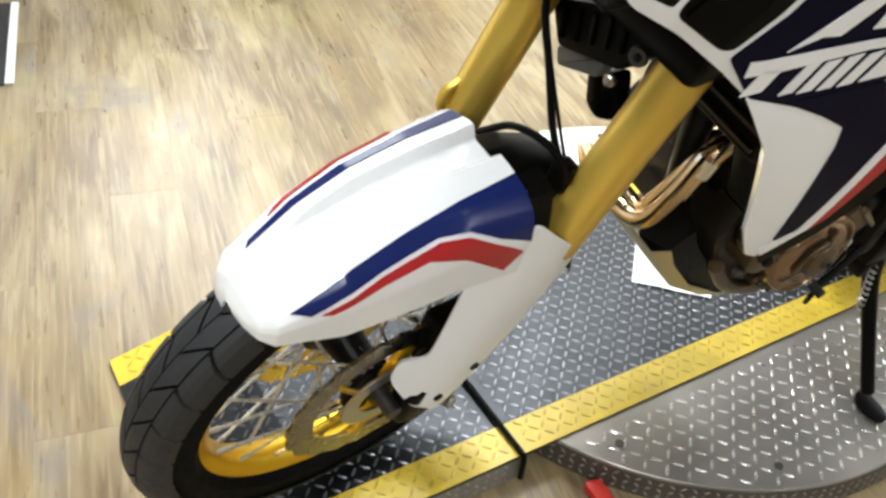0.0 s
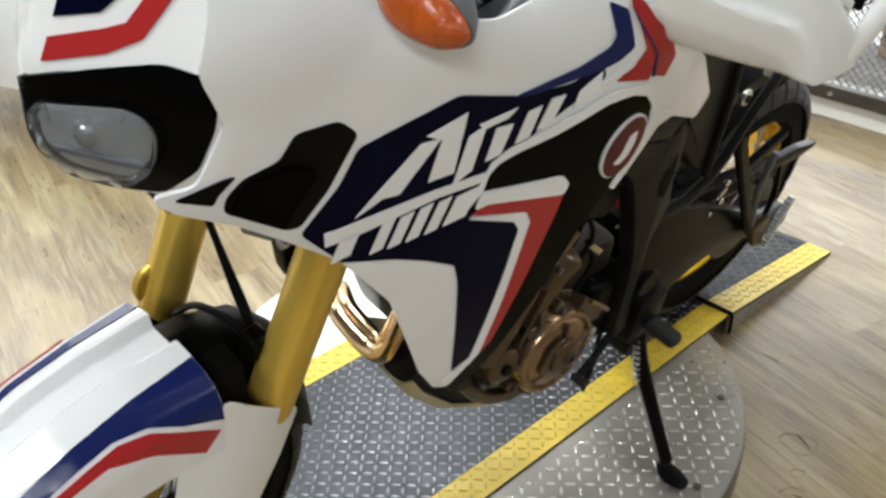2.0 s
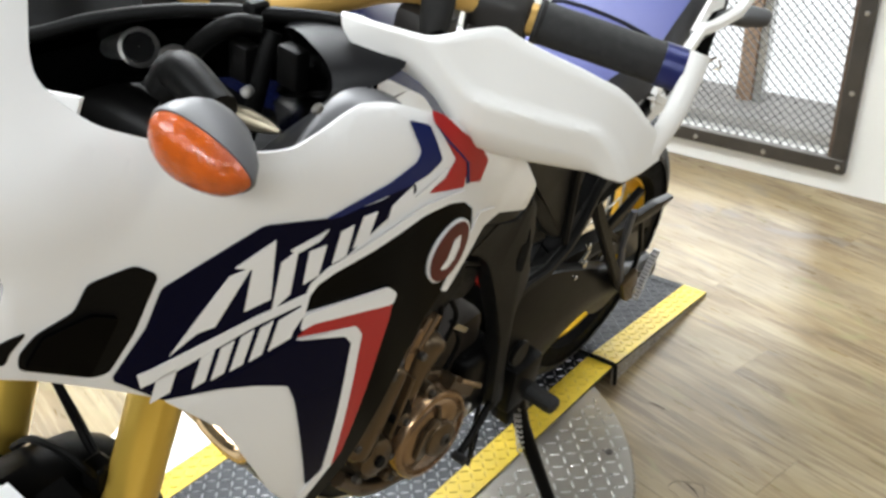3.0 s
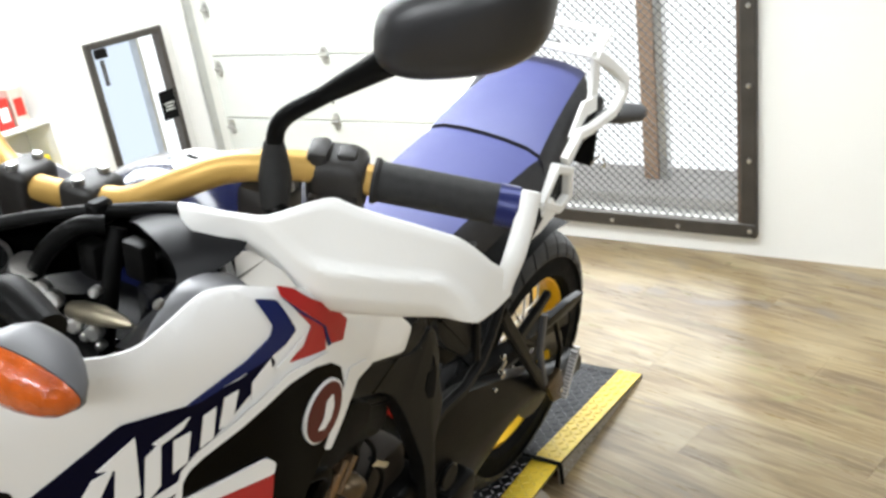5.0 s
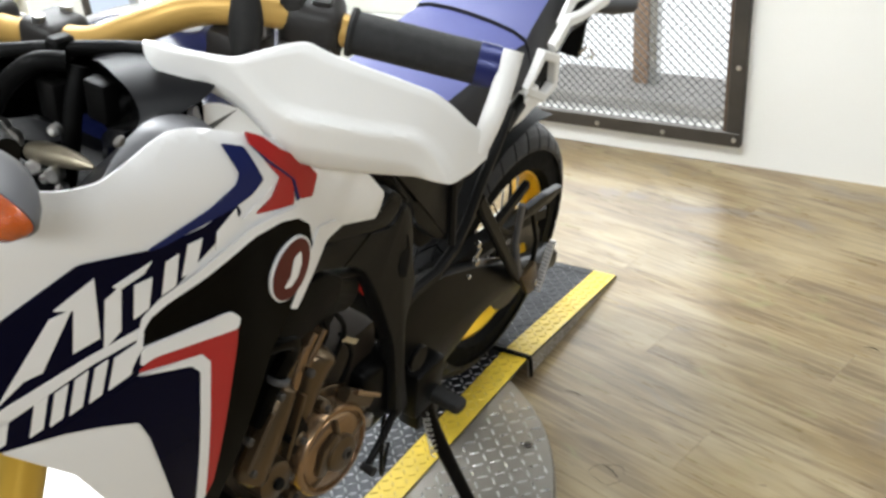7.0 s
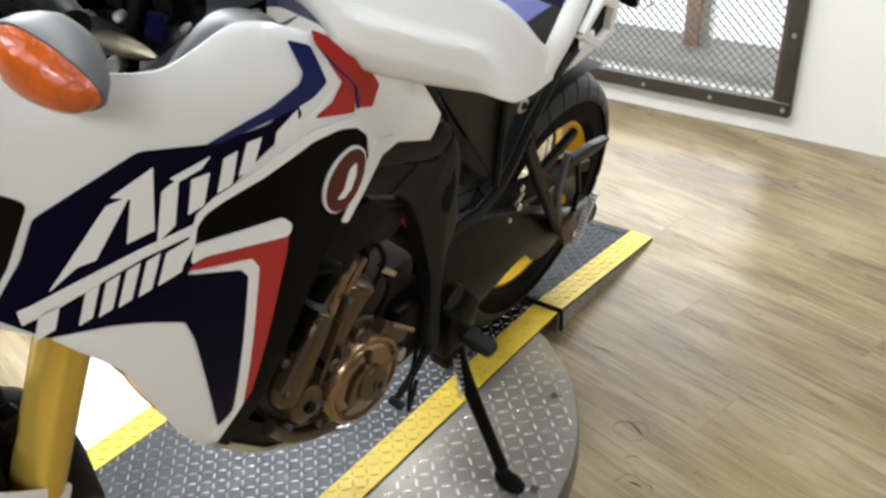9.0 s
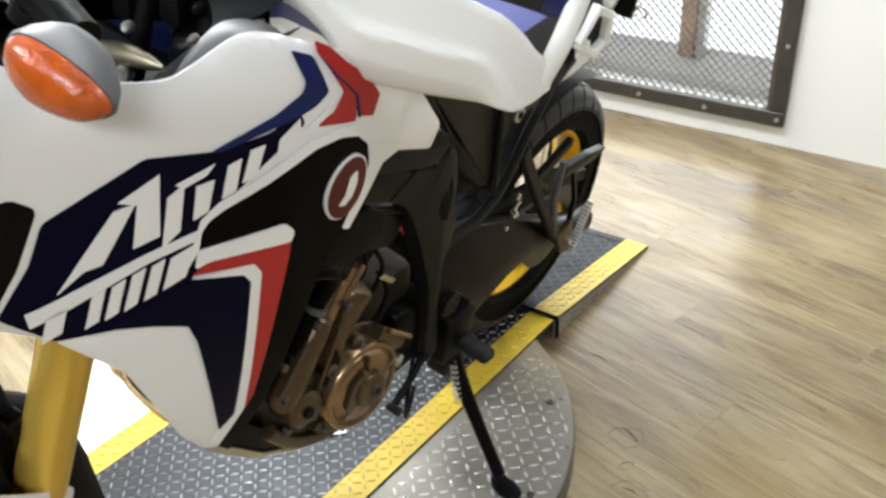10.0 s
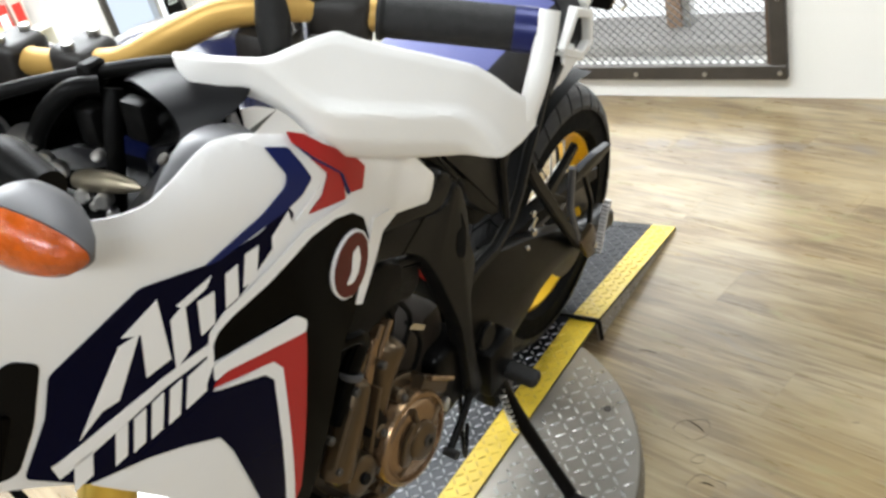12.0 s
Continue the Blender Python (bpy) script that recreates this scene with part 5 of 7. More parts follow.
# grey wall round the dark opening of the cowl
low = smooth_path([(0.160, 0.352, 1.148), (0.180, 0.345, 1.156), (0.205, 0.337, 1.157), (0.231, 0.332, 1.149), (0.240, 0.328, 1.132), (0.231, 0.316, 1.114), (0.220, 0.302, 1.099), (0.205, 0.290, 1.078)], 6)
high = smooth_path([(0.165, 0.366, 1.154), (0.200, 0.384, 1.158), (0.236, 0.388, 1.162), (0.270, 0.376, 1.155), (0.264, 0.346, 1.141), (0.259, 0.318, 1.141), (0.263, 0.284, 1.126), (0.267, 0.262, 1.110)], 6)
part("inner_wall", loft([[h, h * 0.5 + l * 0.5 + Vector((0, 0, 0.002)), l, l + Vector((-0.002, 0.004, -0.004))] for l, h in zip(low, high)], closed=False, caps=False), "darkwall", bike, "dark grey inner fairing wall")
deep = Vector((0.10, 0.400, 1.045))
part("inner_bowl", loft([[l, l * 0.8 + deep * 0.2 + Vector((0.010, 0.012, -0.006)), l * 0.45 + deep * 0.55 + Vector((0, 0.010, -0.004)), l * 0.1 + deep * 0.9] for l in low], closed=False, caps=False), "blackgloss", bike, "gloss black inside of the cowl")
# bright fittings and cables inside the cockpit
part("bulb_holder", tube([(0.136, 0.304, 1.078), (0.152, 0.304, 1.082), (0.174, 0.304, 1.087), (0.197, 0.304, 1.091), (0.212, 0.304, 1.093)], [0.0075, 0.0095, 0.0090, 0.0060, 0.0015], 20, 4), "brasspale", bike, "pale gold bulb holder cone")
for (pu, pw), br in (((0.147, 1.071), 0.0065), ((0.160, 1.066), 0.0045), ((0.172, 1.074), 0.0072), ((0.178, 1.064), 0.004), ((0.110, 1.092), 0.008), ((0.122, 1.086), 0.009), ((0.182, 1.117), 0.0045)):
    part("bolt", disc_solid((pu, 0.297, pw), (0.5, -0.9, 0.2), br, 0.006, 10, 0.002), "alloy", bike, "bright bolt head")
for dk in range(3):
    part("knurled_knob", spin([(0.001, -0.003), (0.0125, -0.003), (0.0145, 0.0), (0.0125, 0.003), (0.001, 0.003)], (0.080 + 0.005 * dk, 0.300, 1.089 + 0.009 * dk), (0.4, -0.1, 1), 22), "alloy", bike, "silver knurled knob")
part("alloy_tube", tube([(-0.030, 0.305, 1.072), (0.000, 0.302, 1.083), (0.038, 0.300, 1.097)], [0.013, 0.012, 0.013], 18), "alloy", bike, "bright alloy tube")
part("tube_ring", spin([(0.0125, -0.004), (0.0165, -0.003), (0.0170, 0.002), (0.0135, 0.004)], (0.045, 0.296, 1.100), (0.75, -0.60, 0.35), 28), "alloy", bike, "thick alloy ring")
# near-black disc draws the shade inside the ring
part("ring_hole", disc_solid((0.044, 0.2965, 1.100), (0.75, -0.60, 0.35), 0.0128, 0.002, 20, 0.0005), "recessblack", bike, "dark disc for the shade in the ring hole")
part("cable", tube([(0.152, 0.336, 1.150), (0.138, 0.318, 1.150), (0.111, 0.306, 1.124), (0.086, 0.302, 1.085), (0.070, 0.300, 1.040), (0.06, 0.29, 1.0)], 0.0080, 12, 7), "black", bike, "thick black control cable")
part("cable", tube([(0.158, 0.343, 1.146), (0.160, 0.332, 1.120), (0.158, 0.325, 1.085), (0.150, 0.32, 1.04)], 0.0075, 12, 6), "black", bike, "black control cable")
part("connector", box(0.128, 0.150, 0.322, 0.340, 1.100, 1.132, 0.003, seg=2), "black", bike, "black connector block")
part("connector", box(0.176, 0.200, 0.330, 0.345, 1.112, 1.146, 0.003, seg=2), "black", bike, "black connector block")
for du in (0.0, 0.016, -0.014):
    part("cable", tube([(-0.205 + du, 0.452, 1.165), (-0.238 + du, 0.460, 1.125), (-0.272 + du * 0.5, 0.462, 1.054), (-0.283 + du, 0.460, 0.992), (-0.300 + du, 0.455, 0.930)], 0.0062, 8, 5), "black", bike, "black cable by the bar")

# --- handlebar, controls, guards, mirror ---
bar_pts = [(-0.405, 0.510, 1.182), (-0.297, 0.469, 1.182), (-0.22, 0.450, 1.164), (-0.165, 0.437, 1.138), (-0.105, 0.4158, 1.112), (-0.054, 0.404, 1.1035), (0.0, 0.393, 1.113), (0.054, 0.385, 1.1288), (0.105, 0.381, 1.1436), (0.15, 0.390, 1.170), (0.19, 0.405, 1.192), (0.225, 0.416, 1.201), (0.255, 0.440, 1.199), (0.297, 0.466, 1.189), (0.405, 0.510, 1.180)]
handlebar = part("handlebar", steered(tube(bar_pts, 0.0135, 20, 6)), "goldbar", bike, "gold tapered handlebar")
for sgn in (1, -1):
    bv, bw = (0.385, 1.1288) if sgn > 0 else (0.404, 1.1035)
    cl = part("bar_clamp", steered(box(sgn * 0.054 - 0.021, sgn * 0.054 + 0.021, bv - 0.024, bv + 0.024, bw - 0.050, bw + 0.021, 0.009, seg=3)), "clamp", bike, "dark brown-black handlebar clamp")
    for dv in (-0.017, 0.017):
        part("clamp_bolt", steered(disc_solid((sgn * 0.054, bv + dv * 0.9, bw + 0.022), (0, 0, 1), 0.0055, 0.004, 12, 0.001)), "alloy", cl, "bright clamp bolt")
    g0, g1 = Vector((sgn * 0.297, 0.469, 1.188)), Vector((sgn * 0.398, 0.507, 1.181))
    bm = tube([g0, g0 + (g1 - g0) * 0.03, g0 + (g1 - g0) * 0.06, g1], [0.020, 0.0205, 0.0178, 0.0178], 24)
    part("grip", steered(bm), "griprubber", bike, "black rubber hand grip")
    d = (g1 - g0).normalized()
    part("bar_end", steered(tube([g1, g1 + d * 0.018], 0.0185, 22)), "bluealloy", bike, "blue bar end collar")
    turn_m = Matrix.Translation((sgn * 0.268, 0.457, 1.188)) @ Matrix.Rotation(sgn * 0.38, 4, "Z") @ Matrix.Rotation(0.2, 4, "X")
    bm = box(-0.026, 0.027, -0.023, 0.022, -0.028, 0.026, 0.014, seg=4)
    bmesh.ops.transform(bm, matrix=turn_m, verts=bm.verts)
    sw = part("switch_box", steered(bm), "clamp", bike, "worn black handlebar switch box")
    for x0_, x1_, y0_, y1_, z0_, z1_, be in ((-0.024, -0.004, -0.018, 0.012, 0.010, 0.034, 0.007), (0.001, 0.018, -0.010, 0.010, 0.018, 0.030, 0.004), (-0.014, 0.012, 0.014, 0.030, -0.012, 0.008, 0.005), (-0.022, 0.022, -0.028, -0.016, -0.024, -0.004, 0.005), (0.016, 0.026, -0.020, 0.020, -0.020, 0.020, 0.006)):
        bm = box(x0_ if sgn > 0 else -x1_, x1_ if sgn > 0 else -x0_, y0_, y1_, z0_, z1_, be, seg=2)
        bmesh.ops.transform(bm, matrix=turn_m, verts=bm.verts)
        part("switch", steered(bm), "clamp", sw, "black rubber switch")
    part("lever_perch", steered(box(sgn * 0.222 - 0.018, sgn * 0.222 + 0.018, 0.396, 0.452, 1.138, 1.186, 0.009, seg=2)), "clamp", bike, "black lever perch")
    part("lever", steered(tube([(sgn * 0.225, 0.405, 1.175), (sgn * 0.27, 0.398, 1.172), (sgn * 0.34, 0.425, 1.165), (sgn * 0.405, 0.452, 1.160)], [0.008, 0.007, 0.006, 0.006], 10, 5, flat=0.6)), "blackmetal", bike, "black lever")
part("mirror_nut", steered(disc_solid((0.238, 0.425, 1.185), (0.2, -1, 0.2), 0.010, 0.006, 6, 0.001)), "alloy", bike, "bright nut on the perch")


TOP_E = ((0.1993, 1.1904), (0.2130, 1.1930), (0.2353, 1.1939), (0.2612, 1.1950), (0.2738, 1.1962), (0.2869, 1.2023), (0.2993, 1.2078), (0.3119, 1.2112), (0.3237, 1.2055), (0.3382, 1.2003), (0.3680, 1.1900), (0.3954, 1.1784), (0.4082, 1.1654), (0.4220, 1.1450), (0.4320, 1.1240))
LOW_E = ((0.1993, 1.1860), (0.2040, 1.1760), (0.2133, 1.1665), (0.2383, 1.1600), (0.2613, 1.1510), (0.2750, 1.1420), (0.2860, 1.1270), (0.2980, 1.1130), (0.3172, 1.1065), (0.3484, 1.1045), (0.3776, 1.1035), (0.4100, 1.1020), (0.4230, 1.1010), (0.4294, 1.1070), (0.4320, 1.1180))
CREASE = ((0.2000, 1.1800), (0.2500, 1.2050), (0.2766, 1.1922), (0.2867, 1.1825), (0.2988, 1.1713), (0.3102, 1.1640), (0.3213, 1.1617), (0.3467, 1.1580), (0.3753, 1.1537), (0.3929, 1.1501), (0.3987, 1.1447), (0.4084, 1.1320), (0.4172, 1.1149), (0.4230, 1.0980), (0.4320, 1.0800))


def along(table, u):
    for (a, p), (b, q) in zip(table, table[1:]):
        if u <= b:
            t = max(0.0, min(1.0, (u - a) / (b - a)))
            return p + (q - p) * t
    return table[-1][1]


def soft(table, u):
    return sum(along(table, u + k * 0.0022) for k in (-2, -1, 0, 1, 2)) / 5


def shield_v(u, w):
    rid = soft(CREASE, u)
    d = rid - w
    face = 0.335 + 0.55 * (u - 0.2) - 0.030 * math.sin(max(0, min(1, (u - 0.19) / 0.25)) * math.pi) + 0.8 * max(0, u - 0.418)
    step = max(0.0, min(1.0, (d + 0.002) / 0.006))
    step = step * step * (3 - 2 * step) * max(0.0, min(1.0, (u - 0.265) / 0.05))
    return face + 0.34 * min(0.05, max(0.0, -d)) - 0.0072 * step + 0.16 * max(0.0, d - 0.008) + 1.6 * max(0.0, d - 0.026) ** 1.4


for sgn in (1, -1):
    nu, nw = 70, 30
    outer, inner = [], []
    for i in range(nu + 1):
        t = i / nu
        u = 0.1995 + (0.4318 - 0.1995) * (1 - (1 - t) ** 1.25)
        wt, wb = soft(TOP_E, u), soft(LOW_E, u)
        col, col2 = [], []
        for j in range(nw + 1):
            w = wt + (wb - wt) * j / nw
            uu = u + 0.004 * (j / nw) * (1 - t)
            rim_in = 0.0035 * max(0.0, 1 - min(j, nw - j) / 1.6) ** 2
            v = shield_v(uu, w)
            col.append((sgn * uu, v + rim_in, w))
            col2.append((sgn * (uu - 0.003), v + 0.005, w))
        outer.append(col)
        inner.append(col2)
    bm = bmesh.new()
    vo = [[bm.verts.new(p) for p in c_] for c_ in outer]
    vi = [[bm.verts.new(p) for p in c_] for c_ in inner]
    for i in range(nu):
        for j in range(nw):
            bm.faces.new((vo[i][j], vo[i + 1][j], vo[i + 1][j + 1], vo[i][j + 1]))
            bm.faces.new((vi[i][j], vi[i][j + 1], vi[i + 1][j + 1], vi[i + 1][j]))
        bm.faces.new((vo[i][0], vi[i][0], vi[i + 1][0], vo[i + 1][0]))
        bm.faces.new((vo[i][nw], vo[i + 1][nw], vi[i + 1][nw], vi[i][nw]))
    for j in range(nw):
        bm.faces.new((vo[0][j], vo[0][j + 1], vi[0][j + 1], vi[0][j]))
        bm.faces.new((vo[nu][j], vi[nu][j], vi[nu][j + 1], vo[nu][j + 1]))
    hg = part("hand_shield", steered(bm), "whitesatin", bike, "white plastic shield before the grip")
    arm = [(sgn * 0.424, 0.478, 1.120), (sgn * 0.428, 0.486, 1.150), (sgn * 0.427, 0.502, 1.178), (sgn * 0.426, 0.512, 1.200)]
    part("shield_arm", steered(tube(arm, [0.009, 0.010, 0.010, 0.009], 12, 4, flat=0.7)), "whitesatin", hg, "white arm to the bar end")
# left mirror
M0 = Vector((0.384, 0.420, 1.356))
bm = tube([(0.2390, 0.408, 1.160), (0.2385, 0.408, 1.195), (0.2370, 0.409, 1.226), (0.2440, 0.412, 1.250), (0.278, 0.420, 1.277), (0.330, 0.420, 1.316)], [0.009, 0.009, 0.0075, 0.0075, 0.0075, 0.012], 14, 6)
part("mirror_stem", steered(bm), "blackmetal", bike, "black bent mirror stem")
part("stem_boot", steered(tube([(0.2390, 0.407, 1.160), (0.2388, 0.407, 1.175), (0.2385, 0.408, 1.197), (0.2380, 0.408, 1.214), (0.2368, 0.409, 1.228)], [0.0085, 0.0125, 0.0140, 0.0115, 0.0085], 18, 3)), "griprubber", bike, "black rubber stem boot")
rings = []
for d, k in ((-0.034, 0.25), (-0.030, 0.55), (-0.020, 0.82), (-0.004, 0.97), (0.010, 1.0), (0.016, 0.98), (0.017, 0.90)):
    ring = []
    for q in range(32):
        t = 2 * math.pi * q / 32
        ca, sa = math.cos(t), math.sin(t)
        x = 0.064 * k * math.copysign(abs(ca) ** 0.7, ca)
        z = 0.040 * k * math.copysign(abs(sa) ** 0.7, sa) * (1.0 + 0.12 * ca)
        ring.append(M0 + Vector((x * 0.93 + 0.02 * d, d + x * 0.20, z + x * 0.30)))
    rings.append(ring)
mir = part("mirror", steered(loft(rings)), "mirrorshell", bike, "black plastic mirror housing")
gl = [[p + Vector((0, 0.0015, 0)) for p in rings[-1]], [M0 + (p - M0) * 0.9 + Vector((0, 0.0030, 0)) for p in rings[-1]]]
part("mirror_glass", steered(loft(gl)), "chrome", mir, "mirror glass")

# --- tank ---
bm = bmesh.new()
rows = []
for i in range(19):
    t = i / 18
    v = 0.44 + 0.36 * t
    top = 1.091 - 1.1 * max(0, 0.52 - v) ** 1.3 - 0.16 * max(0, t - 0.3) ** 1.4
    hw = 0.150 - 0.05 * t + 0.02 * math.sin(t * 3.14)
    rows.append([bm.verts.new((hw * math.sin(a) * (1.15 if abs(a) > 1.2 else 1), v, top - 0.20 * (1 - math.cos(a)) ** 1.05)) for a in (-1.75 + 3.5 * j / 22 for j in range(23))])
for a, b in zip(rows, rows[1:]):
    for j in range(22):
        bm.faces.new((a[j], a[j + 1], b[j + 1], b[j]))
bm.faces.new(rows[0])
bm.faces.new(rows[-1][::-1])
tank = part("fuel_tank", bm, "tanknavy", bike, "navy blue fuel tank with white top")
bm = spin([(0.001, 0.0), (0.026, 0.0), (0.033, -0.002), (0.0375, -0.007), (0.036, -0.012), (0.001, -0.012)], (0.014, 0.564, 1.089), (0, 0.10, 1), 40)
part("tank_top", bm, "white", tank, "white tank top patch")
cap = part("fuel_cap", spin([(0.001, 0.004), (0.024, 0.004), (0.027, 0.002), (0.028, 0.0), (0.001, -0.004)], (0.012, 0.566, 1.089), (0, 0.10, 1), 32), "whitesatin", tank, "pale round fuel cap")
part("cap_lock", box(0.002, 0.020, 0.552, 0.561, 1.091, 1.0955, 0.002), "black", cap, "black cap lock")
for sgn in (1, -1):
    def tank_side(v, w, s=sgn):
        return (s * (0.185 + 0.10 * (0.95 - w) + 0.18 * (0.55 - v)), v, w), Vector((s, 0.15, 0.3)).normalized()
    part("tank_side_panel", skin([(0.420, 1.095), (0.455, 1.085), (0.520, 1.045), (0.560, 1.000), (0.555, 0.975), (0.500, 0.965), (0.455, 0.985), (0.430, 1.03)], tank_side, 0, 0.006, 0.03, 0.01), "white", tank, "white tank side panel")

# --- seat ---


def seat_piece(name, v0, v1, z0, z1, hw0, hw1, label, depth=0.075):
    n = 12
    tops, rings = [], []
    for i in range(n + 1):
        t = i / n
        v, z, hw = v0 + (v1 - v0) * t, z0 + (z1 - z0) * t + 0.010 * math.sin(t * math.pi), hw0 + (hw1 - hw0) * t
        e = min(1.0, min(t, 1 - t) * 9 + 0.75)
        ring = []
        for a, dz in ((-1.10, -depth), (-1.06, -depth * 0.5), (-1.0, -0.020), (-0.93, -0.007), (-0.72, 0.002), (-0.35, 0.007), (0, 0.008), (0.35, 0.007), (0.72, 0.002), (0.93, -0.007), (1.0, -0.020), (1.06, -depth * 0.5), (1.10, -depth)):
            ring.append((hw * a, v, z + (dz * (1 if dz < -0.02 else 1)) - 0.010 * (1 - e)))
        rings.append(ring)
    side = part(name, loft(rings), "seatside", bike, label)
    bm = loft([[(p[0] * 1.006, p[1], p[2] + 0.0018) for p in r[3:10]] for r in rings], closed=False, caps=False)
    part("seat_top", bm, "seat", side, "purple-blue vinyl seat top")
    return side


seat_piece("rider_seat", 0.800, 1.2325, 0.800, 0.892, 0.095, 0.118, "rider seat with blue top and black sides")
seat_piece("pillion_seat", 1.2345, 1.470, 0.899, 0.975, 0.118, 0.082, "pillion seat with blue top and black sides", 0.085)

# --- rear rack and tail ---
for sgn in (1, -1):
    def sp(pts):
        return [(sgn * a, b, c) for a, b, c in pts]
    rr = part("grab_rail", strip(sp([(0.100, 1.452, 1.012), (0.112, 1.492, 0.990), (0.127, 1.545, 0.950), (0.130, 1.541, 0.922), (0.130, 1.500, 0.896), (0.130, 1.400, 0.893), (0.130, 1.345, 0.898), (0.130, 1.300, 0.862)]), [0.026, 0.022, 0.022, 0.022, 0.021, 0.019, 0.020, 0.024], 0.016, (sgn, 0, 0), 0.003), "whitesatin", bike, "white cast grab rail")
    part("rail_upright", strip(sp([(0.100, 1.450, 1.012), (0.104, 1.452, 0.960), (0.108, 1.440, 0.915)]), 0.030, 0.010, (sgn, 0, 0), 0.002), "whitesatin", rr, "white upright of the rail")
    part("rail_web", strip(sp([(0.112, 1.450, 0.925), (0.116, 1.390, 0.930), (0.122, 1.330, 0.892)]), [0.030, 0.030, 0.016], 0.008, (sgn, 0, 0.15), 0.002), "whitesatin", rr, "white web beside the seat")
    # frame round the slot, one bar a side
    ring = [(1.215, 0.812), (1.262, 0.862), (1.318, 0.838), (1.326, 0.786), (1.290, 0.772), (1.215, 0.812)]
    pl_ = part("slot_frame", strip(sp([(0.130, b, c) for b, c in ring]), 0.017, 0.018, (sgn, 0, 0), 0.003), "whitesatin", rr, "white frame round a dark plate for the shade in the slot")
    # a black plate stands for the shade inside the slot
    bm = slab([(1.222, 0.814), (1.262, 0.854), (1.312, 0.834), (1.318, 0.792), (1.288, 0.780)], 0.003, 0, "x")
    bmesh.ops.translate(bm, vec=(sgn * 0.122 - 0.0015, 0, 0), verts=bm.verts)
    part("slot", bm, "black", pl_, "dark plate for the shade in the slot", False)
    part("rail_foot", strip(sp([(0.130, 1.262, 0.790), (0.126, 1.215, 0.768), (0.118, 1.150, 0.748)]), [0.044, 0.036, 0.018], 0.016, (sgn, 0, 0), 0.003), "whitesatin", rr, "white foot of the rail")
    part("tail_panel", loft([[(sgn * 0.098, 1.10, 0.70), (sgn * 0.110, 1.20, 0.750), (sgn * 0.112, 1.35, 0.84), (sgn * 0.095, 1.46, 0.90)], [(sgn * 0.092, 1.12, 0.675), (sgn * 0.104, 1.22, 0.71), (sgn * 0.108, 1.37, 0.80), (sgn * 0.09, 1.47, 0.875)]], closed=False, caps=False), "black", bike, "black tail side panel")
    part("rail_bolt", disc_solid((sgn * 0.100, 1.470, 1.016), (0, 0.2, 1), 0.006, 0.004, 12, 0.001), "darksteel", rr, "dark rail bolt")
rack = part("rack_plate", strip([(-0.100, 1.452, 1.014), (0.100, 1.452, 1.014)], 0.040, 0.014, (0, 0.2, 1), 0.003), "whitesatin", bike, "white rear rack plate")
part("rack_bar", strip([(-0.098, 1.462, 1.022), (-0.085, 1.530, 1.036), (0.085, 1.530, 1.036), (0.098, 1.462, 1.022)], 0.020, 0.012, (0, 0.2, 1), 0.003), "whitesatin", rack, "white rack loop")
part("rack_pad", box(-0.045, 0.03, 1.440, 1.456, 1.016, 1.024, 0.003), "trim", rack, "grey rack pad")
part("tail_unit", box(-0.07, 0.07, 1.46, 1.62, 0.80, 0.885, 0.018, seg=3), "black", bike, "black tail unit")
part("tail_lamp", box(-0.05, 0.05, 1.615, 1.632, 0.815, 0.865, 0.005), "reflector", bike, "red tail lamp")
for sgn in (1, -1):
    bm = tube([(sgn * 0.055, 1.560, 0.840), (sgn * 0.085, 1.575, 0.852), (sgn * 0.115, 1.590, 0.862), (sgn * 0.150, 1.612, 0.866), (sgn * 0.158, 1.616, 0.866)], [0.010, 0.014, 0.022, 0.017, 0.006], 14, 4)
    part("rear_turn_signal", bm, "grey", bike, "dark rear turn signal")
part("plate_hanger", box(-0.05, 0.072, 1.575, 1.590, 0.735, 0.82, 0.005), "black", bike, "black plate hanger")
part("lock_loop", tube([(0.118, 1.455, 0.800), (0.130, 1.462, 0.815), (0.142, 1.470, 0.800), (0.130, 1.475, 0.788)], 0.0025, 6, 5), "chrome", bike, "small bright wire loop")
part("rear_fender", loft([[(s * 0.075, RW[1] + 0.345 * math.sin(a), RW[2] + 0.345 * math.cos(a)) for s in (-1, -0.5, 0, 0.5, 1)] for a in (-0.9, -0.6, -0.3, 0.0, 0.25)], closed=False, caps=False), "black", bike, "black rear fender")

# --- frame, subframe, panels ---


def plate(name, outline, u0, depth, material, label, bevel=0.005, r=0.012, parent=None):
    bm = slab(rounded(outline, r), depth, bevel, "x")
    bmesh.ops.translate(bm, vec=(u0, 0, 0), verts=bm.verts)
    return part(name, bm, material, parent or bike, label)


SPAR = [(0.560, 0.835), (0.6300, 0.825), (0.6607, 0.8228), (0.7296, 0.7924), (0.7656, 0.7801), (0.7866, 0.7892), (0.7981, 0.8061), (0.8159, 0.7879), (0.8298, 0.7326), (0.8316, 0.6920), (0.8461, 0.6454), (0.8398, 0.6121), (0.8296, 0.5812), (0.8331, 0.5275), (0.8434, 0.4480), (0.8600, 0.3700), (0.8250, 0.3600), (0.8133, 0.4678), (0.7995, 0.5479), (0.7652, 0.6336), (0.7352, 0.7003), (0.7120, 0.7387), (0.6893, 0.7590), (0.6219, 0.7917), (0.550, 0.805)]
plate("main_frame", SPAR, 0.146, 0.032, "frameblack", "satin black main frame", 0.006, 0.010)
plate("main_frame", SPAR, -0.178, 0.032, "frameblack", "satin black main frame", 0.006, 0.010)
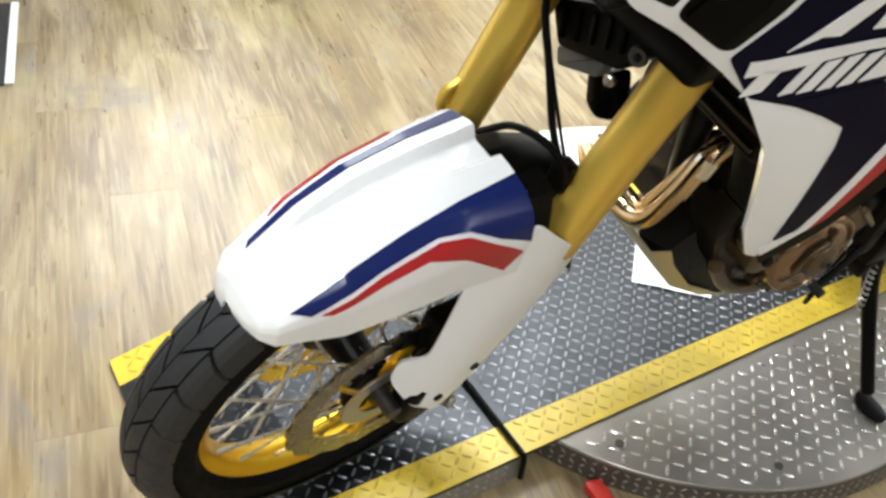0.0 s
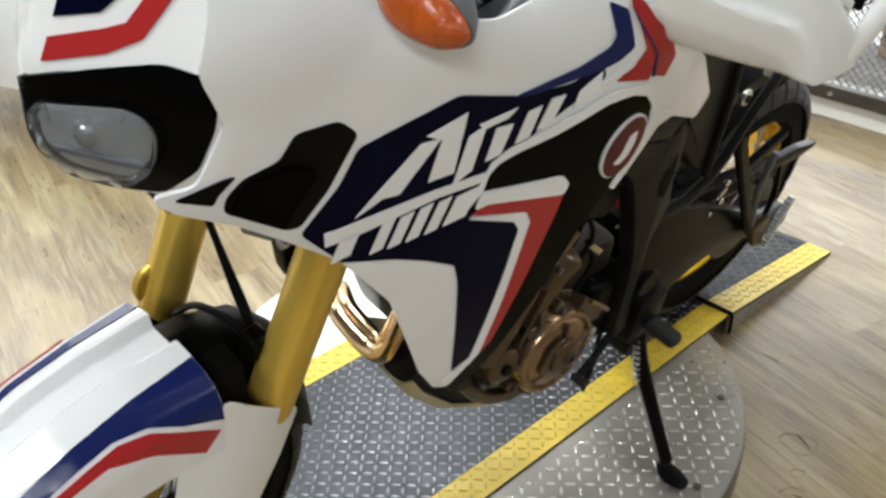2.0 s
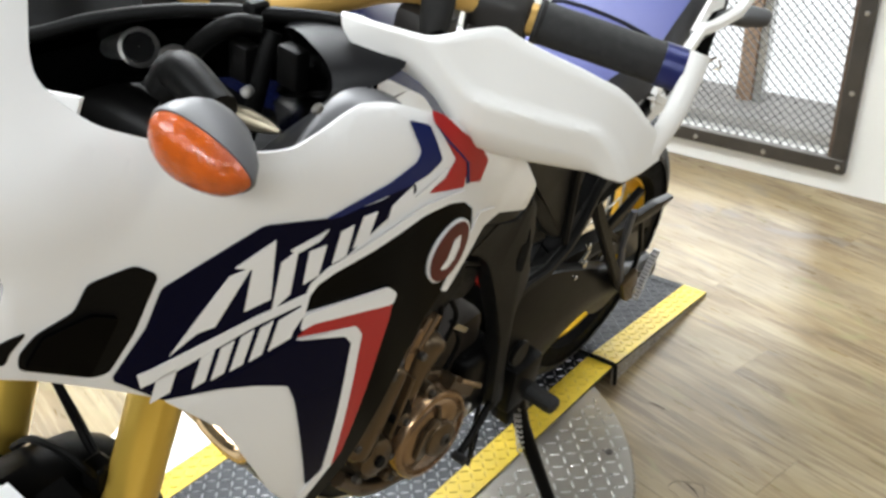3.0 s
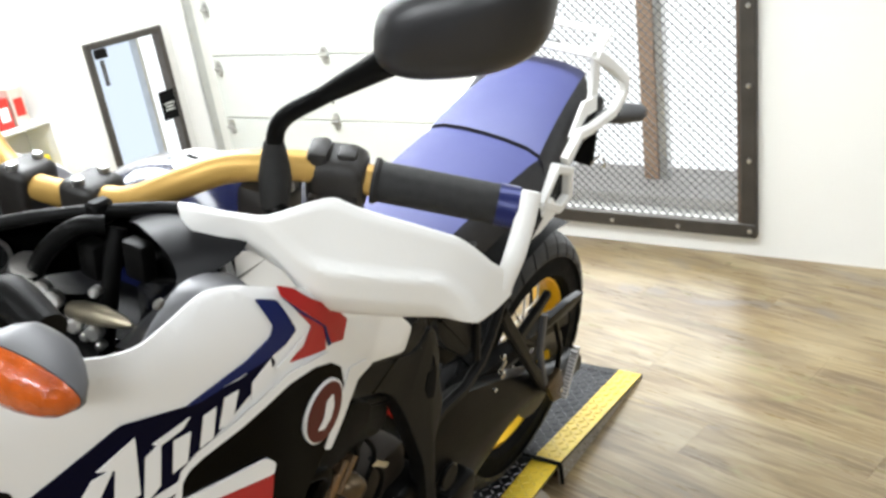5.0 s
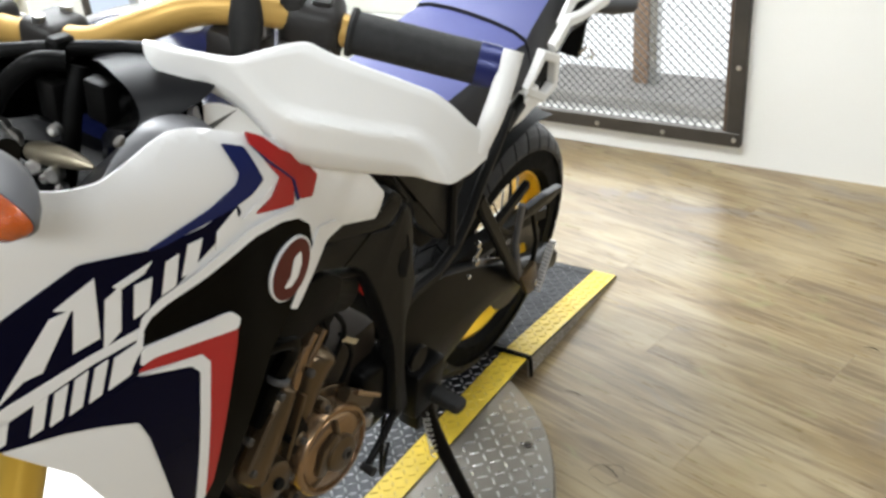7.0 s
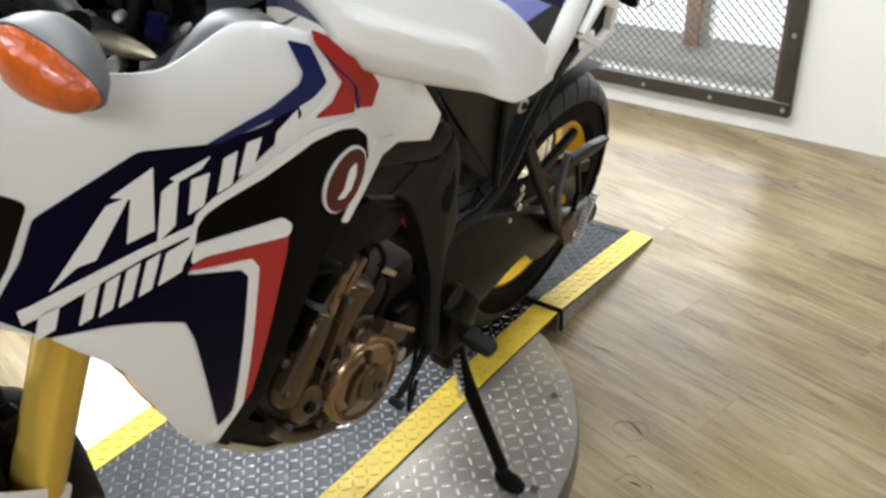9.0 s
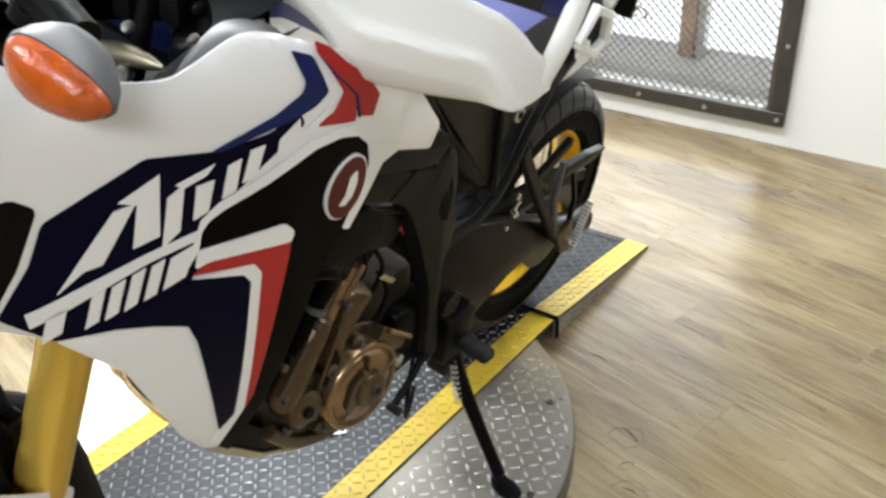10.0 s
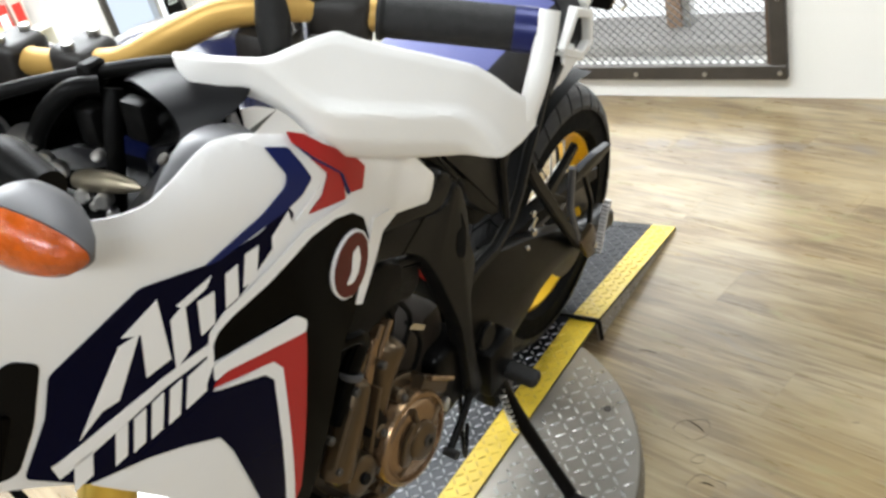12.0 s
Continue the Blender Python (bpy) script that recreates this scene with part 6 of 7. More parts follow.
# near-black plate draws the shade inside the frame's slot
plate("frame_slot", [(0.8093, 0.7496), (0.8100, 0.7242), (0.7966, 0.7236), (0.7914, 0.6996), (0.7990, 0.6777), (0.8146, 0.6698), (0.8180, 0.6905), (0.8198, 0.7176)], 0.1765, 0.0025, "recessblack", "dark plate for the shade in the frame slot", 0, 0.004)
plate("frame_seam", [(0.6650, 0.7740), (0.6670, 0.7725), (0.7200, 0.7970), (0.7180, 0.7985)], 0.1775, 0.0015, "blackgloss", "thin seam in the frame", 0, 0.0005)
plate("frame_cover", [(0.600, 0.868), (0.6350, 0.8600), (0.6564, 0.8580), (0.7229, 0.8360), (0.7381, 0.8353), (0.7511, 0.8529), (0.7784, 0.8319), (0.7817, 0.8184), (0.7699, 0.8038), (0.7494, 0.7948), (0.7171, 0.8037), (0.6400, 0.8300), (0.600, 0.842)], 0.160, 0.026, "frameblack", "matt black frame cover", 0.007, 0.010)
plate("airbox_side", [(0.43, 0.93), (0.60, 0.80), (0.720, 0.725), (0.735, 0.66), (0.68, 0.62), (0.55, 0.66), (0.45, 0.72)], 0.085, 0.05, "black", "black airbox side")
plate("upper_cover", [(0.700, 0.905), (0.7500, 0.905), (0.8150, 0.8180), (0.8440, 0.7830), (0.8300, 0.7700), (0.8000, 0.8100), (0.7800, 0.8450), (0.7400, 0.8600)], 0.128, 0.030, "black", "black cover behind the tank panel", 0.008, 0.012)
rf = plate("fuse_cover", [(0.555, 0.775), (0.640, 0.775), (0.680, 0.745), (0.670, 0.700), (0.58, 0.695), (0.548, 0.735)], 0.135, 0.035, "black", "black box by the frame")
for k in range(4):
    plate("red_mark", [(0.742 + k * 0.009, 0.690 - k * 0.012), (0.746 + k * 0.009, 0.690 - k * 0.012), (0.754 + k * 0.009, 0.664 - k * 0.012), (0.750 + k * 0.009, 0.664 - k * 0.012)], 0.142, 0.004, "redplastic", "small red mark", 0, 0.001)
plate("side_panel", [(0.7400, 0.905), (0.8079, 0.8141), (0.8440, 0.7796), (0.8610, 0.7613), (0.8764, 0.7174), (0.9162, 0.6790), (0.9481, 0.6483), (0.9774, 0.6356), (0.9690, 0.7368), (0.9500, 0.8027), (0.9400, 0.8700)], 0.115, 0.035, "frameblack", "black plastic side panel", 0.010, 0.02)
plate("inner_panel", [(0.930, 0.85), (1.000, 0.812), (1.075, 0.730), (1.060, 0.680), (1.000, 0.620), (0.940, 0.620), (0.900, 0.680)], 0.090, 0.030, "black", "black panel behind the subframe", 0.006, 0.02)
bbox = plate("battery_box", [(0.6000, 0.7700), (0.6351, 0.7590), (0.7230, 0.7150), (0.7330, 0.6987), (0.7280, 0.6761), (0.7074, 0.6652), (0.6449, 0.6879), (0.6000, 0.7145)], 0.124, 0.034, "frameblack", "black box with a glossy lid", 0.006, 0.008)
plate("box_lid", [(0.6020, 0.7800), (0.6351, 0.7700), (0.7270, 0.7245), (0.7300, 0.7090), (0.6390, 0.7530), (0.6020, 0.7640)], 0.130, 0.033, "frameblack", "raised lid", 0.004, 0.004, bbox)
part("panel_screw", disc_solid((0.150, 1.024, 0.756), (1, 0, 0), 0.014, 0.004, 18, 0.002), "alloy", bike, "bright panel screw")
part("screw_core", disc_solid((0.1545, 1.024, 0.756), (1, 0, 0), 0.007, 0.002, 12, 0.001), "black", bike, "dark screw core")
part("subframe_tube", strip([(0.152, 0.945, 0.860), (0.153, 0.9636, 0.7750), (0.153, 0.9714, 0.7217), (0.152, 0.9860, 0.6250)], [0.013, 0.013, 0.012, 0.012], 0.014, (1, 0, 0), 0.004), "frameblack", bike, "black subframe tube")
part("subframe_tube", strip([(0.142, 1.150, 0.805), (0.148, 1.109, 0.7572), (0.152, 1.0599, 0.7016), (0.155, 1.0263, 0.6500), (0.155, 0.9959, 0.6133), (0.155, 0.9437, 0.5900), (0.153, 0.8851, 0.5880), (0.150, 0.845, 0.57)], [0.013, 0.014, 0.016, 0.017, 0.018, 0.019, 0.020, 0.020], 0.016, (1, 0, 0), 0.004), "frameblack", bike, "black subframe tube")
part("subframe_tube", tube([(0.135, 1.145, 0.765), (0.110, 1.30, 0.80), (0.09, 1.45, 0.86)], 0.0125, 12), "blackmetal", bike, "black subframe tube")
part("shock_spring", tube([(0.0 + 0.035 * math.cos(a), 0.98 + 0.035 * math.sin(a) + 0.10 * (a / 44), 0.42 + 0.25 * (a / 44)) for a in (k * 0.5 for k in range(88))], 0.006, 6), "black", bike, "dark shock spring")
# pillion peg bracket: angular forged bars
peg_br = part("peg_bracket", strip([(0.150, 1.066, 0.672), (0.152, 1.085, 0.640), (0.155, 1.200, 0.480), (0.155, 1.262, 0.402), (0.155, 1.325, 0.348)], [0.022, 0.026, 0.022, 0.026, 0.034], 0.016, (1, 0, 0), 0.004), "blackmetal", bike, "black forged footrest bracket")
part("bracket_arm", strip([(0.152, 1.140, 0.580), (0.152, 1.244, 0.620)], [0.026, 0.018], 0.014, (1, 0, 0), 0.003), "blackmetal", peg_br, "black bracket arm")
part("bracket_arm", strip([(0.158, 1.228, 0.585), (0.158, 1.226, 0.500), (0.158, 1.268, 0.395)], [0.013, 0.013, 0.016], 0.012, (1, 0, 0), 0.003), "grey", peg_br, "dark grey bracket bar")
part("bracket_arm", strip([(0.150, 1.150, 0.570), (0.150, 1.215, 0.520)], 0.012, 0.010, (1, 0, 0), 0.002), "blackmetal", peg_br, "black bracket web")

bm = slab(rounded([(1.232, 0.546), (1.246, 0.566), (1.330, 0.560), (1.404, 0.546), (1.400, 0.538), (1.352, 0.532), (1.290, 0.536)], 0.004), 0.016, 0.003, "x")
bmesh.ops.translate(bm, vec=(0.146, 0, 0), verts=bm.verts)
part("heel_guard", bm, "blackmetal", peg_br, "dark grey heel guard")
part("bracket_arm", strip([(0.150, 1.300, 0.530), (0.150, 1.345, 0.440), (0.152, 1.340, 0.360)], 0.010, 0.010, (1, 0, 0), 0.002), "blackmetal", peg_br, "thin black bracket bar")
bm = slab(rounded([(1.262, 0.396), (1.318, 0.408), (1.352, 0.340), (1.345, 0.318), (1.306, 0.330)], 0.004), 0.012, 0.002, "x")
bmesh.ops.translate(bm, vec=(0.158, 0, 0), verts=bm.verts)
part("peg_end_plate", bm, "bronze", peg_br, "bronze peg mount")
part("mount_bolt", disc_solid((0.173, 1.326, 0.352), (1, 0, 0), 0.0075, 0.003, 14, 0.001), "chrome", peg_br, "bright mount bolt")
pg = part("passenger_peg", strip([(0.172, 1.346, 0.318), (0.173, 1.360, 0.374), (0.174, 1.376, 0.432)], [0.010, 0.010, 0.008], 0.014, (1, 0, 0), 0.002), "peg", bike, "serrated alloy passenger peg")
for k in range(13):
    t = k / 12
    bm = box(0.166, 0.181, -0.0045, 0.0052, -0.0018, 0.0018, 0.0008)
    bmesh.ops.translate(bm, vec=(0, 1.3405 + 0.027 * t, 0.326 + 0.098 * t), verts=bm.verts)
    part("tooth", bm, "peg", pg, "", False)
for v, w, r in ((1.072, 0.579, 0.0065), (1.075, 0.539, 0.0075), (1.052, 0.520, 0.0045)):
    part("frame_bolt", disc_solid((0.158, v, w), (1, 0, 0), r, 0.004, 14, 0.002), "chrome", bike, "bright frame bolt")
part("chrome_link", strip([(0.150, 1.078, 0.535), (0.150, 1.100, 0.552)], 0.010, 0.004, (1, 0, 0), 0.001), "chrome", bike, "bright bent link")
# swingarm and chain guard
ARM = ((0.86, 0.540, 0.350), (0.95, 0.546, 0.300), (1.012, 0.534, 0.292), (1.060, 0.515, 0.296), (1.110, 0.494, 0.310), (1.160, 0.470, 0.326), (1.214, 0.444, 0.334), (1.30, 0.400, 0.318), (1.42, 0.345, 0.285), (1.50, 0.330, 0.270))
bm = loft([[(0.095, v, wt - 0.006), (0.112, v, wt), (0.130, v, wt - 0.004), (0.141, v, wt - 0.2 * (wt - wb)), (0.143, v, (wt + wb) / 2), (0.141, v, wb + 0.2 * (wt - wb)), (0.130, v, wb + 0.004), (0.112, v, wb), (0.095, v, wb + 0.006)] for v, wt, wb in ARM])
part("swingarm", bm, "blackmetal", bike, "dark grey alloy swingarm")
bm = loft([[(-0.105, v, w + h), (-0.140, v, w + h * 0.8), (-0.140, v, w - h * 0.8), (-0.105, v, w - h)] for v, w, h in ((0.88, 0.470, 0.055), (1.12, 0.420, 0.058), (1.42, 0.315, 0.036), (1.50, 0.300, 0.030))])
part("swingarm", bm, "black", bike, "dark grey alloy swingarm")
part("swingarm_bridge", box(-0.11, 0.11, 0.93, 1.02, 0.42, 0.50, 0.015, seg=2), "black", bike, "dark swingarm bridge")
part("chain", tube([(0.085, 0.84, 0.455), (0.085, 1.10, 0.440), (0.085, 1.43, 0.416)], 0.007, 6, flat=1.5), "darksteel", bike, "dark drive chain")
part("chain_guard", loft([[(0.075, v, w), (0.105, v, w - 0.004), (0.106, v, w - 0.030), (0.102, v, w - 0.030), (0.100, v, w - 0.010), (0.075, v, w - 0.006)] for v, w in ((1.02, 0.515), (1.20, 0.490), (1.38, 0.462), (1.48, 0.435))]), "black", bike, "black chain guard")
part("axle", tube([(-0.15, RW[1], RW[2]), (0.15, RW[1], RW[2])], 0.013, 14), "alloy", bike, "steel rear axle")
part("pivot_cap", disc_solid((0.178, 0.872, 0.470), (1, 0, 0), 0.024, 0.005, 24, 0.002), "blackmetal", bike, "black pivot cap")

# --- engine ---
bm = slab([(0.505, 0.560), (0.490, 0.480), (0.530, 0.385), (0.640, 0.300), (0.800, 0.290), (0.835, 0.400), (0.825, 0.560)], 0.265, 0.022, "x")
bmesh.ops.translate(bm, vec=(-0.135, 0, 0), verts=bm.verts)
# case is darker than the covers: shade of the gaps is in its colour
engine = part("crankcase", bm, "shadebronze", bike, "bronze painted engine crankcase, darkened for the shaded gaps")
EC = (0.652, 0.446)
AX = (1, -0.05, 0.10)
# outer cover: base flange, polished barrel, stepped face
part("cover_flange", spin([(0.001, 0.0), (0.088, 0.0), (0.090, 0.003), (0.090, 0.010), (0.086, 0.013), (0.001, 0.013)], (0.142, *EC), AX, 44), "bronze", engine, "bronze cover flange")
cov = part("engine_cover", spin([(0.001, 0.050), (0.030, 0.050), (0.050, 0.047), (0.060, 0.043), (0.0615, 0.0405), (0.064, 0.0405), (0.0655, 0.045), (0.071, 0.044), (0.074, 0.040), (0.075, 0.010), (0.001, 0.008)], (0.142, *EC), AX, 52), "coppery", engine, "round bronze engine cover with a polished barrel")
part("cover_step", spin([(0.001, 0.010), (0.022, 0.010), (0.028, 0.007), (0.030, 0.0), (0.001, -0.002)], (0.1935, EC[0], EC[1] + 0.005), AX, 34), "bronze", cov)
part("cover_plug", disc_solid((0.2050, EC[0] + 0.004, EC[1] + 0.006), AX, 0.010, 0.002, 18, 0.001), "darksteel", cov, "dark cover plug")
# black hexagon draws the shade in the plug's recess
part("plug_hex", disc_solid((0.2072, EC[0] + 0.004, EC[1] + 0.006), AX, 0.005, 0.0012, 6, 0.0004), "black", cov, "dark hexagon for the shade in the recess")
for k in range(9):
    a = 2 * math.pi * k / 9 + 0.2
    ca, sa = math.cos(a), math.sin(a)
    if k in (0, 2, 5):
        part("cover_rib", strip([(0.189, EC[0] + 0.026 * ca, EC[1] + 0.005 + 0.026 * sa), (0.186, EC[0] + 0.061 * ca, EC[1] + 0.004 + 0.061 * sa)], [0.010, 0.005], 0.010, (1, 0, 0), 0.002), "bronze", cov)
    part("cover_boss", disc_solid((0.158, EC[0] + 0.083 * ca, EC[1] + 0.083 * sa), AX, 0.0105, 0.012, 16, 0.003), "bronze", cov)
    part("cover_bolt", disc_solid((0.172, EC[0] + 0.083 * ca, EC[1] + 0.083 * sa), AX, 0.0055, 0.004, 6, 0.001), "darksteel", cov, "dark cover bolt")
bm = slab(rounded([(EC[0] - 0.052, EC[1] - 0.006), (EC[0] - 0.038, EC[1] + 0.036), (EC[0] - 0.008, EC[1] + 0.050), (EC[0] + 0.004, EC[1] + 0.030), (EC[0] - 0.022, EC[1] + 0.012), (EC[0] - 0.030, EC[1] - 0.016)], 0.008), 0.007, 0.002, "x")
bmesh.ops.translate(bm, vec=(0.188, 0, 0), verts=bm.verts)
part("face_plate", bm, "bronze", cov, "raised bronze face plate")
# black slab draws the shade in the gap beside the cover
part("wire_gap", slab(rounded([(0.575, 0.520), (0.605, 0.545), (0.618, 0.505), (0.600, 0.470), (0.580, 0.490)], 0.006), 0.014, 0.002, "x"), "black", cov, "dark slab for the shade in a gap beside the cover").location = (0.152, 0, 0)
# flange at the barrel's rear
part("cover_lug", strip([(0.168, 0.688, 0.520), (0.170, 0.748, 0.468)], [0.030, 0.024], 0.018, (1, 0, 0), 0.004), "bronze", cov)
part("lug_edge", strip([(0.182, 0.700, 0.528), (0.182, 0.758, 0.478)], 0.008, 0.010, (1, 0, 0), 0.002), "coppery", cov)
part("side_plug", disc_solid((0.176, 0.745, 0.430), (1, 0.3, 0), 0.011, 0.006, 16, 0.002), "alloy", cov, "pale plug")


def capsule(name, a, b, ra, rb, material, label="", flat=0.7, parent=engine):
    a, b = Vector(a), Vector(b)
    d = (b - a).normalized()
    return part(name, tube([a - d * ra * 0.9, a - d * ra * 0.6, a - d * ra * 0.2, a * 0.7 + b * 0.3, b + d * rb * 0.2, b + d * rb * 0.6, b + d * rb * 0.9], [ra * 0.25, ra * 0.75, ra, (ra + rb) / 2, rb, rb * 0.75, rb * 0.25], 16, 2, flat=flat), material, parent, label)


capsule("teardrop_boss", (0.146, 0.655, 0.600), (0.150, 0.602, 0.500), 0.026, 0.010, "bronze", "bronze teardrop boss")
capsule("cast_cover", (0.150, 0.580, 0.598), (0.156, 0.512, 0.512), 0.018, 0.024, "bronze", "rounded bronze cast cover")
capsule("cast_cover", (0.146, 0.628, 0.640), (0.150, 0.575, 0.545), 0.008, 0.009, "coppery", "bronze casting rib")
capsule("cast_cover", (0.148, 0.600, 0.640), (0.150, 0.548, 0.560), 0.008, 0.008, "bronze", "bronze casting rib")
for dv, dw in ((0.0, 0.0), (0.020, -0.006)):
    part("cooling_fin", strip([(0.140, 0.650 + dv, 0.655 + dw), (0.142, 0.612 + dv, 0.615 + dw)], 0.011, 0.020, (1, 0, 0), 0.003), "coppery", engine, "bright bronze fin")
for a, b in (((0.160, 0.545, 0.600), (0.165, 0.490, 0.540)), ((0.158, 0.610, 0.580), (0.162, 0.560, 0.470)), ((0.162, 0.590, 0.450), (0.150, 0.540, 0.420))):
    part("casting_rib", strip([a, b], 0.007, 0.016, (1, 0, 0), 0.002), "bronze", engine)
pump = part("water_pump", spin([(0.001, 0.020), (0.022, 0.020), (0.029, 0.015), (0.031, 0), (0.031, -0.03), (0.001, -0.03)], (0.158, 0.540, 0.478), AX, 28), "bronze", engine, "bronze water pump housing")
part("pump_bolt", disc_solid((0.181, 0.536, 0.482), AX, 0.009, 0.004, 14, 0.002), "black", pump, "dark pump bolt")
for v, w in ((0.512, 0.450), (0.565, 0.440), (0.505, 0.520), (0.590, 0.430), (0.620, 0.615), (0.560, 0.618), (0.500, 0.585)):
    part("case_bolt", disc_solid((0.164, v, w), AX, 0.0062, 0.006, 12, 0.002), "darksteel", engine, "dark case bolt")
part("case_edge", tube([(0.140, 0.500, 0.440), (0.145, 0.545, 0.385), (0.145, 0.620, 0.345), (0.145, 0.700, 0.345), (0.14, 0.76, 0.37)], 0.012, 10, 4), "bronze", engine, "bronze lower case edge")
part("cylinder", box(-0.10, 0.10, 0.47, 0.70, 0.545, 0.72, 0.016, seg=2), "blackmetal", engine, "dark cylinder block")
part("cylinder_head", box(-0.11, 0.11, 0.45, 0.66, 0.72, 0.84, 0.016, seg=2), "black", engine, "dark cylinder head")
part("sprocket_cover", box(0.10, 0.160, 0.755, 0.850, 0.36, 0.50, 0.018, seg=3), "blackmetal", engine, "black sprocket cover")
part("hose", tube([(0.14, 0.50, 0.70), (0.160, 0.545, 0.715), (0.162, 0.585, 0.690), (0.150, 0.560, 0.630), (0.150, 0.530, 0.58)], 0.013, 12, 5), "blackgloss", engine, "black coolant hose")
part("hose_clip", disc_solid((0.156, 0.565, 0.640), (0, 0.5, 1), 0.0155, 0.004, 16, 0.001), "grey", engine, "grey hose clip")
part("silver_tab", slab([(0.700, 0.610), (0.712, 0.612), (0.742, 0.585), (0.735, 0.580)], 0.003, 0, "x"), "chrome", engine, "small bright tab").location = (0.150, 0, 0)
for k, (v, w) in enumerate(((0.70, 0.66), (0.66, 0.69), (0.72, 0.60))):
    part("cable", tube([(0.135, v, w), (0.142, v + 0.02, w - 0.05), (0.138, v - 0.01, w - 0.11)], 0.004, 8, 5), "black", engine, "thin black cable")
# radiator and dark inner shroud
part("radiator", box(0.03, 0.18, 0.350, 0.395, 0.72, 0.92, 0.008), "black", bike, "black radiator")
for k in range(8):
    part("radiator_fin", box(0.045, 0.170, 0.345, 0.349, 0.735 + k * 0.023, 0.740 + k * 0.023), "darksteel", bike, "", False)
part("radiator", box(-0.18, -0.03, 0.350, 0.395, 0.72, 0.92, 0.008), "black", bike, "black radiator")
plate("inner_shroud", [(0.285, 0.885), (0.33, 0.87), (0.46, 0.93), (0.455, 0.80), (0.44, 0.66), (0.425, 0.60), (0.40, 0.66), (0.345, 0.78)], 0.130, 0.045, "black", "black inner radiator shroud", 0.006, 0.02)
# exhaust headers
for off in (0.0, 0.020):
    part("header_pipe", tube([(0.080 - off, 0.480 + off, 0.650), (0.082 - off, 0.435 + off, 0.615), (0.074 - off, 0.424 + off, 0.545), (0.052 - off, 0.426 + off, 0.474), (0.012, 0.430 + off, 0.444), (-0.064, 0.437 + off, 0.440), (-0.13, 0.47 + off, 0.42)], 0.0145, 18, 6), "pipe", bike, "heat-tinted exhaust header pipe")
part("header_collar", tube([(0.082, 0.437, 0.618), (0.081, 0.431, 0.592)], 0.017, 18), "chrome", bike, "polished pipe collar")
part("down_tube", tube([(0.035, 0.40, 0.86), (0.040, 0.425, 0.70), (0.045, 0.465, 0.52), (0.06, 0.53, 0.36)], 0.019, 14, 4), "blackmetal", bike, "black frame down tube")
# skid plate
sk = [(0.425, 0.438), (0.450, 0.398), (0.522, 0.318), (0.625, 0.246), (0.730, 0.222)]
bm = loft([[(-0.120, v, w + 0.03), (-0.10, v, w), (0.085, v, w - 0.004), (0.112, v, w + 0.030), (0.110, v, w + 0.032), (0.084, v, w), (-0.098, v, w + 0.004), (-0.118, v, w + 0.032)] for v, w in sk])
part("skid_plate", bm, "skid", bike, "pale alloy skid plate")
part("belly_shield", loft([[(0.05, v, w + 0.006), (0.106, v, w + 0.026), (0.120, v + 0.01, w + 0.080), (0.06, v + 0.02, w + 0.10)] for v, w in sk]), "black", bike, "black belly shield")
# rider footrest, shift lever, side stand
pegr = part("rider_peg", box(0.165, 0.243, 0.918, 0.952, 0.332, 0.358, 0.010, seg=3), "griprubber", bike, "black rubber topped footrest")
part("peg_hanger", box(0.140, 0.185, 0.875, 0.960, 0.320, 0.42, 0.010, seg=2), "blackmetal", bike, "black footrest hanger")
part("shift_lever", tube([(0.165, 0.860, 0.400), (0.180, 0.790, 0.365), (0.190, 0.730, 0.345)], 0.007, 8, 3), "blackmetal", bike, "black shift lever")
part("shift_toe", tube([(0.182, 0.728, 0.344), (0.206, 0.728, 0.344)], 0.008, 12), "griprubber", bike, "black rubber toe piece")
part("switch_cable", tube([(0.15, 0.83, 0.41), (0.17, 0.80, 0.30), (0.165, 0.815, 0.23), (0.15, 0.85, 0.27)], 0.004, 8, 6), "black", bike, "thin black cable")
part("stand_bracket", box(0.135, 0.182, 0.895, 0.965, 0.275, 0.345, 0.008, seg=2), "blackmetal", bike, "black stand bracket")
stand = part("side_stand", tube([(0.165, 0.930, 0.315), (0.195, 0.930, 0.260), (0.262, 0.928, 0.170), (0.318, 0.926, 0.098)], [0.018, 0.0145, 0.0125, 0.0125], 14, 4), "blackmetal", bike, "black side stand, folded out")
bm = slab(rounded([(-0.030, 0.006), (-0.018, -0.016), (0.012, -0.028), (0.040, -0.022), (0.046, 0.000), (0.020, 0.014), (-0.014, 0.020)], 0.010), 0.009, 0.003)
bmesh.ops.transform(bm, matrix=Matrix.Translation((0.332, 0.926, 0.076)) @ Matrix.Rotation(radians(-12.5), 4, "Y"), verts=bm.verts)
part("stand_foot", bm, "blackmetal", stand, "flat black stand foot")
part("stand_spring", tube([(0.182 + 0.006 * math.cos(a) + 0.03 * a / 50, 0.912 + 0.006 * math.sin(a), 0.31 - 0.085 * a / 50) for a in (k * 0.6 for k in range(84))], 0.0016, 5), "alloy", stand, "steel stand spring")

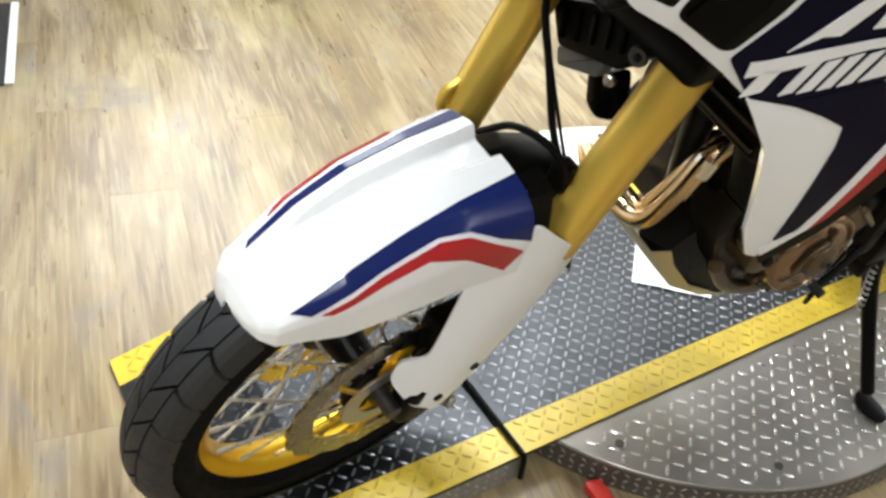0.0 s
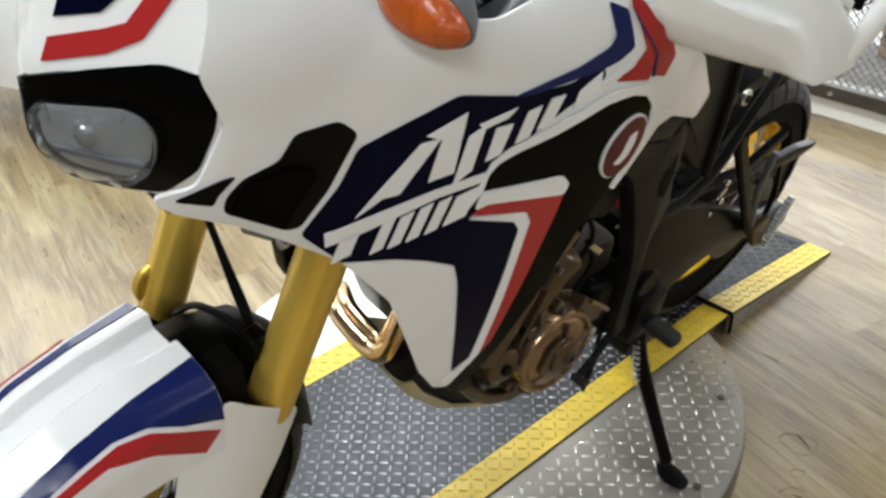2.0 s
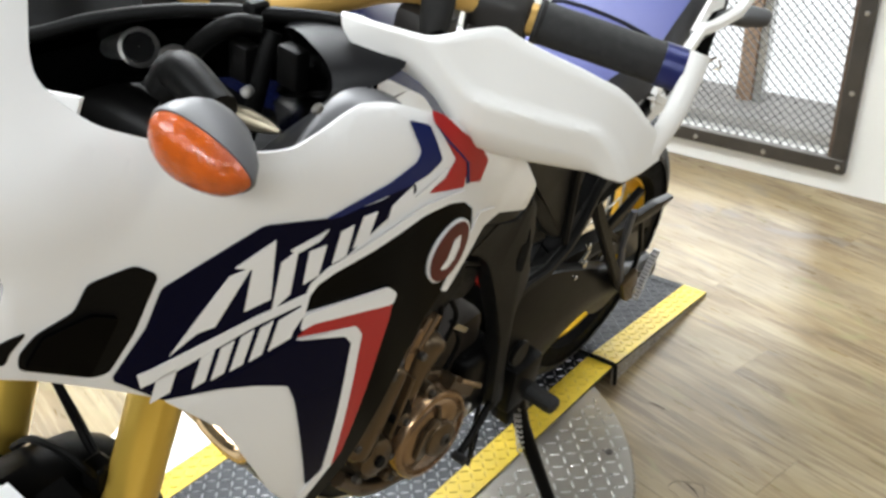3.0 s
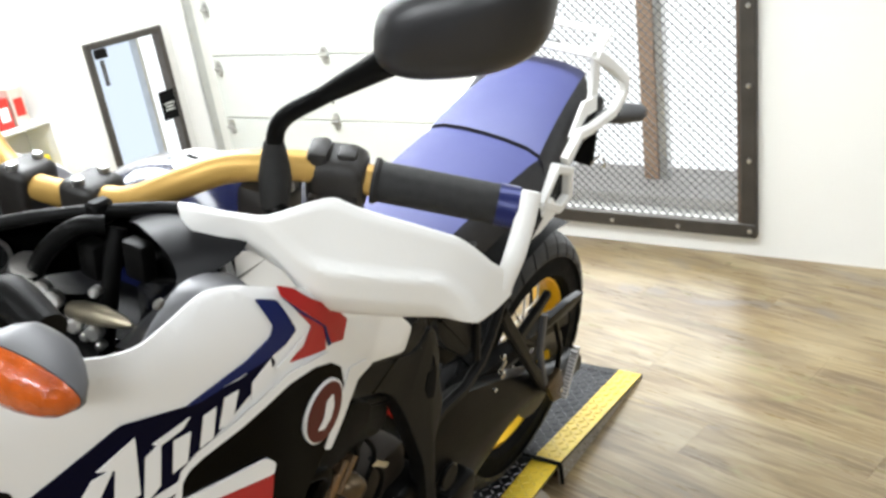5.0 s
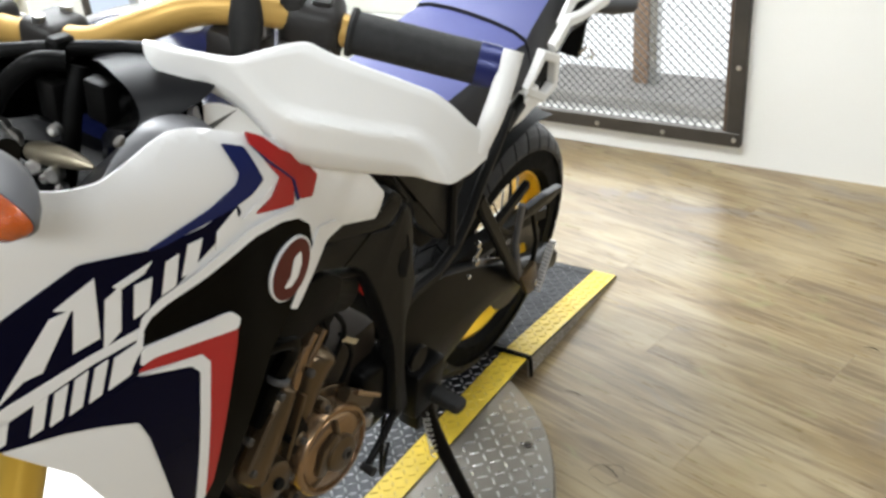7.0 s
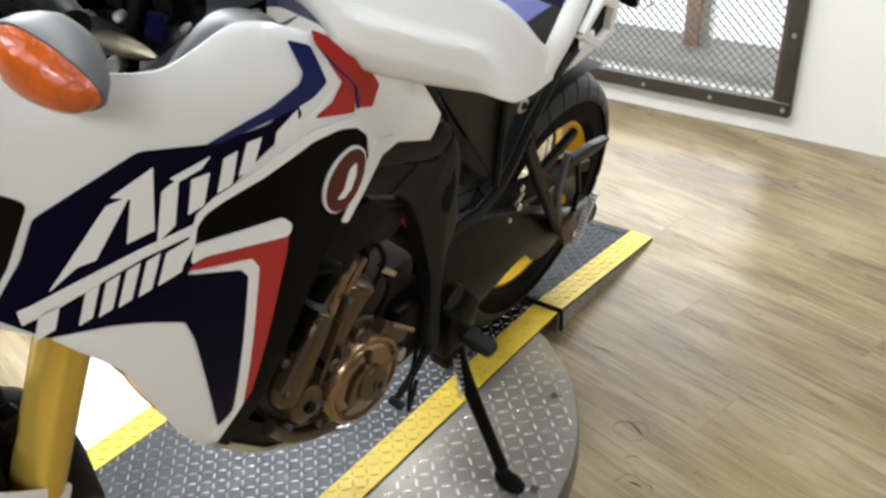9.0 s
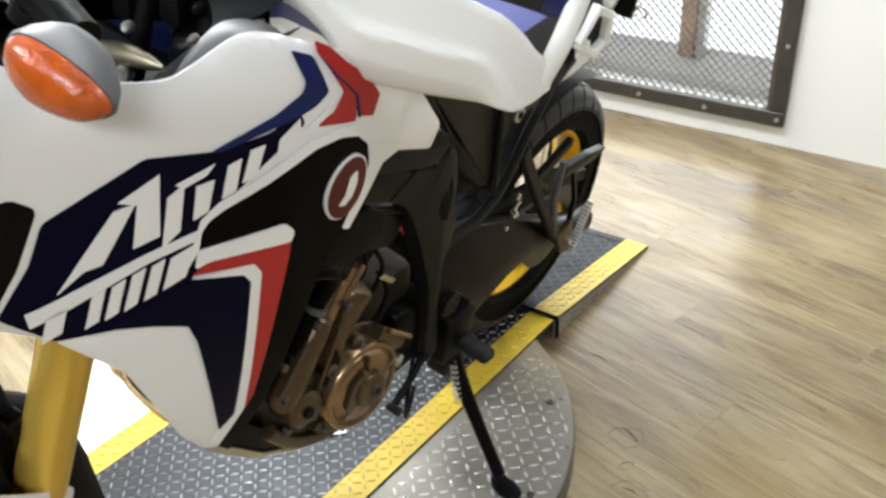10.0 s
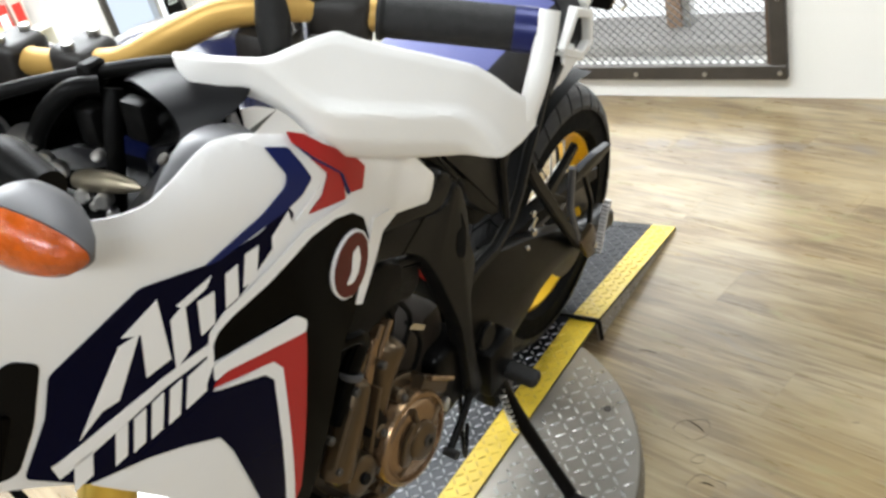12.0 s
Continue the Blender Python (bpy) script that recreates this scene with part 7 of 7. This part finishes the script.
# ---------- mint scooter and tube stand ----------
def scooter():
    root = tagged(empty("scooter", pose(-2.345, 0.345, FLOOR, 0, 0, -27.4)), "mint green scooter with black tyres and alloy wheels", "scooter")
    for name, y in (("wheel", -0.40), ("wheel", 0.33)):
        c = (0, y, 0.150)
        t = part("tyre", spin([(0.112, -0.036), (0.135, -0.038), (0.148, -0.024), (0.150, 0), (0.148, 0.024), (0.135, 0.038), (0.112, 0.036)], c, (1, 0, 0), 48), "rubber", root, "black scooter tyre")
        part("rim", spin([(0.114, -0.030), (0.114, 0.030), (0.100, 0.030), (0.094, 0.010), (0.094, -0.010), (0.100, -0.030)], c, (1, 0, 0), 40), "alloy", t, "alloy wheel rim")
        part("wheel_face", disc_solid(c, (1, 0, 0), 0.104, 0.018, 36, 0.006), "blackmetal", t, "dark wheel centre")
        part("hub", disc_solid(c, (1, 0, 0), 0.034, 0.036, 24, 0.004), "alloy", t, "alloy wheel hub")
        for k in range(5):
            a = 2 * math.pi * k / 5 + 0.3
            part("spoke", tube([(0, y + 0.03 * math.sin(a), 0.15 + 0.03 * math.cos(a)), (0, y + 0.098 * math.sin(a), 0.15 + 0.098 * math.cos(a))], 0.024, 8), "alloy", t)
    bm = loft([[(s * hw, y, z + dz * sgn) for s, sgn, dz in ((-1, -1, h * 0.4), (-0.9, 1, h * 0.7), (-0.4, 1, h), (0.4, 1, h), (0.9, 1, h * 0.7), (1, -1, h * 0.4), (0.6, -1, h), (-0.6, -1, h))] for y, z, hw, h in ((0.56, 0.40, 0.05, 0.05), (0.45, 0.42, 0.13, 0.12), (0.28, 0.42, 0.16, 0.16), (0.10, 0.38, 0.15, 0.14), (-0.02, 0.27, 0.13, 0.05))])
    part("rear_body", bm, "mint", root, "mint green rounded rear body")
    part("side_cover", box(0.06, 0.155, -0.04, 0.235, 0.185, 0.42, 0.045, seg=4), "mint", root, "mint green side cover")
    part("floor_board", box(-0.14, 0.14, -0.26, 0.0, 0.20, 0.25, 0.015, seg=2), "mint", root, "mint green foot board")
    bm = loft([[(-0.17, y + 0.03, z), (-0.10, y - 0.015, z), (0, y - 0.03, z), (0.10, y - 0.015, z), (0.17, y + 0.03, z), (0.15, y + 0.05, z), (0, y + 0.0, z), (-0.15, y + 0.05, z)] for y, z in ((-0.26, 0.24), (-0.30, 0.45), (-0.27, 0.66), (-0.24, 0.78))])
    part("leg_shield", bm, "mint", root, "mint green leg shield")
    part("front_fender", loft([[(s * 0.06, -0.40 + 0.185 * math.sin(a), 0.15 + 0.185 * math.cos(a)) for s in (-1, -0.5, 0, 0.5, 1)] for a in (-1.2, -0.8, -0.3, 0.2, 0.7)], closed=False, caps=False), "mint", root, "mint green front fender")
    part("fork", tube([(0.06, -0.40, 0.15), (0.05, -0.33, 0.40), (0.0, -0.27, 0.78)], 0.018, 12, 3), "darksteel", root, "dark steering column")
    part("handlebar", tube([(-0.30, -0.14, 0.86), (-0.12, -0.22, 0.88), (0, -0.25, 0.86), (0.12, -0.22, 0.88), (0.30, -0.14, 0.86)], 0.014, 12, 4), "darksteel", root, "dark handlebar")
    part("saddle", box(-0.13, 0.13, 0.02, 0.50, 0.545, 0.60, 0.022, seg=3), "seatside", root, "black saddle")
    part("exhaust", tube([(-0.10, 0.10, 0.13), (-0.13, 0.25, 0.13), (-0.14, 0.45, 0.17)], [0.02, 0.04, 0.04], 14, 3), "darksteel", root, "dark exhaust")
    part("center_stand", tube([(0.10, 0.12, 0.20), (0.13, 0.02, 0.01), (-0.13, 0.02, 0.01), (-0.10, 0.12, 0.20)], 0.012, 10), "darksteel", root, "dark centre stand")


scooter()
stool = tagged(empty("tube_stand", pose(-1.90, -0.02, FLOOR)), "black bent steel tube stand on the floor", "stand")
part("foot_loop", tube([(0.02, 0.16, 0.50), (0.075, 0.14, 0.10), (0.080, 0.13, 0.012), (0.06, 0.02, 0.012), (-0.02, -0.25, 0.012), (-0.08, -0.30, 0.012), (-0.12, -0.30, 0.10), (-0.10, -0.22, 0.50)], 0.0125, 12, 5), "blackmetal", stool, "bent black tube")
part("foot_loop", tube([(-0.30, 0.16, 0.50), (-0.35, 0.14, 0.10), (-0.36, 0.13, 0.012), (-0.38, 0.02, 0.012), (-0.46, -0.25, 0.012), (-0.52, -0.30, 0.012), (-0.55, -0.30, 0.10), (-0.50, -0.22, 0.50)], 0.0125, 12, 5), "blackmetal", stool, "bent black tube")
part("cross_bar", tube([(0.070, 0.10, 0.13), (-0.35, 0.10, 0.13)], 0.010, 10), "blackmetal", stool, "black cross bar")
part("top_plate", box(-0.52, 0.04, -0.24, 0.18, 0.50, 0.53, 0.01, seg=2), "black", stool, "black top")

# ---------- white display cabinets and the shaded floor between them ---
def display_cabinet(where, turn, width, depth, height):
    root = tagged(empty("display_cabinet", pose(*where, FLOOR, 0, 0, turn)), "plain white display cabinet standing on the floor", "cabinet", "white cabinets")
    part("plinth", box(0.004, width - 0.004, -depth, -0.004, 0.0, 0.020, 0.001), "whitesatin", root, "white plinth")
    part("body", box(0.0, width, -depth, 0.0, 0.020, height - 0.025, 0.004, seg=2), "whitesatin", root, "white cabinet body")
    part("top", box(-0.010, width + 0.010, -depth, 0.010, height - 0.025, height, 0.004, seg=2), "whitesatin", root, "white cabinet top")


display_cabinet((-1.31, -0.520), -16.8, 0.90, 0.45, 0.80)
display_cabinet((-2.45, -0.265), 0, 0.58, 0.45, 0.80)
# shade on the floor is laid as a dark sheet beside a pale strip
shade_root = tagged(empty("floor_shade", pose(-1.32, -0.495, FLOOR, 0, 0, 167.5)), "dark sheet for the shaded floor, with a pale edge strip", "mat")
part("shade_sheet", box(0.0, 0.50, 0.0, 0.34, 0.0, 0.006, 0.002), "rubber", shade_root, "dark sheet for the shade on the floor")
part("edge_strip", box(0.0, 0.50, -0.022, 0.0, 0.0, 0.009, 0.002), "whitesatin", shade_root, "pale edge strip")

# ---------- floor planks ----------
plank_w, plank_l = 0.152, 1.06


def plank_mesh(length):
    bm = box(-length / 2 + 0.0002, length / 2 - 0.0002, -plank_w / 2 + 0.0001, plank_w / 2 - 0.0001, -0.006, 0.0, 0.0003)
    me = bpy.data.meshes.new("plank")
    bm.to_mesh(me)
    bm.free()
    me.materials.append(M["plank"])
    return me


pm = plank_mesh(plank_l)
ca, sa = math.cos(radians(PLANK_TURN)), math.sin(radians(PLANK_TURN))
for r in range(-30, 30):
    off = (r * 0.37 % 1.0) * plank_l
    for c in range(-6, 6):
        px, py = off + c * plank_l, r * plank_w
        x, y = px * ca - py * sa, px * sa + py * ca
        ends = [(x + k * ca * plank_l / 2, y + k * sa * plank_l / 2) for k in (-1, 1)]
        if not (-3.5 < x < 2.3 and -1.7 < y) or min(e[1] for e in ends) > 2.53 or max(e[1] for e in ends) > 2.68:
            continue
        ob = new("plank", pm)
        ob.parent, ob.location, ob.rotation_euler = floor, (x, y, FLOOR), (0, 0, radians(PLANK_TURN))
rest = bmesh.new()
box(-5.2, 4.6, -4.2, 2.54, FLOOR - 0.004, FLOOR - 0.0025, bm=rest)
tagged(part("plank_rest", rest, "plank", floor, "", False), "rest of the plank floor", kind="stuff")

KNOTS = ((0.425, 1.148, 0.1, 0.075), (0.605, 0.950, -0.35, 0.085), (0.305, 2.453, 0.3, 0.035), (0.675, 0.806, 0.2, 0.05), (-1.10, -0.30, 0.2, 0.05), (0.98, 1.62, 0.1, 0.06))
# dark knots and short cracks in the print
for cx, cy, a, ln in KNOTS:
    pts = [(cx + math.cos(a) * t * ln * 0.6 - math.sin(a) * h * 0.45, cy + math.sin(a) * t * ln * 0.6 + math.cos(a) * h * 0.45, FLOOR + 0.0002) for t, h in ((-0.5, 0.0), (-0.2, 0.004), (0.1, 0.001), (0.35, -0.006), (0.5, -0.011))]
    part("crack", tube(pts, [0.0003, 0.0014, 0.0018, 0.0010, 0.0003], 8, 4, flat=0.3), "black", floor, "dark crack in a board")
# worn ring marks and scuffs left on the boards
for cx, cy, ra, rb, turned in ((0.603, 0.939, 0.036, 0.028, 0.3), (0.675, 0.797, 0.036, 0.028, 0.2), (0.640, 0.862, 0.014, 0.010, 0.9)):
    loop = []
    for k in range(23):
        a = 2 * math.pi * k / 24
        wob = 1 + 0.10 * math.sin(3 * a + cx * 40) + 0.06 * math.sin(5 * a + cy * 30)
        px, py = ra * wob * math.cos(a), rb * wob * math.sin(a)
        loop.append((cx + px * math.cos(turned) - py * math.sin(turned), cy + px * math.sin(turned) + py * math.cos(turned), FLOOR + 0.0001))
    part("ring_mark", tube(loop, [0.0006 + 0.0008 * abs(math.sin(k * 0.7)) for k in range(23)], 6, 2, flat=0.25), "joint", floor, "worn ring mark on the boards")
